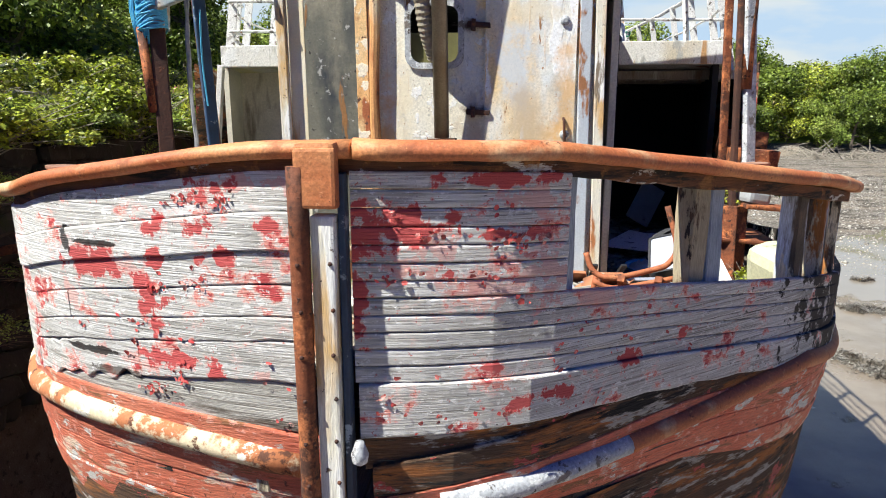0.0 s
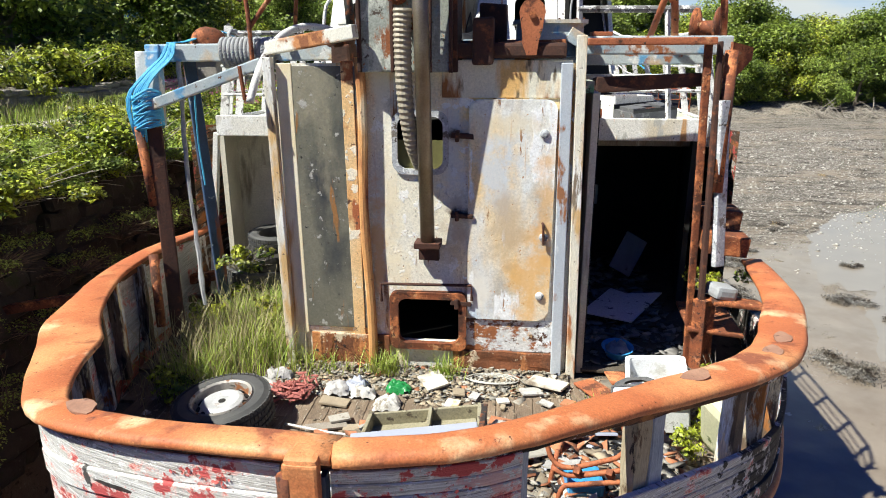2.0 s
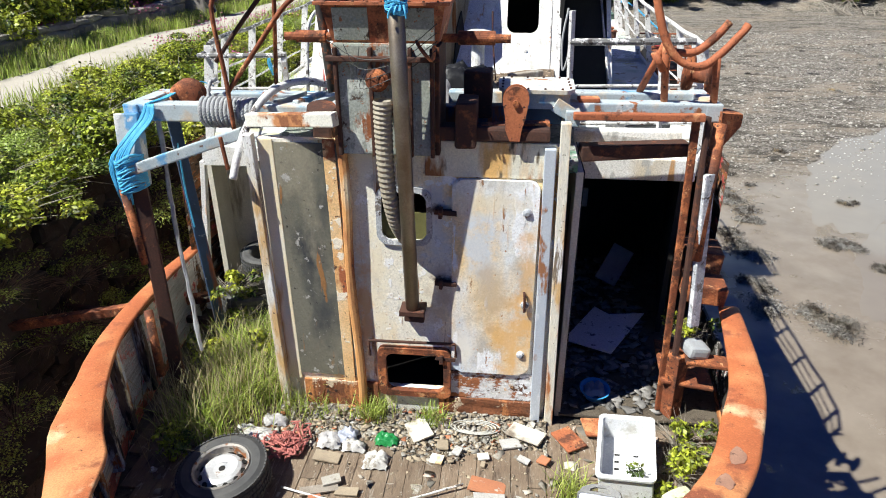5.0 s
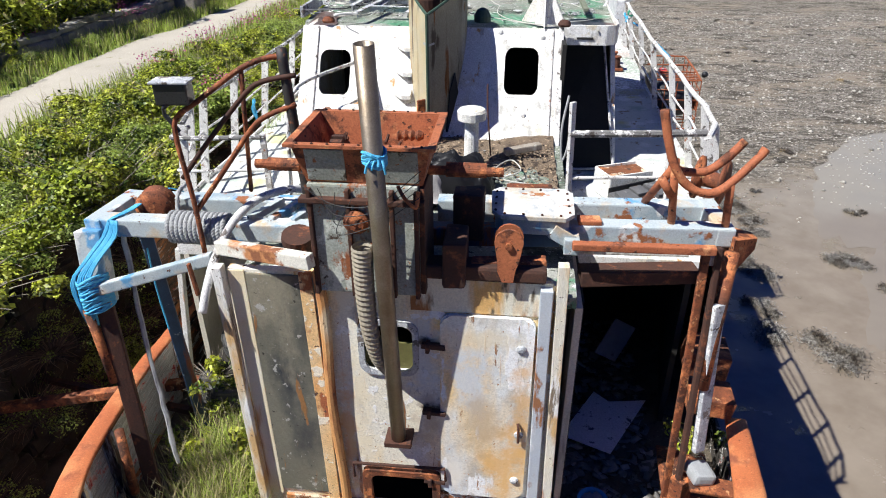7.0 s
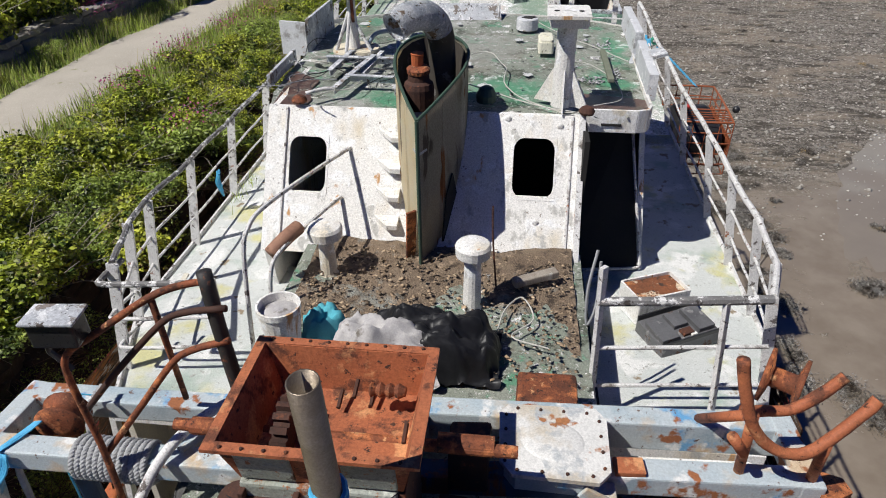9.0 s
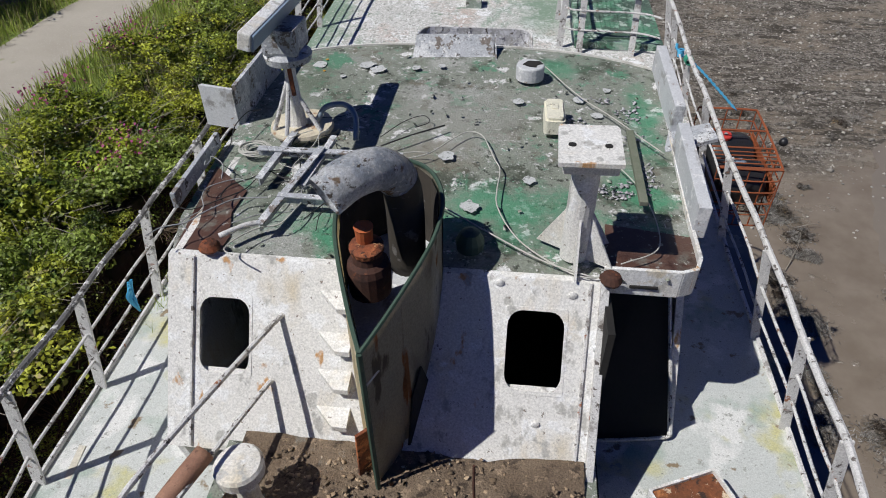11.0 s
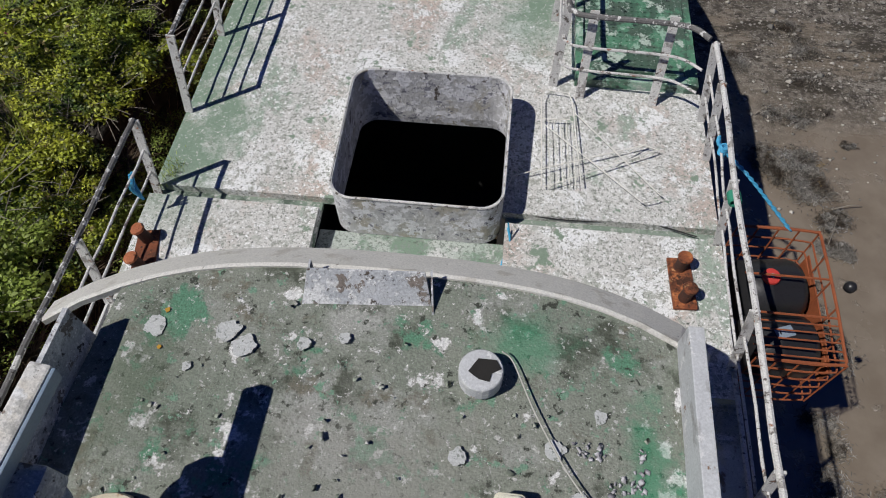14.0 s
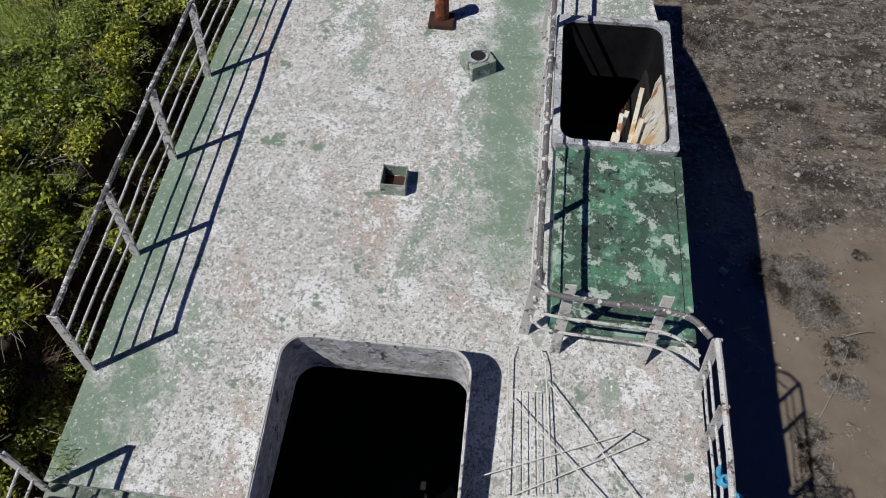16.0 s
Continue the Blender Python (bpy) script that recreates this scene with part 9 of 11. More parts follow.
def chips(name, n, xr, yr, zf, size, rng_, material, thick=0.25, keep=None):
    """Flat scraps lying about: small tilted plates."""
    v, f = [], []
    base = np.array([(-1, -1, -1), (1, -1, -1), (1, 1, -1), (-1, 1, -1), (-1, -1, 1), (1, -1, 1), (1, 1, 1), (-1, 1, 1)], float)
    quads = np.array([(0, 3, 2, 1), (4, 5, 6, 7), (0, 1, 5, 4), (1, 2, 6, 5), (2, 3, 7, 6), (3, 0, 4, 7)])
    k = 0
    while k < n:
        x_, y_ = rng_.uniform(*xr), rng_.uniform(*yr)
        if keep and not keep(x_, y_):
            continue
        s = size * rng_.uniform(0.35, 1.0) ** 1.5
        p = base * [s * rng_.uniform(0.5, 1.2), s * rng_.uniform(0.4, 1.0), s * thick * rng_.uniform(0.1, 0.5)]
        p[:, :2] += rng_.normal(size=(8, 2)) * s * 0.22
        R = np.array(Euler((rng_.normal() * 0.25, rng_.normal() * 0.25, rng_.uniform(0, 6.28))).to_matrix())
        v.append(p @ R.T + [x_, y_, zf(x_, y_) + s * 0.10])
        f.append(quads + 8 * k)
        k += 1
    return soup(name, np.concatenate(v), np.concatenate(f), material)


tagged(chips("casing_litter", 1500, (-1.5, 0.6), (5.9, 7.45), lambda a, b: ZC + 0.03, 0.018, g, M_leaflitter), "small scraps in the leaf litter", "litter", kind="stuff")
bag = thing("tarpaulin_bundle", (-0.65, 6.1, 5.7), "black tarpaulin bundle with a pale lining", "tarpaulin")


def crumple(cx, cy, z0, sx, sy, h, seed, n=22):
    bm = B()
    rows = []
    for j in range(n + 1):
        row = []
        for i in range(n + 1):
            u, v = 2 * i / n - 1, 2 * j / n - 1
            r = (abs(u) ** 2.6 + abs(v) ** 2.6)
            zz = h * max(0.0, 1 - r) ** 0.4 * (0.8 + 0.45 * noise.noise(Vector((u * 2.2 + seed, v * 2.2, seed)))) + 0.055 * abs(noise.noise(Vector((u * 4.3, v * 4.3, seed * 2)))) + 0.045 * abs(noise.noise(Vector((u * 7, v * 9, seed))))
            row.append(bm.verts.new((cx + u * sx + 0.03 * noise.noise(Vector((u * 4, v * 4, seed + 3))), cy + v * sy, z0 + zz)))
        rows.append(row)
    for j in range(n):
        for i in range(n):
            bm.faces.new((rows[j][i], rows[j][i + 1], rows[j + 1][i + 1], rows[j + 1][i]))
    return bm


part("tarpaulin", crumple(-0.38, 6.12, 5.66, 0.46, 0.28, 0.36, 3, 40), M_tarp, bag, smooth=True)
part("lining", crumple(-0.66, 5.96, 5.70, 0.36, 0.20, 0.36, 9), M_cloth, bag, "pale crumpled lining", True)
single("teal_rag", crumple(-1.12, 6.18, 5.68, 0.16, 0.15, 0.26, 5, 12), M_tealcloth, "crumpled teal cloth beside the tarpaulin", "cloth", smooth=True)
buc = thing("plastic_bucket", (-1.33, 5.98, 5.68), "white plastic bucket filled with pale rubble", "bucket")
bm = B()
lathe(bm, [(0.10, 0), (0.135, 0.36), (0.142, 0.36), (0.142, 0.40), (0.128, 0.40), (0.125, 0.33)], at(-1.33, 5.98, 5.72), 20)
part("pail", bm, M_white, buc)
bm = B()
lathe(bm, [(0.124, 0.34), (0.08, 0.36), (0.01, 0.37)], at(-1.33, 5.98, 5.72), 20)
rough_up(bm, 0.01, 20)
part("contents", bm, M_cloth, buc)
bm = B()
box(bm, (-1.42, 6.12, 5.86), (0.16, 0.14, 0.2), (0, 0, 20), 0.03)
single("red_can", bm, M_redcap, "small red can behind the bucket", "can")
bm = B()
tube(bm, smooth_path([(-1.56, 7.12, 6.0), (-1.62, 6.98, 5.98), (-1.70, 6.84, 5.92)], 4), 0.06, 10)
single("orange_float", bm, M_patch, "faded brown float on the port side", "float", smooth=True)
for pts, r, m, lab in (([(0.05, 6.35, 5.72), (0.1, 6.6, 5.72), (0.22, 6.75, 5.72), (0.3, 6.5, 5.72), (0.15, 6.3, 5.72), (0.4, 6.2, 5.72)], 0.006, M_cablew, "pale wire lying on the casing"), ([(0.02, 6.9, 5.70), (-0.02, 6.95, 6.1), (-0.03, 6.98, 6.35)], 0.008, M_rustdark, "thin rusty rod standing on the casing")):
    bm = B()
    tube(bm, smooth_path(pts, 5), r, 6)
    single("loose_wire", bm, m, lab, "wire")
bm = B()
bar(bm, (0.15, 6.9, 5.74), (0.48, 7.05, 5.76), 0.08, 0.06, 0.012)
single("timber_offcut", bm, M_wood, "grey timber offcut in the litter", "timber")
# starboard deck clutter by the rail
bm = B()
box(bm, (1.36, 7.49, 5.36), (0.46, 0.27, 0.02), (0, 2, 24), 0.004)
rt = thing("rusty_tray", (1.36, 7.49, 5.13), "open box with a brown rusty lining and white sides", "box")
part("lining", bm, M_rustpeel, rt, "brown rusty lining")
bm = B()
ring_slab(bm, rounded(-0.25, -0.155, 0.25, 0.155, 0.02), rounded(-0.232, -0.137, 0.232, 0.137, 0.015), lambda u, v, w: at(1.36, 7.49, 5.14, 0, 0, 24) @ Vector((u, v, w)), 0.25)
part("wall", bm, M_white, rt)
eng = thing("broken_panel_box", (1.50, 7.10, 5.13), "broken dark grey electrical panel lying on deck", "electrical box")
M_panel = mat("dark_grey_panel_steel", (0.085, 0.085, 0.09), 0.6, 0.1, ((0.14, 0.14, 0.145), 6), [((0.24, 0.235, 0.23), 9, 0.57, 0.61, ONE, None), ((0.10, 0.05, 0.03), 7, 0.60, 0.64, ONE, 0.9)], 0.5, 50)
MP = at(1.50, 7.12, 5.15, 3, -3, 26)
for c, s_, m, nm in (((0, 0, 0.06), (0.54, 0.36, 0.12), M_panel, "chassis"), ((-0.17, -0.02, 0.135), (0.16, 0.24, 0.05), M_panel, "module"), ((0.0, 0.05, 0.135), (0.13, 0.16, 0.05), M_panel, "module"), ((0.17, 0.0, 0.14), (0.15, 0.26, 0.05), M_panel, "module"), ((0.01, -0.09, 0.13), (0.10, 0.07, 0.03), M_rustdark, "relay"), ((0.0, 0.172, 0.14), (0.54, 0.014, 0.06), M_black, "side_rail"), ((0.0, -0.172, 0.13), (0.54, 0.014, 0.05), M_black, "side_rail"), ((0.05, -0.13, 0.128), (0.05, 0.03, 0.02), M_oldpaintpost, "terminal")):
    bm = B()
    box(bm, c, s_, None, 0.006)
    bmesh.ops.transform(bm, matrix=MP, verts=bm.verts)
    part(nm, bm, m, eng)
bm = B()
bmesh.ops.create_uvsphere(bm, u_segments=14, v_segments=8, radius=0.06)
bmesh.ops.transform(bm, matrix=Matrix.Translation((1.18, 7.5, 5.19)), verts=bm.verts)
single("white_float", bm, M_plastic, "small white float on the side deck", "float", smooth=True)
bm = B()
box(bm, (0.86, 6.02, 5.29), (0.09, 0.09, 0.13), None, 0.012)
single("amber_lamp", bm, M_rustorange, "small amber lamp at the deck edge", "lamp")
# bent hand rail up the wheelhouse face
hr = thing("hand_rail", (-1.4, 7.3, 5.7), "grey bent hand rail leaning on the wheelhouse", "hand rail")
for pts in ([(-1.29, 7.90, 6.34), (-1.31, 7.86, 6.35), (-1.45, 7.38, 6.38), (-1.63, 6.78, 6.39), (-1.70, 6.56, 6.33), (-1.74, 6.47, 6.10), (-1.78, 6.40, 5.22)], [(-1.35, 7.66, 5.99), (-1.37, 7.60, 6.0), (-1.50, 7.20, 5.99), (-1.62, 6.86, 5.95), (-1.68, 6.72, 5.80), (-1.72, 6.66, 5.22)]):
    bm = B()
    tube(bm, smooth_path(pts, 6), 0.017, 8)
    part("pipe", bm, M_rail, hr)


# ---- funnel ----
fun = thing("funnel", (-0.6, 7.9, 5.66), "sooty cream teardrop funnel casing with a green rim", "funnel")
FW = [(7.17, 0.0), (7.35, 0.08), (7.6, 0.18), (7.85, 0.265), (8.05, 0.295), (8.2, 0.28), (8.33, 0.22), (8.41, 0.13), (8.44, 0.0)]


def fz(y):
    return 6.90 + (y - 7.17) * 0.225


def funnel_side(s, z0=5.60):
    pts = [(-0.60 + s * p.x, p.y) for p in smooth_path([(w, y, 0) for y, w in FW], 3)]
    bm = B()
    rows = []
    for x_, y_ in pts:
        zt = fz(y_)
        rows.append([bm.verts.new((x_ + (0.0 if k else 0.0) - s * 0.012 * (k == 2), y_ + 0.05 * (zt - z_) * (y_ < 7.5), z_)) for k, z_ in ((0, z0), (1, zt), (2, zt), (3, z0))])
    for a, b in zip(rows, rows[1:]):
        bm.faces.new((a[0], a[1], b[1], b[0]))
    mod = bmesh.ops.solidify(bm, geom=list(bm.faces), thickness=0.014)
    return bm


# the halves differ: cream to port, darker streaked grey-brown to starboard
part("shell", funnel_side(-1), M_funnelcream, fun, "cream port side, rust along the seam")
part("shell", funnel_side(1), M_funnel, fun, "grey-brown starboard side with streaks")
bm = B()
ring = smooth_path([(-0.60 - w, y, fz(y)) for y, w in FW] + [(-0.60 + w, y, fz(y)) for y, w in FW[::-1]][1:], 3)
tube(bm, ring, 0.013, 6)
part("rim", bm, M_trim, fun)
# added black liner paints the shade and soot inside the funnel
bm = B()
ins = [(-0.60 + s_ * max(0.0, w - 0.02), min(8.41, max(7.21, y))) for s_, seq in ((-1, FW), (1, FW[::-1])) for y, w in seq]
lo = [bm.verts.new((x_, y_, 6.2)) for x_, y_ in ins]
hi = [bm.verts.new((x_, y_, fz(y_) - 0.02)) for x_, y_ in ins]
for i in range(len(ins)):
    j = (i + 1) % len(ins)
    bm.faces.new((lo[i], lo[j], hi[j], hi[i]))
part("inner_liner", bm, M_sootshade, fun, "black liner painting soot and shade inside the funnel")
bm = B()
tube(bm, [(-0.60, 7.165, 6.9), (-0.60, 7.20, 5.6)], 0.016, 6)
part("seam", bm, M_trim, fun)
bm = B()
bar(bm, (-0.70, 7.30, 5.62), (-0.68, 7.28, 6.1), 0.09, 0.02)
part("rust_strip", bm, M_rust, fun)
bm = B()
prism(bm, [(-0.60 - 0.9 * w, y) for y, w in FW] + [(-0.60 + 0.9 * w, y) for y, w in FW[::-1]][1:-1], 6.62, 6.64)
part("inner_floor", bm, M_boardgrey, fun, "grey dusty plate inside the funnel")
# black plate paints the dark of a hole; the shell itself is uncut
bm = B()
o = [(7.45, 5.72), (7.68, 5.66), (7.70, 6.05), (7.62, 6.28), (7.52, 6.12)]
vs_a = [bm.verts.new((-0.60 + np.interp(y_, [7.35, 7.6, 7.85], [0.08, 0.18, 0.265]) + 0.018, y_ + 0.02, z_)) for y_, z_ in o]
vs_b = [bm.verts.new((v.co.x + 0.012, v.co.y, v.co.z)) for v in vs_a]
bm.faces.new(vs_a)
bm.faces.new(vs_b[::-1])
for i in range(5):
    bm.faces.new((vs_a[i], vs_a[(i + 1) % 5], vs_b[(i + 1) % 5], vs_b[i]))
part("torn_hole", bm, M_dark, fun, "black patch painting the dark of a torn hole")
# elbow hood and rusty pots inside
hood = thing("exhaust_elbow", (-0.55, 8.05, 6.64), "grey-blue exhaust elbow rising out of the funnel", "exhaust")
bm = B()
pts = smooth_path([(-0.52, 8.12, 6.64), (-0.52, 8.10, 7.10), (-0.54, 8.04, 7.32), (-0.62, 7.92, 7.45), (-0.74, 7.80, 7.46), (-0.84, 7.70, 7.41)], 5)
rings = []
for i, p in enumerate(pts):
    d = (pts[min(i + 1, len(pts) - 1)] - pts[max(i - 1, 0)]).normalized()
    u = d.cross(Vector((0.6, -0.8, 0))).normalized()
    v = d.cross(u)
    rings.append([bm.verts.new(p + (u * math.cos(a) + v * math.sin(a)) * 0.112) for a in (2 * math.pi * j / 18 for j in range(18))])
for a, b in zip(rings[10:], rings[11:]):
    for j in range(18):
        bm.faces.new((a[j], a[(j + 1) % 18], b[(j + 1) % 18], b[j]))
bmesh.ops.solidify(bm, geom=list(bm.faces), thickness=0.008)
bmesh.ops.delete(bm, geom=[v for v in bm.verts if not v.link_faces], context="VERTS")
part("pipe", rough_up(bm, 0.004, 12), M_elbow, hood, smooth=True)
bm = B()
tube(bm, pts[:12], 0.109, 18)
part("riser", bm, M_sootshade, hood, "soot-black riser of the exhaust", True)
# black disc paints the shade within the elbow's mouth
bm = B()
for p in (pts[-1],):
    d = (pts[-1] - pts[-3]).normalized()
    lathe(bm, [(0.104, 0), (0.05, 0.0)], Matrix.Translation(p - d * 0.10) @ d.to_track_quat("Z", "Y").to_matrix().to_4x4(), 18)
part("mouth", bm, M_dark, hood)
M_orangestack = mat("bright_orange_rust", (0.52, 0.14, 0.04), 0.8, 0, ((0.38, 0.09, 0.03), 6), [((0.16, 0.05, 0.025), 12, 0.58, 0.63, ONE, None)], 0.6, 50)
pot = thing("exhaust_pot", (-0.70, 7.72, 6.64), "rusty capped exhaust stub inside the funnel", "exhaust")
bm = B()
lathe(bm, [(0.115, 0), (0.12, 0.16), (0.11, 0.20), (0.085, 0.22), (0.08, 0.28)], at(-0.66, 7.72, 6.80), 18)
part("stub", bm, M_rustdark, pot)
bm = B()
lathe(bm, [(0.09, 0), (0.092, 0.03), (0.07, 0.045), (0.045, 0.05)], at(-0.66, 7.72, 7.08, 6), 16)
part("cap", bm, M_rust, pot)
bm = B()
lathe(bm, [(0.045, 0), (0.048, 0.09), (0.052, 0.10), (0.03, 0.102)], at(-0.67, 7.74, 7.12, 4), 14)
part("stack", bm, M_orangestack, pot, "bright orange rusty stub")

# ---- wheelhouse roof ----
# radar
rad = thing("radar_scanner", (-1.62, 9.6, 6.7), "weathered radar scanner on a tripod pedestal", "radar")
bm = B()
lathe(bm, [(0.245, 0), (0.25, 0.02), (0.24, 0.045), (0.08, 0.055)], at(-1.60, 9.63, 6.685), 24)
rough_up(bm, 0.004, 8)
part("base_plate", bm, mat("cream_rusted_plate", (0.66, 0.60, 0.47), 0.7, 0, ((0.56, 0.49, 0.36), 6), [((0.36, 0.16, 0.06), 7, 0.55, 0.62, ONE, None)], 0.3, 50), rad, "round cream base plate")
bm = B()
lathe(bm, [(0.075, 0), (0.06, 0.1), (0.045, 0.4), (0.045, 0.55)], at(-1.62, 9.60, 6.73), 14)
part("pedestal", bm, M_white, rad)
for a, b in (((-1.78, 9.50, 6.73), (-1.64, 9.58, 7.12)), ((-1.42, 9.52, 6.73), (-1.60, 9.60, 7.0)), ((-1.66, 9.42, 6.73), (-1.63, 9.56, 7.1))):
    bm = B()
    tube(bm, [a, b], 0.018, 8)
    part("leg", bm, M_rail, rad)
bm = B()
bar(bm, (-1.60, 9.54, 7.22), (-1.60, 9.56, 7.0), 0.03, 0.02)
part("rust_clamp", bm, M_rust, rad)
bm = B()
lathe(bm, [(0.10, 0), (0.17, 0.02), (0.18, 0.07), (0.15, 0.10)], at(-1.62, 9.62, 7.24), 20)
part("turntable", bm, M_galv, rad, "flaking grey turntable")
bm = B()
box(bm, (-1.63, 9.64, 7.43), (0.26, 0.34, 0.20), None, 0.03)
rough_up(bm, 0.006, 6)
part("gear_housing", bm, M_galv, rad, "grey and white gear housing")
bm = B()
ang = math.degrees(math.atan2(1.11, 0.04)) - 90
box(bm, (-1.66, 9.60, 7.62), (0.09, 1.14, 0.12), (0, 14, ang), 0.012)
part("scanner_arm", bm, M_white, rad, "long white scanner arm")
# blue-grey strip colours the arm's side as it looks in shade
bm = B()
box(bm, (-1.607, 9.60, 7.605), (0.016, 1.12, 0.11), (0, 14, ang), 0.004)
part("scanner_window", bm, mat("shade_blue_scanner_side", (0.22, 0.30, 0.40), 0.5, 0, ((0.30, 0.37, 0.45), 4)), rad, "blue-grey strip painting the scanner arm's shaded side")
bm = B()
tube(bm, smooth_path([(-1.47, 9.62, 6.76), (-1.40, 9.66, 6.86), (-1.24, 9.64, 6.90), (-1.14, 9.54, 6.86), (-1.12, 9.42, 6.72)], 6), 0.022, 8)
single("cable_conduit", bm, M_plasticblue, "bent grey-blue cable conduit on the roof", "conduit", smooth=True)
# angle-iron frame left on the roof
af = thing("roof_frame", (-1.3, 8.75, 6.65), "grey angle-iron frame bolted to the roof", "metal frame")
for a, b, w in (((-1.80, 9.17, 6.76), (-0.72, 9.19, 6.75), 0.06), ((-1.50, 8.30, 6.74), (-1.32, 9.20, 6.78), 0.055), ((-0.96, 8.30, 6.74), (-0.88, 9.18, 6.76), 0.055), ((-1.47, 8.60, 6.76), (-0.96, 8.60, 6.75), 0.05),
                ((-1.68, 8.82, 6.73), (-1.60, 9.45, 6.75), 0.055), ((-1.36, 8.78, 6.72), (-1.28, 9.40, 6.76), 0.05)):
    bm = B()
    bar(bm, a, b, w, 0.012, 0.003)
    bar(bm, (a[0], a[1], a[2] - 0.03), (b[0], b[1], b[2] - 0.03), 0.012, 0.06, 0.003)
    part("angle_bar", bm, M_galv, af)
# cables
CAB = [([(-0.72, 9.20, 6.71), (-0.54, 9.31, 6.71), (-0.40, 9.52, 6.71), (-0.29, 9.65, 6.71), (-0.20, 9.64, 6.71), (-0.14, 9.55, 6.71), (-0.06, 9.30, 6.70), (-0.01, 9.15, 6.70), (-0.02, 8.9, 6.69), (-0.01, 8.73, 6.68), (0.08, 8.5, 6.67), (0.22, 8.30, 6.67), (0.50, 8.10, 6.66), (0.72, 8.12, 6.67)], 0.010, M_cablew),
       ([(-0.90, 9.17, 6.72), (-0.70, 9.30, 6.71), (-0.55, 9.30, 6.72)], 0.009, M_cablew),
       ([(-0.74, 8.90, 6.71), (-0.40, 8.68, 6.70), (-0.03, 8.42, 6.68), (0.3, 8.2, 6.67), (0.6, 8.08, 6.67)], 0.011, M_cablew),
       ([(-0.92, 9.35, 6.72), (-0.70, 9.53, 6.73), (-0.47, 9.72, 6.72)], 0.012, M_cable),
       ([(-0.95, 9.50, 6.71), (-0.80, 9.75, 6.72), (-0.66, 9.86, 6.72), (-0.60, 9.78, 6.71), (-0.70, 9.68, 6.71)], 0.007, M_cable),
       ([(0.30, 10.85, 6.76), (0.37, 10.80, 6.73), (0.50, 10.52, 6.73), (0.66, 10.25, 6.72), (0.80, 10.06, 6.72), (0.92, 9.88, 6.72), (1.04, 9.70, 6.71), (1.19, 9.49, 6.70)], 0.010, M_cablew),
       ([(0.62, 9.42, 6.71), (0.78, 9.34, 6.71), (0.92, 9.1, 6.70), (0.98, 8.9, 6.70), (1.02, 8.6, 6.69), (0.98, 8.35, 6.69), (0.75, 8.2, 6.69)], 0.009, M_cablew),
       ([(-1.10, 8.95, 6.71), (-0.95, 9.02, 6.71), (-0.78, 8.95, 6.71), (-0.70, 8.8, 6.71), (-0.80, 8.68, 6.70), (-1.0, 8.7, 6.71), (-1.08, 8.85, 6.71)], 0.006, M_cable)]
for pts, r, m in CAB:
    bm = B()
    tube(bm, smooth_path(pts, 6), r * 0.5, 6)
    single("roof_cable", bm, m, "loose pale cable lying on the roof" if m is M_cablew else "loose black cable lying on the roof", "cable", "cables on the roof", smooth=True)
r9 = random.Random(31)
for i in range(22):
    bm = B()
    c = Vector((r9.uniform(-2.0, -1.1), r9.uniform(8.6, 9.3), 6.70))
    pts = [c]
    a = r9.uniform(0, 6.28)
    for k in range(6):
        a += r9.uniform(-1.1, 1.1)
        pts.append(pts[-1] + Vector((math.cos(a), math.sin(a), 0)) * r9.uniform(0.08, 0.2) + Vector((0, 0, r9.uniform(-0.02, 0.03))))
    pts = [Vector((max(-2.1, p.x), p.y, max(6.68, p.z))) for p in pts]
    tube(bm, smooth_path(pts, 4), r9.choice((0.003, 0.004, 0.005)), 5)
    m = r9.choice((M_cable, M_cablew, M_rope, M_cable))
    single("roof_cable", bm, m, "tangled pale wire beside the radar" if m is not M_cable else "tangled black wire beside the radar", "cable", "cables on the roof")
coil = thing("cable_coil", (-1.88, 9.27, 6.69), "coil of white cable on the roof", "cable")
for i in range(7):
    bm = B()
    pts = [(-1.88 + (0.065 + 0.010 * (i * 3 % 7)) * math.cos(a) + 0.006 * (i % 3), 9.27 + (0.055 + 0.009 * (i * 3 % 7)) * math.sin(a), 6.685 + 0.003 * i + 0.004 * math.sin(3 * a + i)) for a in np.linspace(0, 2 * math.pi, 18)]
    tube(bm, pts, 0.005, 5)
    part("turn", bm, M_cablew, coil)
# lichen rosettes
rl = random.Random(12)
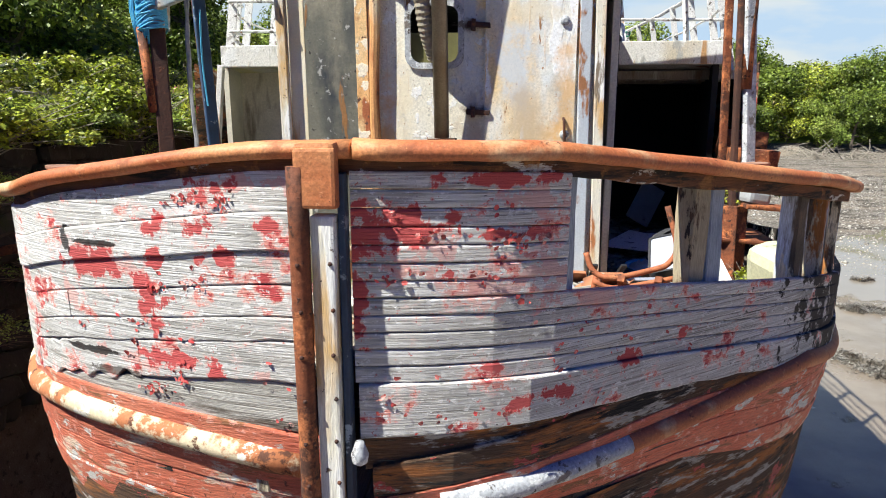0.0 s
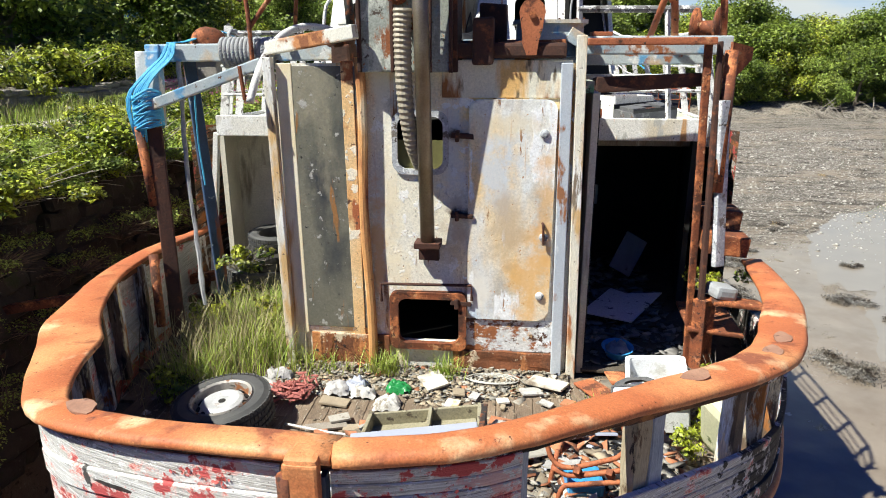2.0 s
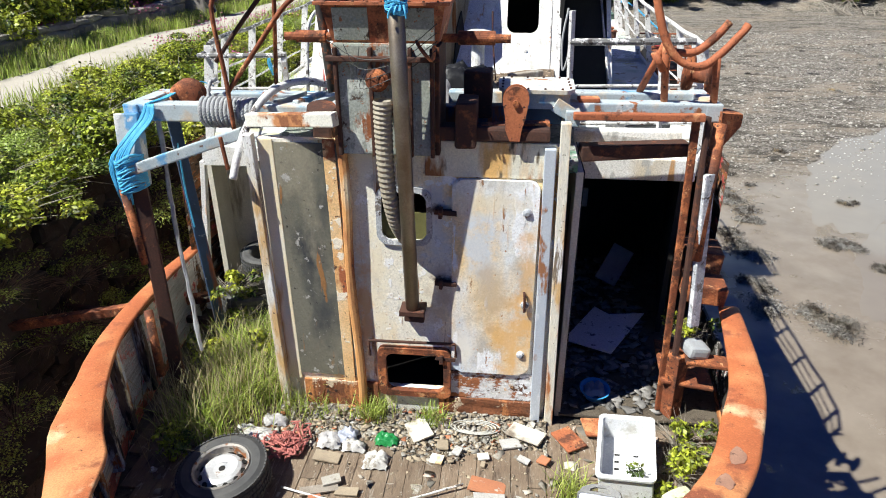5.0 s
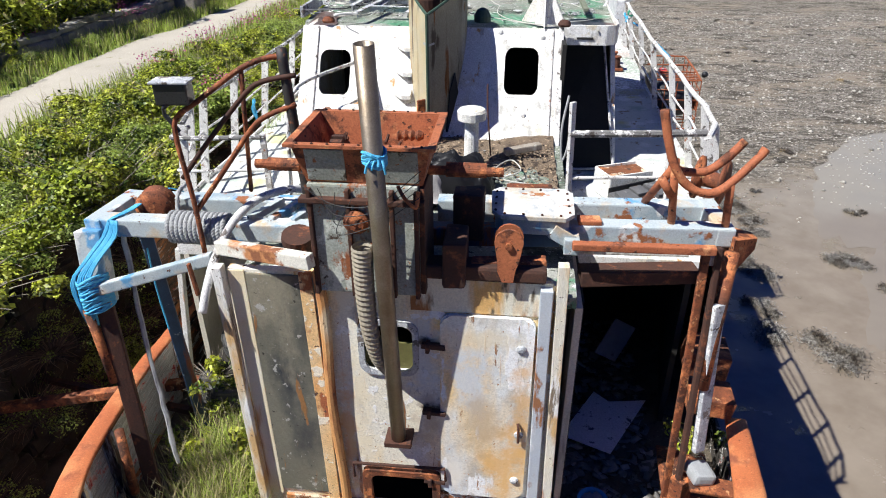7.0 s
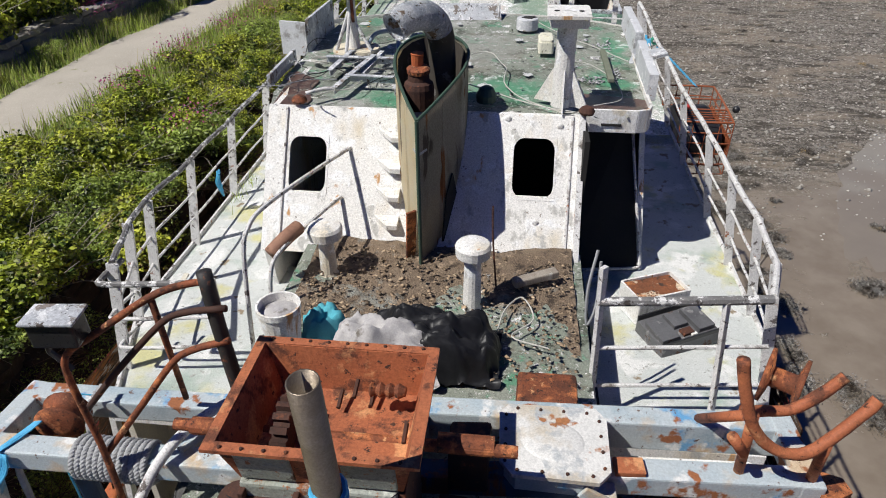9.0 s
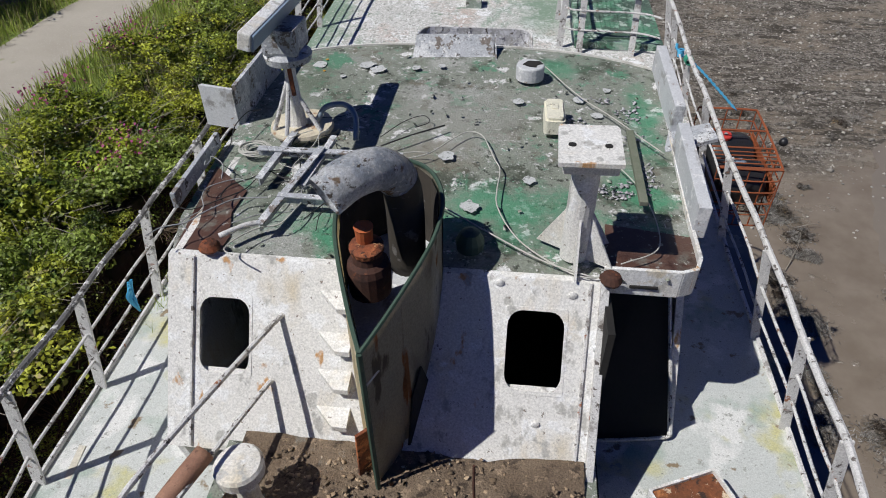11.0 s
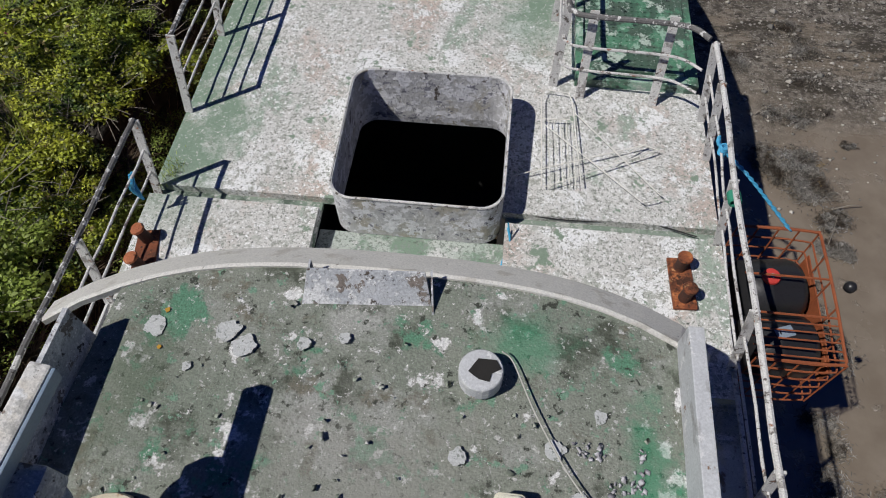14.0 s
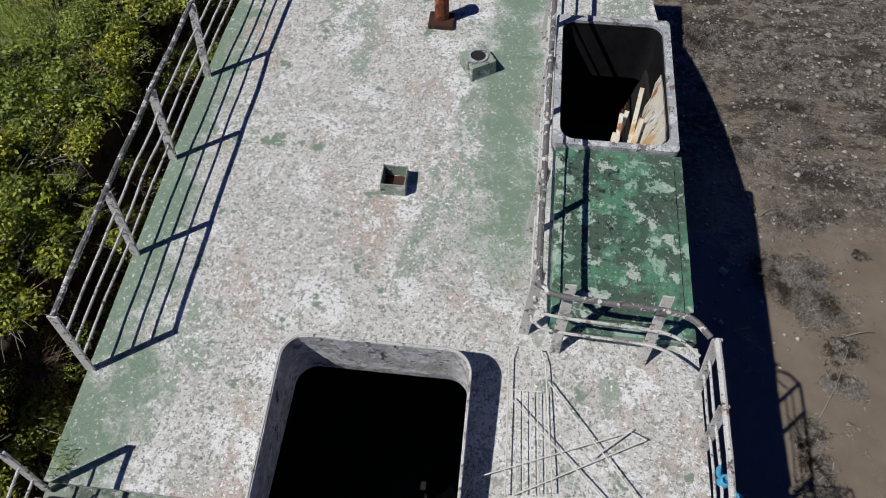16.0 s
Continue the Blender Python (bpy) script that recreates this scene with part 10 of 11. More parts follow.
for x_, y_, r_, m in ((-1.77, 10.83, 0.075, M_lichen), (-1.32, 10.84, 0.08, M_lichen), (-1.20, 10.76, 0.075, M_lichen), (-0.85, 10.80, 0.045, M_lichen), (-0.62, 10.86, 0.04, M_lichen), (-1.5, 10.6, 0.03, M_lichen), (0.62, 10.35, 0.06, M_lichen), (0.75, 10.1, 0.05, M_lichen), (0.10, 10.25, 0.055, M_lichen), (0.86, 10.55, 0.04, M_lichen),
                      (-1.73, 10.94, 0.018, M_lichengold), (-1.70, 10.70, 0.016, M_lichengold), (-0.42, 9.35, 0.07, M_lichen), (0.2, 9.1, 0.05, M_lichen), (-0.2, 8.75, 0.07, M_lichen)):
    bm = B()
    prism(bm, [(x_ + r_ * q * math.cos(a), y_ + r_ * q * math.sin(a)) for a in np.linspace(0, 2 * math.pi, 44, endpoint=False) for q in [0.9 + 0.30 * noise.noise(Vector((x_ * 9 + 1.6 * math.cos(a), y_ * 9 + 1.6 * math.sin(a), 0.5))) + 0.07 * rl.uniform(-1, 1)]], lambda a, b: roof_z(a, b) + 0.001, lambda a, b: roof_z(a, b) + 0.004)
    part("lichen", bm, m, wh, "pale crusty lichen" if m is M_lichen else "golden lichen spot")
# cap vent, junction box, slats, pedestal plate
vc = thing("roof_vent", (0.19, 10.70, 6.7), "grey drum vent cap with a dark stain", "vent")
bm = B()
lathe(bm, [(0.125, 0), (0.125, 0.115), (0.118, 0.125), (0.02, 0.13)], at(0.19, 10.70, 6.70), 22)
part("drum", bm, M_boardgrey, vc)
bm = B()
prism(bm, [(0.12, 10.68), (0.17, 10.76), (0.27, 10.76), (0.30, 10.71), (0.25, 10.68), (0.24, 10.63), (0.18, 10.64)], 6.828, 6.834)
part("stain_patch", bm, M_dark, vc)
jb = thing("junction_box", (0.38, 9.87, 6.7), "cream plastic junction box on the roof", "box")
bm = B()
prism(bm, rounded(0.305, 9.71, 0.465, 10.07, 0.03), 6.69, 6.80)
M_cream = mat("cream_plastic", (0.78, 0.75, 0.62), 0.45, 0, ((0.72, 0.69, 0.55), 6), [((0.35, 0.32, 0.24), 10, 0.62, 0.66, ONE, None)])
part("body", bm, M_cream, jb)
bm = B()
prism(bm, rounded(0.32, 9.725, 0.45, 10.055, 0.025), 6.80, 6.822)
part("lid", bm, M_cream, jb)
bm = B()
box(bm, (0.385, 9.93, 6.826), (0.05, 0.10, 0.012), None, 0.004)
part("catch", bm, M_cream, jb)
for x_, y0, y1 in ((0.575, 8.90, 9.75), (0.955, 8.80, 9.75)):
    bm = B()
    bar(bm, (x_, y0, 6.715), (x_ + 0.01, y1, 6.725), 0.055, 0.035, 0.004)
    single("roof_batten", bm, mat("green_batten", (0.13, 0.15, 0.10), 0.8, 0, ((0.19, 0.20, 0.15), 8)), "olive green batten screwed to the roof", "batten", "battens on the roof")
pp = thing("pedestal_mount", (0.48, 8.3, 6.66), "white steel pedestal with a flat top plate", "pedestal")
bm = B()
prism(bm, [(0.30, 8.11), (0.645, 8.12), (0.655, 8.50), (0.64, 8.535), (0.325, 8.525), (0.312, 8.505)], 7.40, 7.425)
tp = part("top_plate", bm, M_white, pp)
# bolt holes are black discs, their shade painted on
for x_ in (0.38, 0.575):
    bm = B()
    lathe(bm, [(0.022, 0), (0.022, 0.004)], at(x_, 8.30, 7.4255), 12)
    part("bolt_hole", bm, M_dark, tp)
bm = B()
bar(bm, (0.33, 8.31, 7.36), (0.63, 8.32, 7.36), 0.30, 0.08, 0.01)
part("plate_web", bm, M_white, pp)
bm = B()
lathe(bm, [(0.085, 0), (0.08, 0.70)], at(0.48, 8.32, 6.64), 18)
part("column", bm, M_white, pp, smooth=False)
for a in (30, 150, 270, 330):
    bm = B()
    d = Vector((math.cos(radians(a)), math.sin(radians(a)), 0))
    n_ = Vector((-d.y, d.x, 0)) * 0.006
    c = Vector((0.48, 8.32, 6.65))
    vs_ = [c + d * 0.07, c + d * 0.26, c + d * 0.07 + Vector((0, 0, 0.34))]
    va = [bm.verts.new(p + n_) for p in vs_]
    vb = [bm.verts.new(p - n_) for p in vs_]
    bm.faces.new(va)
    bm.faces.new(vb[::-1])
    for i in range(3):
        bm.faces.new((va[i], va[(i + 1) % 3], vb[(i + 1) % 3], vb[i]))
    part("gusset", bm, M_white, pp)
for x_, y_, z_, m, lab in ((-1.77, 8.12, 6.66, M_rust, "rusty horn flange at the roof edge"), (0.68, 8.06, 6.67, M_rustdark, "rusty pipe stub at the roof corner")):
    bm = B()
    lathe(bm, [(0.06, 0), (0.07, 0.02), (0.05, 0.05), (0.03, 0.06)], at(x_, y_, z_), 14)
    rough_up(bm, 0.005, 20)
    single("pipe_flange", bm, m, lab, "flange")
bm = B()
tube(bm, smooth_path([(-1.72, 8.18, 6.72), (-1.60, 8.30, 6.72), (-1.50, 8.36, 6.71)], 4), 0.018, 8)
single("bent_pipe", bm, M_rail, "short bent white pipe at the roof edge", "pipe", smooth=True)
bm = B()
lathe(bm, [(0.085, 0), (0.09, 0.06), (0.06, 0.12), (0.02, 0.14)], at(-0.16, 8.30, 6.66), 14)
single("roof_dome", bm, M_trim, "dark green capped fitting behind the funnel", "fitting")
g = np.random.default_rng(5)
tagged(chips("roof_flakes", 160, (-2.0, 1.2), (8.1, 11.1), lambda a, b: roof_z(a, b) - 0.004, 0.022, g, mat("paint_flakes", (0.34, 0.34, 0.30), 0.9, 0, ((0.22, 0.27, 0.20), 7), [((0.5, 0.5, 0.47), 9, 0.55, 0.6, ONE, None)], 0.2, island=0.5), 0.12), "curled paint flakes on the roof", "paint flakes", kind="stuff")
tagged(chips("shell_scraps", 420, (0.5, 1.1), (8.7, 10.4), lambda a, b: roof_z(a, b) + 0.002, 0.016, g, mat("pale_shell", (0.46, 0.45, 0.47), 0.6, 0, None, [], 0.2, island=0.4), 0.5, lambda a, b: noise.noise(Vector((a * 3, b * 3, 1))) > 0.08), "pale shell scraps on the roof", "shells", kind="stuff")

# ---- foredeck fittings ----
for bx, by, rz, lab in ((-2.90, 12.15, 10, "rusty double bollard with orange tops"), (1.86, 12.33, 3, "rusty double bollard on a stained base")):
    bo = thing("double_bollard", (bx, by, fore_top(by)), lab, "bollard", "deck bollards")
    M = at(bx, by, fore_top(by) + 0.002, 2, 0, rz)
    bm = B()
    box(bm, (0, 0, 0.012), (0.20, 0.50, 0.03), None, 0.006)
    bmesh.ops.transform(bm, matrix=M, verts=bm.verts)
    part("base_plate", bm, M_rust, bo)
    for dy in (-0.15, 0.15):
        bm = B()
        lathe(bm, [(0.055, 0.02), (0.05, 0.06), (0.05, 0.19)], M @ at(0, dy, 0, 0, -8 if bx < 0 else 0), 14)
        part("post", bm, M_rustdark, bo)
        bm = B()
        lathe(bm, [(0.062, 0.19), (0.066, 0.20), (0.06, 0.215), (0.02, 0.22)], M @ at(0, dy, 0, 0, -8 if bx < 0 else 0), 14)
        part("cap", bm, M_rustorange if bx < 0 else M_rust, bo)
for x_, y_, s_, h_, m, lab in ((-0.67, 16.06, 0.25, 0.16, M_greenflake, "square open steel socket on deck"), (0.0, 12.32, 0.12, 0.10, M_galv, "small square open socket on deck")):
    so = thing("deck_socket", (x_, y_, deck_z(y_)), lab, "socket", "deck sockets")
    z0 = deck_z(y_) if y_ > 13 else 5.09
    bm = B()
    ring_slab(bm, [(x_ - s_ / 2, y_ - s_ / 2), (x_ + s_ / 2, y_ - s_ / 2), (x_ + s_ / 2, y_ + s_ / 2), (x_ - s_ / 2, y_ + s_ / 2)], [(x_ - s_ / 2 + 0.01, y_ - s_ / 2 + 0.01), (x_ + s_ / 2 - 0.01, y_ - s_ / 2 + 0.01), (x_ + s_ / 2 - 0.01, y_ + s_ / 2 - 0.01), (x_ - s_ / 2 + 0.01, y_ + s_ / 2 - 0.01)], lambda u, v, w: Vector((u, v, z0 - 0.01 + w)), h_ + 0.01)
    part("tube", bm, m, so)
    bm = B()
    box(bm, (x_, y_, z0 + 0.004), (s_ - 0.025, s_ - 0.025, 0.006))
    part("rusty_bottom", bm, M_rustdark, so)
ch = thing("vent_socket", (0.03, 17.7, 5.58), "square deck box with a round rusty opening", "socket")
bm = B()
box(bm, (0.03, 17.70, 5.64), (0.30, 0.30, 0.24), (0, 0, 32), 0.008)
part("box", bm, M_greenflake, ch)
bm = B()
lathe(bm, [(0.085, 0), (0.11, 0), (0.11, 0.02), (0.085, 0.02)], at(0.03, 17.70, 5.756), 18, True)
part("collar", bm, M_galv, ch)
# black disc paints the shade down the opening
bm = B()
lathe(bm, [(0.085, 0), (0.01, 0.001)], at(0.03, 17.70, 5.764), 16)
part("opening", bm, M_dark, ch)
ws = thing("winch_post", (-0.45, 18.35, 5.6), "rusty bolted post base on the bow", "post")
bm = B()
box(bm, (-0.45, 18.35, 5.66), (0.30, 0.24, 0.10), None, 0.02)
rough_up(bm, 0.008, 9)
part("base", bm, M_rustdark, ws)
bm = B()
lathe(bm, [(0.085, 0), (0.08, 0.5), (0.09, 0.52)], at(-0.45, 18.38, 5.70), 16)
part("post", bm, M_rust, ws)
# folding wire rack lying on the deck
rk = thing("wire_rack", (0.9, 13.8, 5.36), "white wire clothes rack lying on deck", "wire rack")


def dz(y, h=0.03):
    return deck_z(max(13.0, y)) + h


for pts in ([(0.585, 14.33), (0.62, 14.45), (0.86, 14.42), (0.90, 14.30), (0.99, 13.25), (0.62, 13.20), (0.585, 14.33)], [(0.60, 14.05), (0.88, 14.06)], [(0.62, 13.98), (1.55, 13.10), (1.70, 13.16)], [(0.93, 14.15), (1.72, 13.2)], [(0.66, 13.2), (1.73, 13.75), (1.60, 13.80), (0.35, 13.30), (0.28, 13.10)], [(1.30, 13.56), (1.62, 13.82)]):
    bm = B()
    tube(bm, [(x_, y_, dz(y_, 0.09)) for x_, y_ in pts], 0.0065, 6)
    part("frame_wire", bm, M_wire, rk)
for i in range(5):
    bm = B()
    x_ = 0.66 + 0.06 * i
    tube(bm, [(x_, 14.05, dz(14.0, 0.09)), (x_ + 0.04, 13.22, dz(13.2, 0.09))], 0.004, 5)
    part("thin_wire", bm, M_wire, rk)
# black line and rope bits along the hatch
bm = B()
tube(bm, smooth_path([(0.40, 12.95, 5.30), (0.9, 12.92, 5.29), (1.6, 12.95, 5.30), (2.05, 12.85, 5.30)], 5), 0.007, 5)
single("deck_line", bm, M_cable, "thin dark line lying along the step", "rope")
bm = B()
for i in range(4):
    tube(bm, smooth_path([(0.33, 12.68 + 0.02 * i, 5.5 - 0.1 * i), (0.36, 12.6, 5.3), (0.30 + 0.02 * i, 12.45, 5.15), (0.33, 12.3, 5.12)], 4), 0.008, 5)
single("blue_rope", bm, M_bluerope, "faded blue rope hanging at the hatch corner", "rope")
# blue rope on the starboard rail, holding the cage
bm = B()
P = smooth_path([(2.09, 13.45, 5.98), (2.12, 13.40, 5.91), (2.36, 13.25, 5.77), (2.62, 13.12, 5.56), (2.88, 12.98, 5.34)], 12)
for ph in (0, math.pi):
    tube(bm, [p + Vector((0.012 * math.cos(i * 1.3 + ph), 0.012 * math.sin(i * 1.3 + ph), 0)) for i, p in enumerate(P)], 0.011, 6)
for i in range(5):
    c = P[14]
    tube(bm, [c + Vector((0.035 * math.cos(a), 0.035 * math.sin(a), 0.02 * i - 0.04)) for a in np.linspace(0, 6.3, 10)], 0.010, 5)
single("blue_rope", bm, M_bluerope, "twisted blue rope tied from rail to cage", "rope", smooth=True)
bm = B()
for i in range(9):
    tube(bm, [(2.07 + 0.045 * math.cos(a), 12.62 + 0.012 * i, 6.10 + 0.045 * math.sin(a)) for a in np.linspace(0, 6.28, 10)], 0.009, 5)
single("green_twine", bm, M_greenrope, "green twine lashed round the rail", "rope")
for y_, z_ in ((8.75, 5.55), (12.55, 5.75)):
    bm = B()
    x_ = -3.0
    for i in range(5):
        tube(bm, smooth_path([(x_ + 0.03 * math.cos(i), y_ + 0.03 * i, z_ + 0.05), (x_ - 0.02, y_ + 0.02 * i, z_ - 0.05), (x_ + 0.02, y_ + 0.03, z_ - 0.22 + 0.03 * i)], 4), 0.012, 5)
    single("blue_rope", bm, M_bluerope, "bright blue rope end tied to the rail", "rope")
# wire cage hung outboard with black drums
cg = thing("wire_cage", (2.85, 12.3, 4.5), "orange wire cage hanging outside the rail", "cage")
X0, X1, Y0, Y1 = 2.42, 3.14, 11.72, 12.98


def cagep(u, v, w):
    return Vector((X0 + (X1 - X0) * u, Y0 + (Y1 - Y0) * v, 4.52 + 0.78 * w + 0.10 * (v - 0.5)))


def cage_rod(pts, r):
    bm = B()
    tube(bm, pts, r, 6)
    part("rod", bm, M_orange, cg)


for w in (0.0, 0.2, 0.4, 0.6, 0.8, 1.0):
    c = 0.12
    cage_rod(smooth_path([cagep(0, 0, w), cagep(1 - c, 0, w), cagep(1, c, w), cagep(1, 1 - c, w), cagep(1 - c, 1, w), cagep(0, 1, w)], 3), 0.009 if w < 1 else 0.014)
for u in (0.0, 0.25, 0.5, 0.75, 1.0):
    for v in (0.0, 1.0):
        cage_rod([cagep(u, v, 0), cagep(u, v, 1)], 0.008)
for v in (0.2, 0.4, 0.6, 0.8):
    cage_rod([cagep(1, v, 0), cagep(1, v, 1)], 0.008)
    cage_rod([cagep(0, v, 0), cagep(1, v, 0)], 0.008)
for v in (0.0, 0.33, 0.62, 1.0):
    cage_rod([cagep(0, v, 1), cagep(1, v, 1)], 0.011)
for k in range(5):
    cage_rod([cagep(0, 0.04 + 0.06 * k, 0.98), cagep(1, 0.04 + 0.06 * k, 0.98)], 0.008)
bm = B()
bar(bm, cagep(1.01, 0.05, 0.5), cagep(1.01, 0.95, 0.5), 0.012, 0.25, 0)
part("side_strip", bm, M_orange, cg)
for cy, rr, lab in ((12.60, 0.30, "black plastic drum with a red cap in the cage"), (12.03, 0.28, "black plastic drum lying in the cage")):
    dr = thing("plastic_drum", (2.82, cy, 4.55), lab, "drum", "drums in the cage")
    bm = B()
    lathe(bm, [(0.02, -0.30), (rr * 0.85, -0.29), (rr, -0.25), (rr, -0.10), (rr * 1.03, -0.08), (rr, -0.06), (rr, 0.18), (rr * 0.9, 0.25), (rr * 0.5, 0.29), (0.02, 0.30)], at(2.78, cy, 4.88, 0, 90, 8), 22)
    part("shell", bm, M_black, dr, smooth=True)
    if cy > 12.3:
        bm = B()
        lathe(bm, [(0.075, 0), (0.078, 0.03), (0.07, 0.045), (0.02, 0.05)], at(2.70, cy - 0.04, 5.175, 10), 18)
        cp = part("cap", bm, M_redcap, dr, "round red screw cap")
        bm = B()
        lathe(bm, [(0.022, 0.05), (0.02, 0.06)], at(2.70, cy - 0.04, 5.175, 10), 10)
        part("cap_knob", bm, M_plastic, cp)
    else:
        bm = B()
        box(bm, (2.74, cy, 5.155), (0.16, 0.10, 0.02), (0, 0, 20), 0.004)
        part("blue_label", bm, M_plasticblue, dr)
bm = B()
lathe(bm, [(0.02, 0), (0.05, 0.02), (0.055, 0.06), (0.03, 0.1)], at(3.40, 12.55, 5.1), 12)
single("black_float", bm, M_black, "small black float tied to the cage", "float", smooth=True)

# ---- aft deck clutter ----
M_rimrust = mat("dull_wheel_rim", (0.30, 0.29, 0.275), 0.55, 0.3, ((0.40, 0.36, 0.32), 9), [((0.30, 0.12, 0.05), 7, 0.54, 0.58, ONE, 0.9), ((0.08, 0.07, 0.06), 14, 0.58, 0.62, ONE, None)], 0.4, 60)
M_rimsteel = mat("dull_wheel_steel", (0.62, 0.62, 0.62), 0.4, 0.3, ((0.48, 0.48, 0.48), 8), [((0.30, 0.20, 0.14), 12, 0.61, 0.65, ONE, 0.9)], 0.3, 60)


def wheel(name, c, R, w, rot, rim_m, lab, with_rim=True, grp="tyres"):
    ob = thing(name, (c[0], c[1], c[2] - R * 0.3), lab, "tyre", grp)
    M = Matrix.Translation(c) @ Euler([radians(a) for a in rot]).to_matrix().to_4x4()
    bm = B()
    prof = [(R * 0.62, -w * 0.42), (R * 0.70, -w * 0.50), (R * 0.88, -w * 0.5), (R * 0.97, -w * 0.40)]
    for k in range(9):
        z = -w * 0.38 + w * 0.76 * k / 8
        prof.append((R * (1.0 if k % 2 == 0 else 0.975), z))
    prof += [(R * 0.97, w * 0.40), (R * 0.88, w * 0.5), (R * 0.70, w * 0.50), (R * 0.62, w * 0.42), (R * 0.60, 0)]
    lathe(bm, prof, M, 40, True)
    ty = part("tyre", bm, M_rubber, ob)
    bm = B()
    for i in range(64):
        a = 2 * math.pi * i / 64
        for u in (-0.36, -0.13, 0.13, 0.36):
            q = bmesh.ops.create_cube(bm, size=1.0)["verts"]
            bmesh.ops.transform(bm, matrix=M @ Matrix.Rotation(a + 0.03 * (u > 0), 4, "Z") @ Matrix.Translation((R * 0.998, 0, u * w)) @ Matrix.Diagonal((0.012, R * 0.074, w * 0.17, 1)), verts=q)
    part("tread", bm, M_rubber, ty)
    if with_rim:
        bm = B()
        lathe(bm, [(R * 0.66, w * 0.47), (R * 0.64, w * 0.53), (R * 0.60, w * 0.47), (R * 0.58, w * 0.20), (R * 0.54, w * 0.08)], M, 40, False, False)
        part("rim", bm, M_rimrust, ob, "grey steel rim with a rusty lip")
        bm = B()
        lathe(bm, [(R * 0.58, w * 0.06), (R * 0.52, w * 0.14), (R * 0.44, w * 0.34), (R * 0.36, w * 0.40), (R * 0.20, w * 0.34), (R * 0.10, w * 0.34), (0.001, w * 0.33)], M, 32)
        dc = part("disc", bm, M_rimsteel, ob, "pale steel wheel disc")
        # black discs paint the shade in the wheel's holes
        for i in range(12):
            a = 2 * math.pi * i / 12
            bm = B()
            lathe(bm, [(R * 0.066, 0), (R * 0.066, 0.012)], M @ Matrix.Translation((R * 0.480 * math.cos(a), R * 0.480 * math.sin(a), w * 0.235)) @ Matrix.Rotation(a, 4, "Z") @ Matrix.Rotation(radians(42), 4, "Y"), 10)
            part("vent_hole", bm, M_dark, dc)
        bm = B()
        lathe(bm, [(R * 0.075, w * 0.33), (R * 0.075, w * 0.36)], M, 14)
        part("hub_hole", bm, M_dark, dc)
    return ob


wheel("car_wheel", (-1.72, 3.58, 3.585), 0.31, 0.19, (4, -4, 0), None, "old car wheel with a pale steel disc on deck")
wheel("old_tyre", (-2.22, 6.05, 4.04), 0.27, 0.18, (4, 0, 0), None, "bare old tyre stacked in the port alley", False)
wheel("old_tyre", (-2.36, 5.72, 3.74), 0.27, 0.18, (-8, 6, 0), None, "bare old tyre in the grass", False)
bm = B()
box(bm, (-2.25, 5.85, 3.90), (0.45, 0.38, 0.16), (8, -6, 12), 0.03)
rough_up(bm, 0.02, 5)
single("concrete_lump", bm, M_stone, "grey lump between the old tyres", "rubble")
# fish crate
M_crate = mat("white_crate_plastic", (0.72, 0.73, 0.74), 0.4, 0, ((0.64, 0.65, 0.66), 5), [((0.46, 0.44, 0.40), 5, 0.58, 0.68, ONE, None), ((0.30, 0.28, 0.25), 24, 0.63, 0.66, ONE, None)], 0.15, 60)
ct = thing("fish_crate", (1.15, 4.0, 3.47), "white plastic fish crate standing on the rubble", "crate")
M = Matrix.Translation((1.13, 4.00, 3.63)) @ Euler((radians(5), radians(-7), radians(-9))).to_matrix().to_4x4() @ Matrix.Scale(0.84, 4)
for c, s_, nm in (((0, 0, -0.12), (0.42, 0.66, 0.015), "crate_bottom"), ((-0.21, 0, 0), (0.018, 0.66, 0.25), "crate_side"), ((0.21, 0, 0), (0.018, 0.66, 0.25), "crate_side"), ((0, 0.33, 0), (0.42, 0.018, 0.25), "crate_end"), ((0, -0.33, 0), (0.42, 0.018, 0.25), "crate_end")):
    bm = B()
    box(bm, c, s_, None, 0.004)
    bmesh.ops.transform(bm, matrix=M, verts=bm.verts)
    p = part(nm, bm, M_crate, ct)
    if nm == "crate_bottom":
        # drain slots as black bars, shade painted on the bottom
        for i in range(8):
            bm = B()
            box(bm, (-0.08 + 0.16 * (i // 4), -0.12 + 0.08 * (i % 4), -0.111), (0.045, 0.018, 0.004))
            bmesh.ops.transform(bm, matrix=M, verts=bm.verts)
            part("drain_slot", bm, M_dark, p)
bm = B()
rim_o, rim_i = rounded(-0.24, -0.36, 0.24, 0.36, 0.05), rounded(-0.205, -0.325, 0.205, 0.325, 0.04)
ring_slab(bm, rim_o, rim_i, lambda u, v, w: M @ Vector((u, v, 0.12 + w)), 0.02)
part("crate_rim", bm, M_crate, ct)
ld = thing("box_lid", (0.78, 2.97, 4.0), "pale lilac cool-box lid with a black handle", "lid")
lu, lv = Vector((0.214, -0.09, 0.07)).normalized(), Vector((0.03, 0.15, 0.115)).normalized()
ln_ = lu.cross(lv).normalized()
M = Matrix((lu, ln_.cross(lu), ln_)).transposed().to_4x4()
M.translation = (0.79, 3.08, 4.05)
M_lid = mat("lilac_lid_plastic", (0.34, 0.36, 0.43), 0.4, 0, ((0.30, 0.32, 0.39), 2), [], 0.05, 60, grain=0.15)
bm = B()
prism(bm, rounded(-0.12, -0.105, 0.12, 0.105, 0.012), 0.0, 0.012)
bmesh.ops.transform(bm, matrix=M, verts=bm.verts)
part("panel", bm, M_lid, ld)
bm = B()
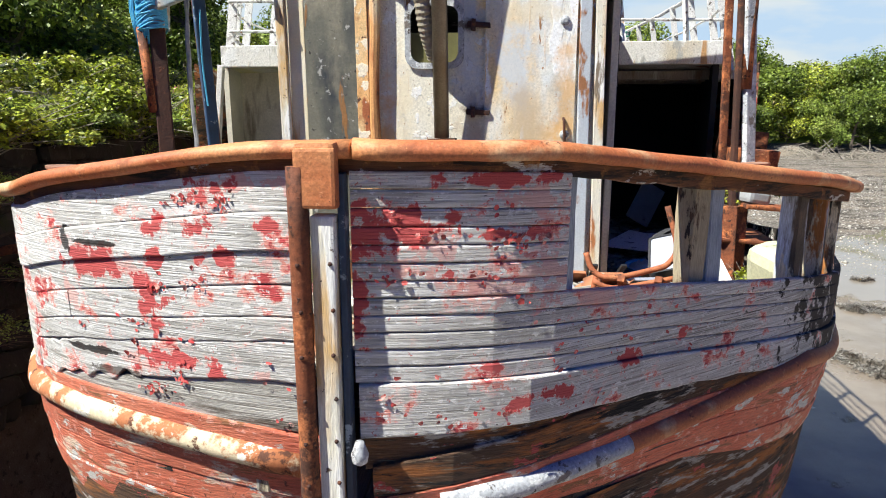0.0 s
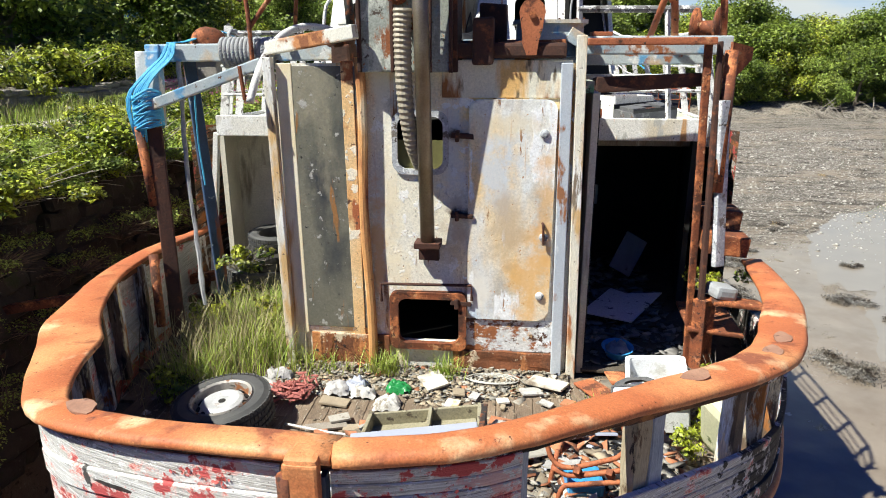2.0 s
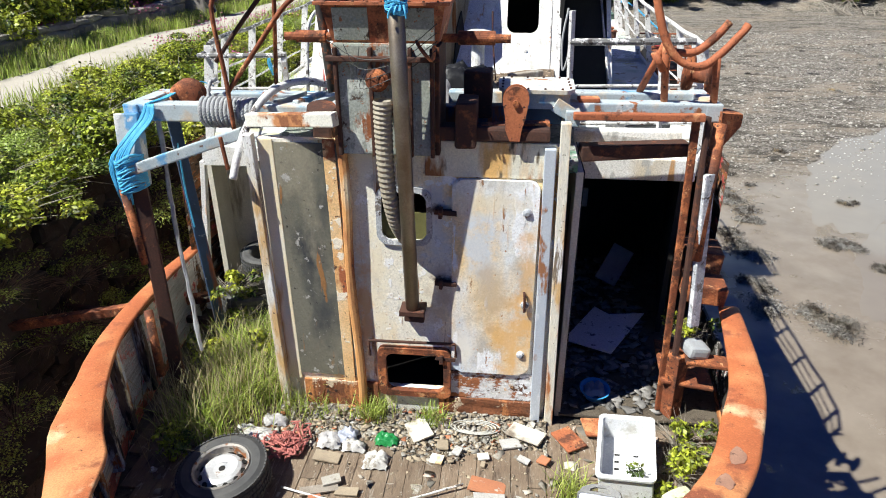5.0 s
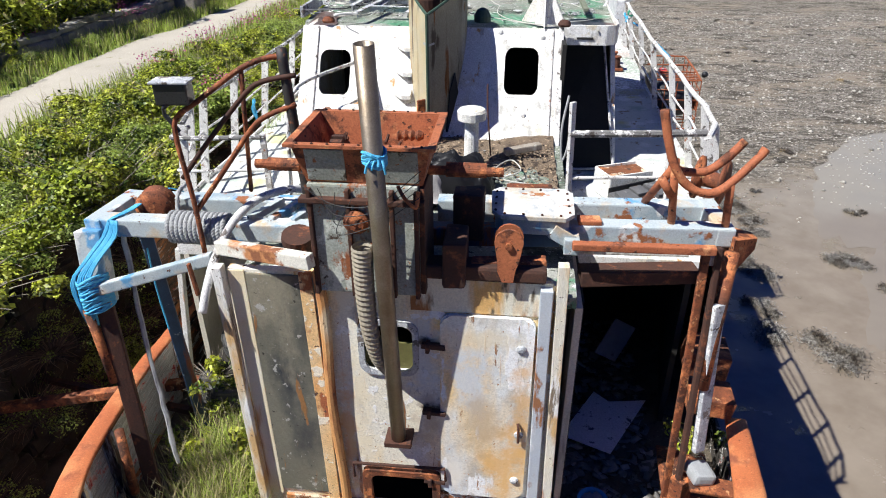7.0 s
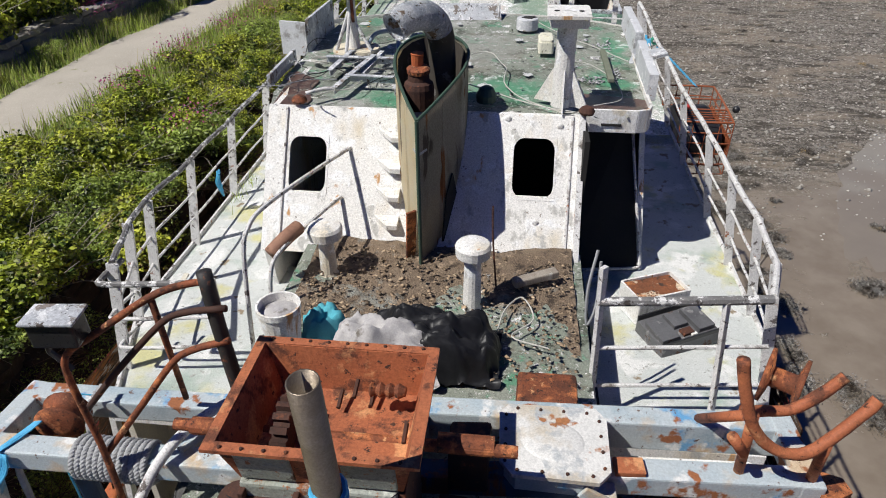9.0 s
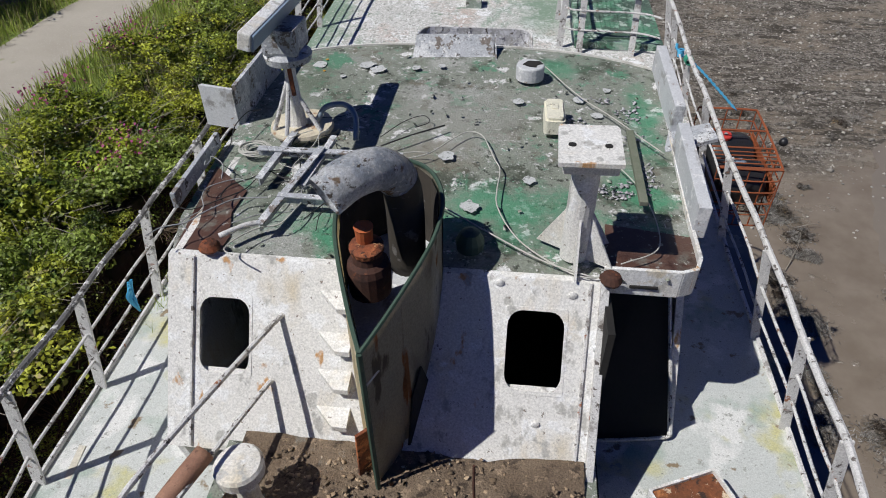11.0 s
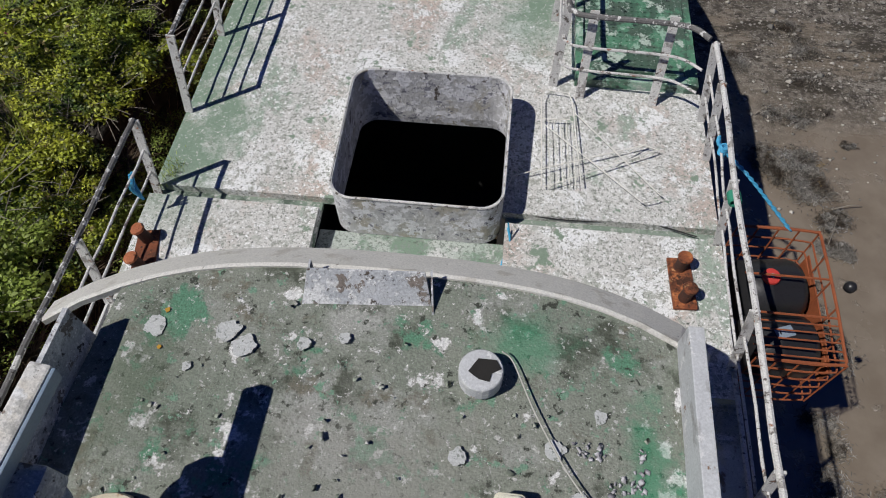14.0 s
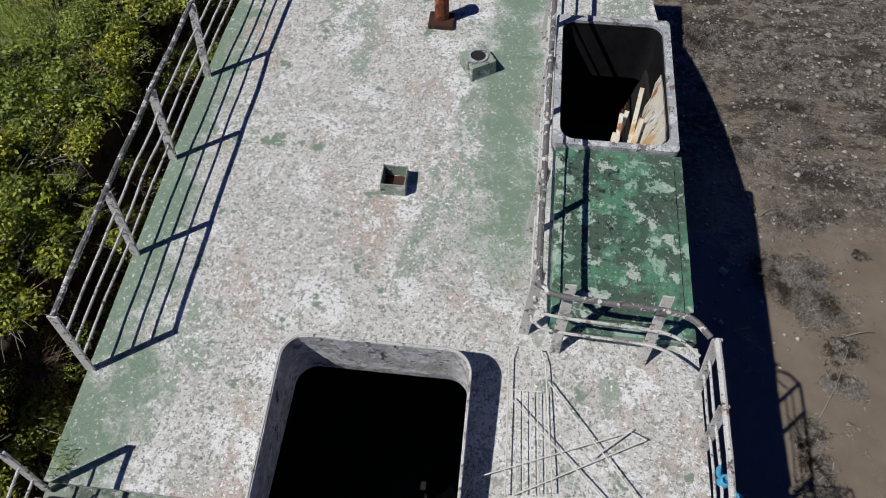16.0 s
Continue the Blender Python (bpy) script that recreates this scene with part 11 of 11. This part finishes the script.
ring_slab(bm, rounded(-0.132, -0.117, 0.132, 0.117, 0.016), rounded(-0.1215, -0.1065, 0.1215, 0.1065, 0.012), lambda u, v, w: M @ Vector((u, v, -0.05 + w)), 0.066)
part("edge", bm, M_black, ld)
bm = B()
ring_slab(bm, [(-0.125, 0.117), (0.125, 0.117), (0.11, 0.14), (0.055, 0.165), (-0.055, 0.165), (-0.11, 0.14)], [(-0.065, 0.124), (0.065, 0.124), (0.06, 0.136), (0.03, 0.148), (-0.03, 0.148), (-0.06, 0.136)], lambda u, v, w: M @ Vector((u, v, -0.02 + w)), 0.025)
part("handle", bm, M_black, ld)
# bent pipe chair frame behind the broken planking
cf = thing("chair_frame", (0.5, 2.55, 3.46), "rusty bent tube frame of a folding chair", "chair frame")
for pts in ([(0.30, 2.52, 4.16), (0.33, 2.50, 4.09), (0.40, 2.48, 4.07), (0.55, 2.50, 4.10), (0.615, 2.50, 4.13), (0.638, 2.50, 4.20), (0.603, 2.54, 4.345)], [(0.33, 2.50, 4.05), (0.42, 2.48, 4.03), (0.64, 2.48, 4.075)], [(0.34, 2.46, 3.80), (0.37, 2.46, 3.97), (0.44, 2.46, 4.0), (0.645, 2.46, 4.03)], [(0.44, 2.60, 3.95), (0.66, 2.60, 3.99)], [(0.36, 2.62, 4.06), (0.31, 2.60, 3.75), (0.30, 2.58, 3.46)], [(0.66, 2.60, 4.0), (0.70, 2.62, 3.7), (0.71, 2.62, 3.46)]):
    bm = B()
    tube(bm, smooth_path(pts, 5), 0.0115, 8)
    part("tube", bm, M_rustorange, cf, smooth=True)
for x_ in (0.43, 0.57):
    bm = B()
    bar(bm, (x_, 2.46, 4.075), (x_ + 0.02, 2.50, 4.02), 0.03, 0.03)
    part("clip", bm, M_rust, cf)
bm = B()
box(bm, (0.48, 2.60, 3.90), (0.17, 0.14, 0.12), (4, 3, 8), 0.02)
single("blue_bin", bm, M_cyan, "blue plastic tub under the chair frame", "tub")
bm = B()
box(bm, (1.33, 3.25, 3.86), (0.20, 0.26, 0.40), (10, -14, 20), 0.06)
rough_up(bm, 0.01, 5)
single("plastic_can", bm, mat("yellowed_plastic", (0.62, 0.60, 0.42), 0.45, 0, ((0.50, 0.52, 0.34), 5), [((0.14, 0.18, 0.07), 5, 0.55, 0.62, ONE, None)], 0.2), "yellowed plastic container by the bulwark", "container")
# junk heaped against the stern: a mound of rubble with an appliance on it
def pile_z(a, b):
    t = min(1.0, max(0.0, (3.62 - b) / 0.62))
    e = min(1.0, max(0.0, (a + 0.95) / 0.35)) * min(1.0, max(0.0, (1.25 - a) / 0.3))
    return 3.445 + e * t * t * (3 - 2 * t) * 0.44 + 0.03 * e * noise.noise(Vector((a * 7, b * 7, 3.0)))


bm = B()
pxs, pys = np.linspace(-1.0, 1.3, 47), np.linspace(2.05, 3.75, 35)
pv = {(i, j): bm.verts.new((a, b, pile_z(a, b) + 0.02 * noise.noise(Vector((a * 17, b * 17, 8.0))))) for j, b in enumerate(pys) for i, a in enumerate(pxs) if half_at(b) > abs(a - CX) + 0.22}
for i, j in list(pv):
    q = [(i, j), (i + 1, j), (i + 1, j + 1), (i, j + 1)]
    if all(c in pv for c in q):
        bm.faces.new([pv[c] for c in q])
single("rubble_mound", bm, M_dirt, "mound of dirt and broken plaster heaped at the stern", "rubble", kind="stuff", smooth=True)
M_trough = mat("tan_trough_steel", (0.25, 0.225, 0.145), 0.7, 0, ((0.33, 0.30, 0.21), 5), [((0.20, 0.17, 0.10), 7, 0.55, 0.62, ONE, None), ((0.09, 0.07, 0.05), 15, 0.59, 0.63, ONE, None)], 0.6, 50, grain=0.8)
ap = thing("appliance_panel", (-0.35, 2.8, 3.9), "broken pale appliance casing with a tan trough", "appliance")
bm = B()
bar(bm, (-0.62, 2.60, 3.975), (0.0, 2.70, 4.02), 0.26, 0.035, 0.008, (0, -0.25, 1))
pn = part("panel", bm, M_lid, ap, "pale blue casing panel")
# slots as thin black bars, their shade painted on the panel
for i in range(5):
    bm = B()
    bar(bm, (-0.27, 2.685 + 0.018 * i, 4.022 - 0.003 * i), (-0.10, 2.712 + 0.018 * i, 4.034 - 0.003 * i), 0.007, 0.008, 0.0, (0, -0.25, 1))
    part("slot", bm, M_dark, pn)
for a, b, w_, h_ in (((-0.60, 2.90, 3.88), (-0.03, 3.00, 3.91), 0.20, 0.02), ((-0.60, 3.01, 3.92), (-0.03, 3.10, 3.95), 0.016, 0.09), ((-0.60, 2.79, 3.93), (-0.03, 2.89, 3.96), 0.016, 0.10)):
    bm = B()
    bar(bm, a, b, w_, h_, 0.004)
    rough_up(bm, 0.008, 7)
    part("trough_side", bm, M_trough, ap, "tan steel trough")
for a in (0.0, 0.55, 1.0):
    bm = B()
    bar(bm, (-0.60 + 0.585 * a, 2.79 + 0.10 * a, 3.925 + 0.03 * a), (-0.60 + 0.575 * a, 3.01 + 0.10 * a, 3.925 + 0.03 * a), 0.02, 0.10, 0.003)
    part("divider", bm, M_trough, ap)
bm = B()
bar(bm, (-0.01, 2.56, 3.97), (0.005, 3.10, 3.93), 0.03, 0.15, 0.006)
part("end_cap", bm, M_blackrust, ap, "dark end cap")
for a, b in (((-0.27, 3.56, 3.47), (-0.16, 3.20, 3.80)), ((-0.24, 3.58, 3.50), (-0.06, 3.42, 3.62)), ((-0.20, 3.45, 3.58), (-0.02, 3.30, 3.74))):
    bm = B()
    bar(bm, a, b, 0.045, 0.02, 0.003)
    single("broken_batten", bm, M_deckwood, "broken brown batten propped on the rubble", "batten", "battens on the rubble")
M_scrap = mat("dirty_white_scrap", (0.46, 0.45, 0.43), 0.7, 0, ((0.36, 0.345, 0.32), 6), [((0.22, 0.19, 0.15), 9, 0.56, 0.62, ONE, None)], 0.4, 50, island=0.25, grain=0.8)
PILE = [(0.10, 2.93, 0.10, 0.17, M_scrap, "plastic_sheet", 10, "white"), (0.14, 3.78, 0.13, 0.075, M_terracotta, "roof_tile", 4, "orange"), (0.16, 3.66, 0.11, 0.035, M_scrap, "card", 8, "white"), (0.08, 3.58, 0.10, 0.06, M_terracotta, "roof_tile", 10, "orange"),
        (0.32, 3.02, 0.045, 0.055, M_terracotta, "roof_tile", 40, "orange"), (0.45, 2.97, 0.06, 0.07, M_terracotta, "roof_tile", 36, "orange"), (0.30, 3.52, 0.09, 0.035, M_scrap, "card", 12, "white"), (0.52, 3.52, 0.08, 0.03, M_tan, "cardboard", 10, "tan"),
        (0.39, 3.02, 0.014, 0.07, M_black, "plastic_strip", 50, "black"), (0.50, 2.98, 0.014, 0.09, M_black, "plastic_strip", 50, "black"), (0.66, 3.12, 0.02, 0.05, M_black, "plastic_strip", 60, "black"), (0.60, 3.00, 0.09, 0.05, M_lid, "casing_piece", 30, "pale"), (0.25, 2.80, 0.10, 0.08, M_plaster, "plaster_slab", 20, "grey"), (0.40, 2.72, 0.08, 0.09, M_scrap, "card", 14, "white")]
for k, (x_, y_, a, b, m, what, tilt, hue) in enumerate(PILE):
    bm = B()
    box(bm, (x_, y_, pile_z(x_, y_) + 0.03 + b * math.sin(radians(tilt)) * 0.6), (2 * a, 2 * b, 0.014), (-tilt if y_ < 3.4 else -8, (k * 37) % 13 - 6, (k * 53) % 40 - 20), 0.003)
    rough_up(bm, 0.008, 9)
    single(what, bm, m, "broken " + hue + " " + what.replace("_", " ") + " on the rubble heap", what.replace("_", " "), "junk on the rubble heap")
single("crumpled_film", crumple(0.58, 3.22, pile_z(0.58, 3.22) - 0.02, 0.09, 0.12, 0.12, 31, 14), M_scrap, "crumpled white plastic film on the rubble heap", "plastic film", smooth=True)
bm = B()
lathe(bm, [(0.16, 0), (0.165, 0.14), (0.17, 0.16), (0.15, 0.155), (0.145, 0.03), (0.02, 0.02)], at(-0.85, 2.72, 3.70), 22)
single("tan_tub", bm, M_oldpaintpost, "shallow tan tub full of rags near the stern", "tub")
bm = B()
tube(bm, smooth_path([(-1.32, 3.60, 3.49), (-0.9, 3.52, 3.49), (-0.5, 3.55, 3.49), (-0.03, 3.75, 3.50)], 8), 0.008, 8)
single("plastic_pipe", bm, M_rail, "thin pale pipe lying across the deck", "pipe", smooth=True)
bm = B()
bar(bm, (-1.62, 3.38, 3.50), (-0.62, 3.20, 3.50), 0.09, 0.04, 0.010)
single("black_bar", bm, M_black, "long black plastic bar on the deck", "bar")
bm = B()
for i in range(4):
    tube(bm, [(0.02 + (0.07 + 0.02 * i) * 1.5 * math.cos(a), 4.36 + (0.045 + 0.012 * i) * math.sin(a), 3.478 + 0.004 * i) for a in np.linspace(0, 6.1, 20)], 0.0045, 5)
single("hose_coil", bm, M_cablew, "small coil of pale hose at the bulkhead", "hose")
part_r = random.Random(77)
bm = B()
for i in range(60):
    c = Vector((-1.42 + part_r.gauss(0, 0.07), 4.02 + part_r.gauss(0, 0.07), 3.49 + abs(part_r.gauss(0, 0.03))))
    tube(bm, smooth_path([c + Vector((part_r.uniform(-0.08, 0.08), part_r.uniform(-0.08, 0.08), 0)) for _ in range(4)], 3), 0.008, 4)
single("red_net_bundle", bm, M_redrope, "tangled faded red netting on the deck", "netting", kind="stuff")
LIT = [(-1.10, 4.10, 0.09, 0.08, M_cloth, "rag"), (-0.98, 4.16, 0.08, 0.07, M_lid, "rag"), (-0.90, 4.06, 0.09, 0.05, M_scrap, "plastic sheet"), (-1.08, 3.94, 0.12, 0.06, M_tan, "cardboard"), (-0.70, 3.93, 0.09, 0.08, M_scrap, "plastic sheet"), (-0.42, 4.28, 0.13, 0.10, M_intwhite, "board"), (-0.30, 4.42, 0.10, 0.07, M_intwhite, "board"), (-0.22, 4.14, 0.05, 0.06, M_tan, "cardboard"), (-0.10, 4.08, 0.05, 0.035, M_scrap, "card"), (-1.72, 4.12, 0.16, 0.06, M_scrap, "plastic sheet"), (-1.60, 4.28, 0.10, 0.05, M_cloth, "rag"), (-0.98, 3.70, 0.05, 0.08, M_plaster, "tile"), (-0.85, 3.62, 0.04, 0.10, M_tan, "board"), (-1.05, 3.52, 0.05, 0.05, M_terracotta, "tile"),
       (0.42, 4.32, 0.17, 0.10, M_intwhite, "plywood piece"), (0.30, 4.22, 0.09, 0.06, M_scrap, "card"), (0.40, 4.05, 0.055, 0.035, M_scrap, "card"), (0.55, 4.05, 0.05, 0.05, M_terracotta, "tile"), (0.10, 3.98, 0.03, 0.02, M_tan, "stone"), 
       (0.75, 4.30, 0.14, 0.10, M_rustorange, "tile"), (0.95, 4.45, 0.12, 0.09, M_rustorange, "tile"),
       (-1.2, 3.15, 0.13, 0.09, M_plastic, "card"), (-0.95, 3.05, 0.15, 0.06, M_wood, "board"), (-1.35, 2.95, 0.10, 0.07, M_plasticblue, "bottle crate"), (-1.05, 3.62, 0.04, 0.16, M_wood, "board"), (-1.75, 2.95, 0.09, 0.08, M_plasticblue, "bag"),
       (-1.9, 3.15, 0.12, 0.10, M_rust, "scrap plate"), (-0.25, 4.0, 0.06, 0.05, M_oldpaintpost, "card"), (0.1, 4.05, 0.05, 0.04, M_oldpaintpost, "card"), (-0.66, 4.15, 0.09, 0.05, mat("green_glass_bag", (0.02, 0.22, 0.06), 0.3), "green bag")]
for i, (x_, y_, a, b, m, what) in enumerate(LIT):
    nm = what.replace(" ", "_")
    if what in ("rag", "bag", "green bag", "plastic sheet"):
        single("scrap_" + nm, crumple(x_, y_, 3.455, a, b, 0.06, i, 10), m, "crumpled " + what + " among the litter on deck", what, smooth=True)
    else:
        bm = B()
        box(bm, (x_, y_, 3.475 + 0.01 * (i % 3)), (a * 1.7, b * 1.7, 0.016), (part_r.uniform(-8, 8), part_r.uniform(-8, 8), part_r.uniform(0, 180)), 0.003)
        rough_up(bm, 0.006, 9)
        single("scrap_" + nm, bm, m, "broken flat " + what + " among the litter on deck", what)
g = np.random.default_rng(8)
inside = lambda a, b: half_at(b) > abs(a - CX) + 0.15
tagged(chips("deck_litter", 500, (-2.4, 1.7), (2.1, 4.5), lambda a, b: 3.452, 0.045, g, M_debris, 0.3, lambda a, b: inside(a, b) and (b > 4.05 or b < 3.3 or a > 0.2 or a < -1.5 or g.random() < 0.12)), "small broken litter on the aft deck", "litter", kind="stuff")
bm = B()
gxs, gys = np.linspace(-1.62, 0.58, 60), np.linspace(3.90, 4.53, 20)
gv = [[bm.verts.new((a, b, 3.452 + 0.10 * (b - 4.22 + 0.16 * noise.noise(Vector((a * 2.1, 0.0, 4.0))) + 0.05 * noise.noise(Vector((a * 9, b * 9, 1.0)))) + 0.008 * noise.noise(Vector((a * 24, b * 24, 5.0))))) for a in gxs] for b in gys]
for j in range(len(gys) - 1):
    for i in range(len(gxs) - 1):
        bm.faces.new((gv[j][i], gv[j][i + 1], gv[j + 1][i + 1], gv[j + 1][i]))
single("dirt_drift", bm, M_dirt, "pale dirt and rubble drifted against the bulkhead", "dirt", kind="stuff", smooth=True)
strip = lambda a, b: b > 4.08 + 0.12 * math.sin(a * 5) and inside(a, b)
heap = lambda a, b: half_at(b) > abs(a - CX) + 0.2 and pile_z(a, b) > 3.50 and not (-0.62 < a < 0.0 and 2.5 < b < 3.1)
hz_ = lambda a, b: pile_z(a, b) + 0.012
for nm, n_, sz, m in (("plaster_bits", 520, 0.027, M_plaster), ("tan_bits", 900, 0.028, M_tan), ("tile_bits", 60, 0.036, M_terracotta)):
    tagged(chips(nm, n_, (-1.6, 0.58), (3.98, 4.52), lambda a, b: 3.458 + 0.10 * max(0, b - 4.2), sz, g, m, 0.35, strip), "broken bits along the foot of the bulkhead", "rubble", kind="stuff")
for nm, n_, sz, m in (("plaster_heap", 420, 0.048, M_plaster), ("tile_heap", 210, 0.065, M_terracotta), ("scrap_heap", 420, 0.045, M_tan), ("grey_scraps", 120, 0.05, M_lid), ("white_scraps", 90, 0.045, M_scrap), ("black_scraps", 170, 0.05, M_black)):
    tagged(chips(nm, n_, (-0.8, 1.15), (2.25, 3.6), hz_, sz, g, m, 0.45, heap), "heap of broken tile and plaster on the aft deck", "rubble", kind="stuff")
tagged(chips("deck_crumbs", 2200, (-2.4, 1.7), (2.1, 4.55), lambda a, b: 3.452, 0.014, g, M_tan, 0.4, inside), "crumbs and chips on the aft deck", "litter", kind="stuff")
tagged(chips("cabin_litter", 700, (0.75, 1.6), (4.7, 7.5), lambda a, b: 3.485, 0.06, g, mat("dark_litter", (0.13, 0.12, 0.11), 0.9, 0, ((0.26, 0.25, 0.24), 7), [], 0.3, island=0.6), 0.4), "dark litter on the cabin floor", "litter", kind="stuff")
bm = B()
prism(bm, [(0.78, 5.55), (1.20, 5.38), (1.60, 6.05), (1.25, 6.0), (1.12, 6.12)], lambda a, b: 3.56 + 0.06 * (b - 5.4), lambda a, b: 3.572 + 0.06 * (b - 5.4))
single("plywood_sheet", bm, mat("mouldy_sheet", (0.82, 0.82, 0.83), 0.7, 0, ((0.74, 0.74, 0.76), 5), [((0.12, 0.12, 0.13), 9, 0.58, 0.63, ONE, None)], 0.2), "torn mouldy white sheet on the cabin floor", "sheet")
bm = B()
box(bm, (1.38, 6.75, 3.78), (0.26, 0.012, 0.42), (-14, 30, 8), 0.003)
single("white_board", bm, M_plastic, "small white board leaning in the cabin", "board")
bm = B()
box(bm, (0.98, 7.45, 4.28), (0.26, 0.05, 0.22), (0, 0, 0), 0.01)
single("wall_box", bm, M_intwhite, "white box fixed on the cabin wall", "box")
bw = thing("plastic_bowl", (1.0, 4.86, 3.48), "bright blue plastic bowl with a white bag", "bowl")
bm = B()
lathe(bm, [(0.08, 0), (0.12, 0.08), (0.128, 0.085), (0.11, 0.08), (0.07, 0.012)], at(1.0, 4.86, 3.49, 8), 20)
part("bowl", bm, M_cyan, bw)
part("bag", crumple(1.0, 4.86, 3.52, 0.09, 0.08, 0.06, 4, 10), M_plasticblue, bw, smooth=True)
# starboard bulwark pocket: rusty trays, white block, plants
tr = thing("rusty_trays", (1.85, 5.3, 4.0), "stepped rusty steel boxes along the bulwark", "steel boxes")
for c, s_, m in (((1.86, 5.30, 4.34), (0.34, 0.28, 0.16), M_rust), ((1.92, 5.72, 4.42), (0.32, 0.34, 0.26), M_rust), ((1.80, 4.66, 4.05), (0.36, 0.16, 0.035), M_rust), ((1.70, 4.95, 3.8), (0.4, 0.6, 0.03), M_rust)):
    bm = B()
    box(bm, c, s_, (0, 4, -4), 0.012)
    rough_up(bm, 0.006, 7)
    part("tray", bm, m, tr)
bm = B()
box(bm, (1.70, 4.72, 4.12), (0.17, 0.18, 0.10), (0, 10, 15), 0.03)
single("foam_block", bm, M_plastic, "white foam block in the rusty pocket", "foam block")
bm = B()
bar(bm, (-2.60, 5.68, 3.79), (-5.5, 5.39, 3.29), 0.09, 0.09, 0.006)
rough_up(bm, 0.006, 6)
single("mooring_beam", bm, M_rust, "rusty steel beam bridging boat and quay", "beam")
bm = B()
bar(bm, (-2.65, 5.45, 3.62), (-4.9, 6.2, 3.20), 0.06, 0.06)
single("mooring_beam", bm, M_rustdark, "thin rusty strut below the mooring beam", "beam")

# grass and weeds on the aft deck
def patch(n, cx, cy, sx, sy, z):
    p = nrng.normal(size=(n, 2)) * [sx, sy] + [cx, cy]
    return [(a, b, z) for a, b in p]


tagged(blades("deck_grass", patch(3600, -2.00, 4.95, 0.20, 0.34, 3.44) + patch(260, -2.15, 4.10, 0.14, 0.10, 3.44), 0.28, 0.009, nrng, M_grass, 0.75), "long green grass growing on the aft deck", "grass", kind="stuff")
tagged(blades("deck_straw", patch(900, -2.05, 4.70, 0.24, 0.36, 3.44) + patch(160, -2.35, 4.2, 0.14, 0.2, 3.44), 0.42, 0.006, nrng, M_straw, 0.5), "dry grass stalks on the aft deck", "grass", kind="stuff")
tagged(blades("grass_tufts", patch(220, -0.82, 4.42, 0.07, 0.04, 3.45) + patch(120, -0.33, 4.40, 0.05, 0.04, 3.45) + patch(150, 0.72, 3.75, 0.06, 0.08, 3.45) + patch(160, -1.35, 4.45, 0.15, 0.08, 3.45), 0.17, 0.007, nrng, M_grass, 0.8), "small grass tufts between the deck planks", "grass", kind="stuff")
tagged(blades("foredeck_tufts", [(a, b, 5.31) for a, b, _ in patch(90, -2.98, 13.1, 0.06, 0.09, 0)] + [(a, b, 5.14) for a, b, _ in patch(50, -2.98, 9.3, 0.05, 0.3, 0)], 0.10, 0.006, nrng, M_grass, 0.9), "mossy grass tufts at the deck edge", "grass", kind="stuff")


def weed_plant(name, x_, y_, z_, s, k, lab):
    ob = thing(name, (x_, y_, z_), lab, "plant", "weeds on the boat")
    m = Matrix.Rotation(k, 4, "Z") @ Matrix.Diagonal((s, s, s * 1.1, 1))
    for nm, me in (("foliage", WEEDS[int(k) % 2]), ("stem", TWIG[int(k) % 3])):
        o = new(nm, me)
        o.parent = ob
        o.matrix_basis = m
    return ob


WEEDS = [bush_mesh("foliage", 90 + i, 420, 0.085, M_leaf, 7, 0.9, 0.7) for i in range(2)]
for i, (x_, y_, z_, s) in enumerate(((-2.45, 5.62, 3.80, 0.30), (-2.30, 5.45, 3.6, 0.26), (-2.35, 4.95, 3.44, 0.34), (-1.85, 5.1, 3.44, 0.30), (1.35, 3.75, 3.46, 0.22), (1.5, 4.0, 3.46, 0.24), (1.58, 4.3, 3.46, 0.26), (1.2, 3.45, 3.46, 0.18), (1.75, 5.05, 3.95, 0.22), (-2.2, 3.9, 3.44, 0.25))):
    weed_plant("weed", x_, y_, z_, s, i, "green leafy weed growing on the aft deck")
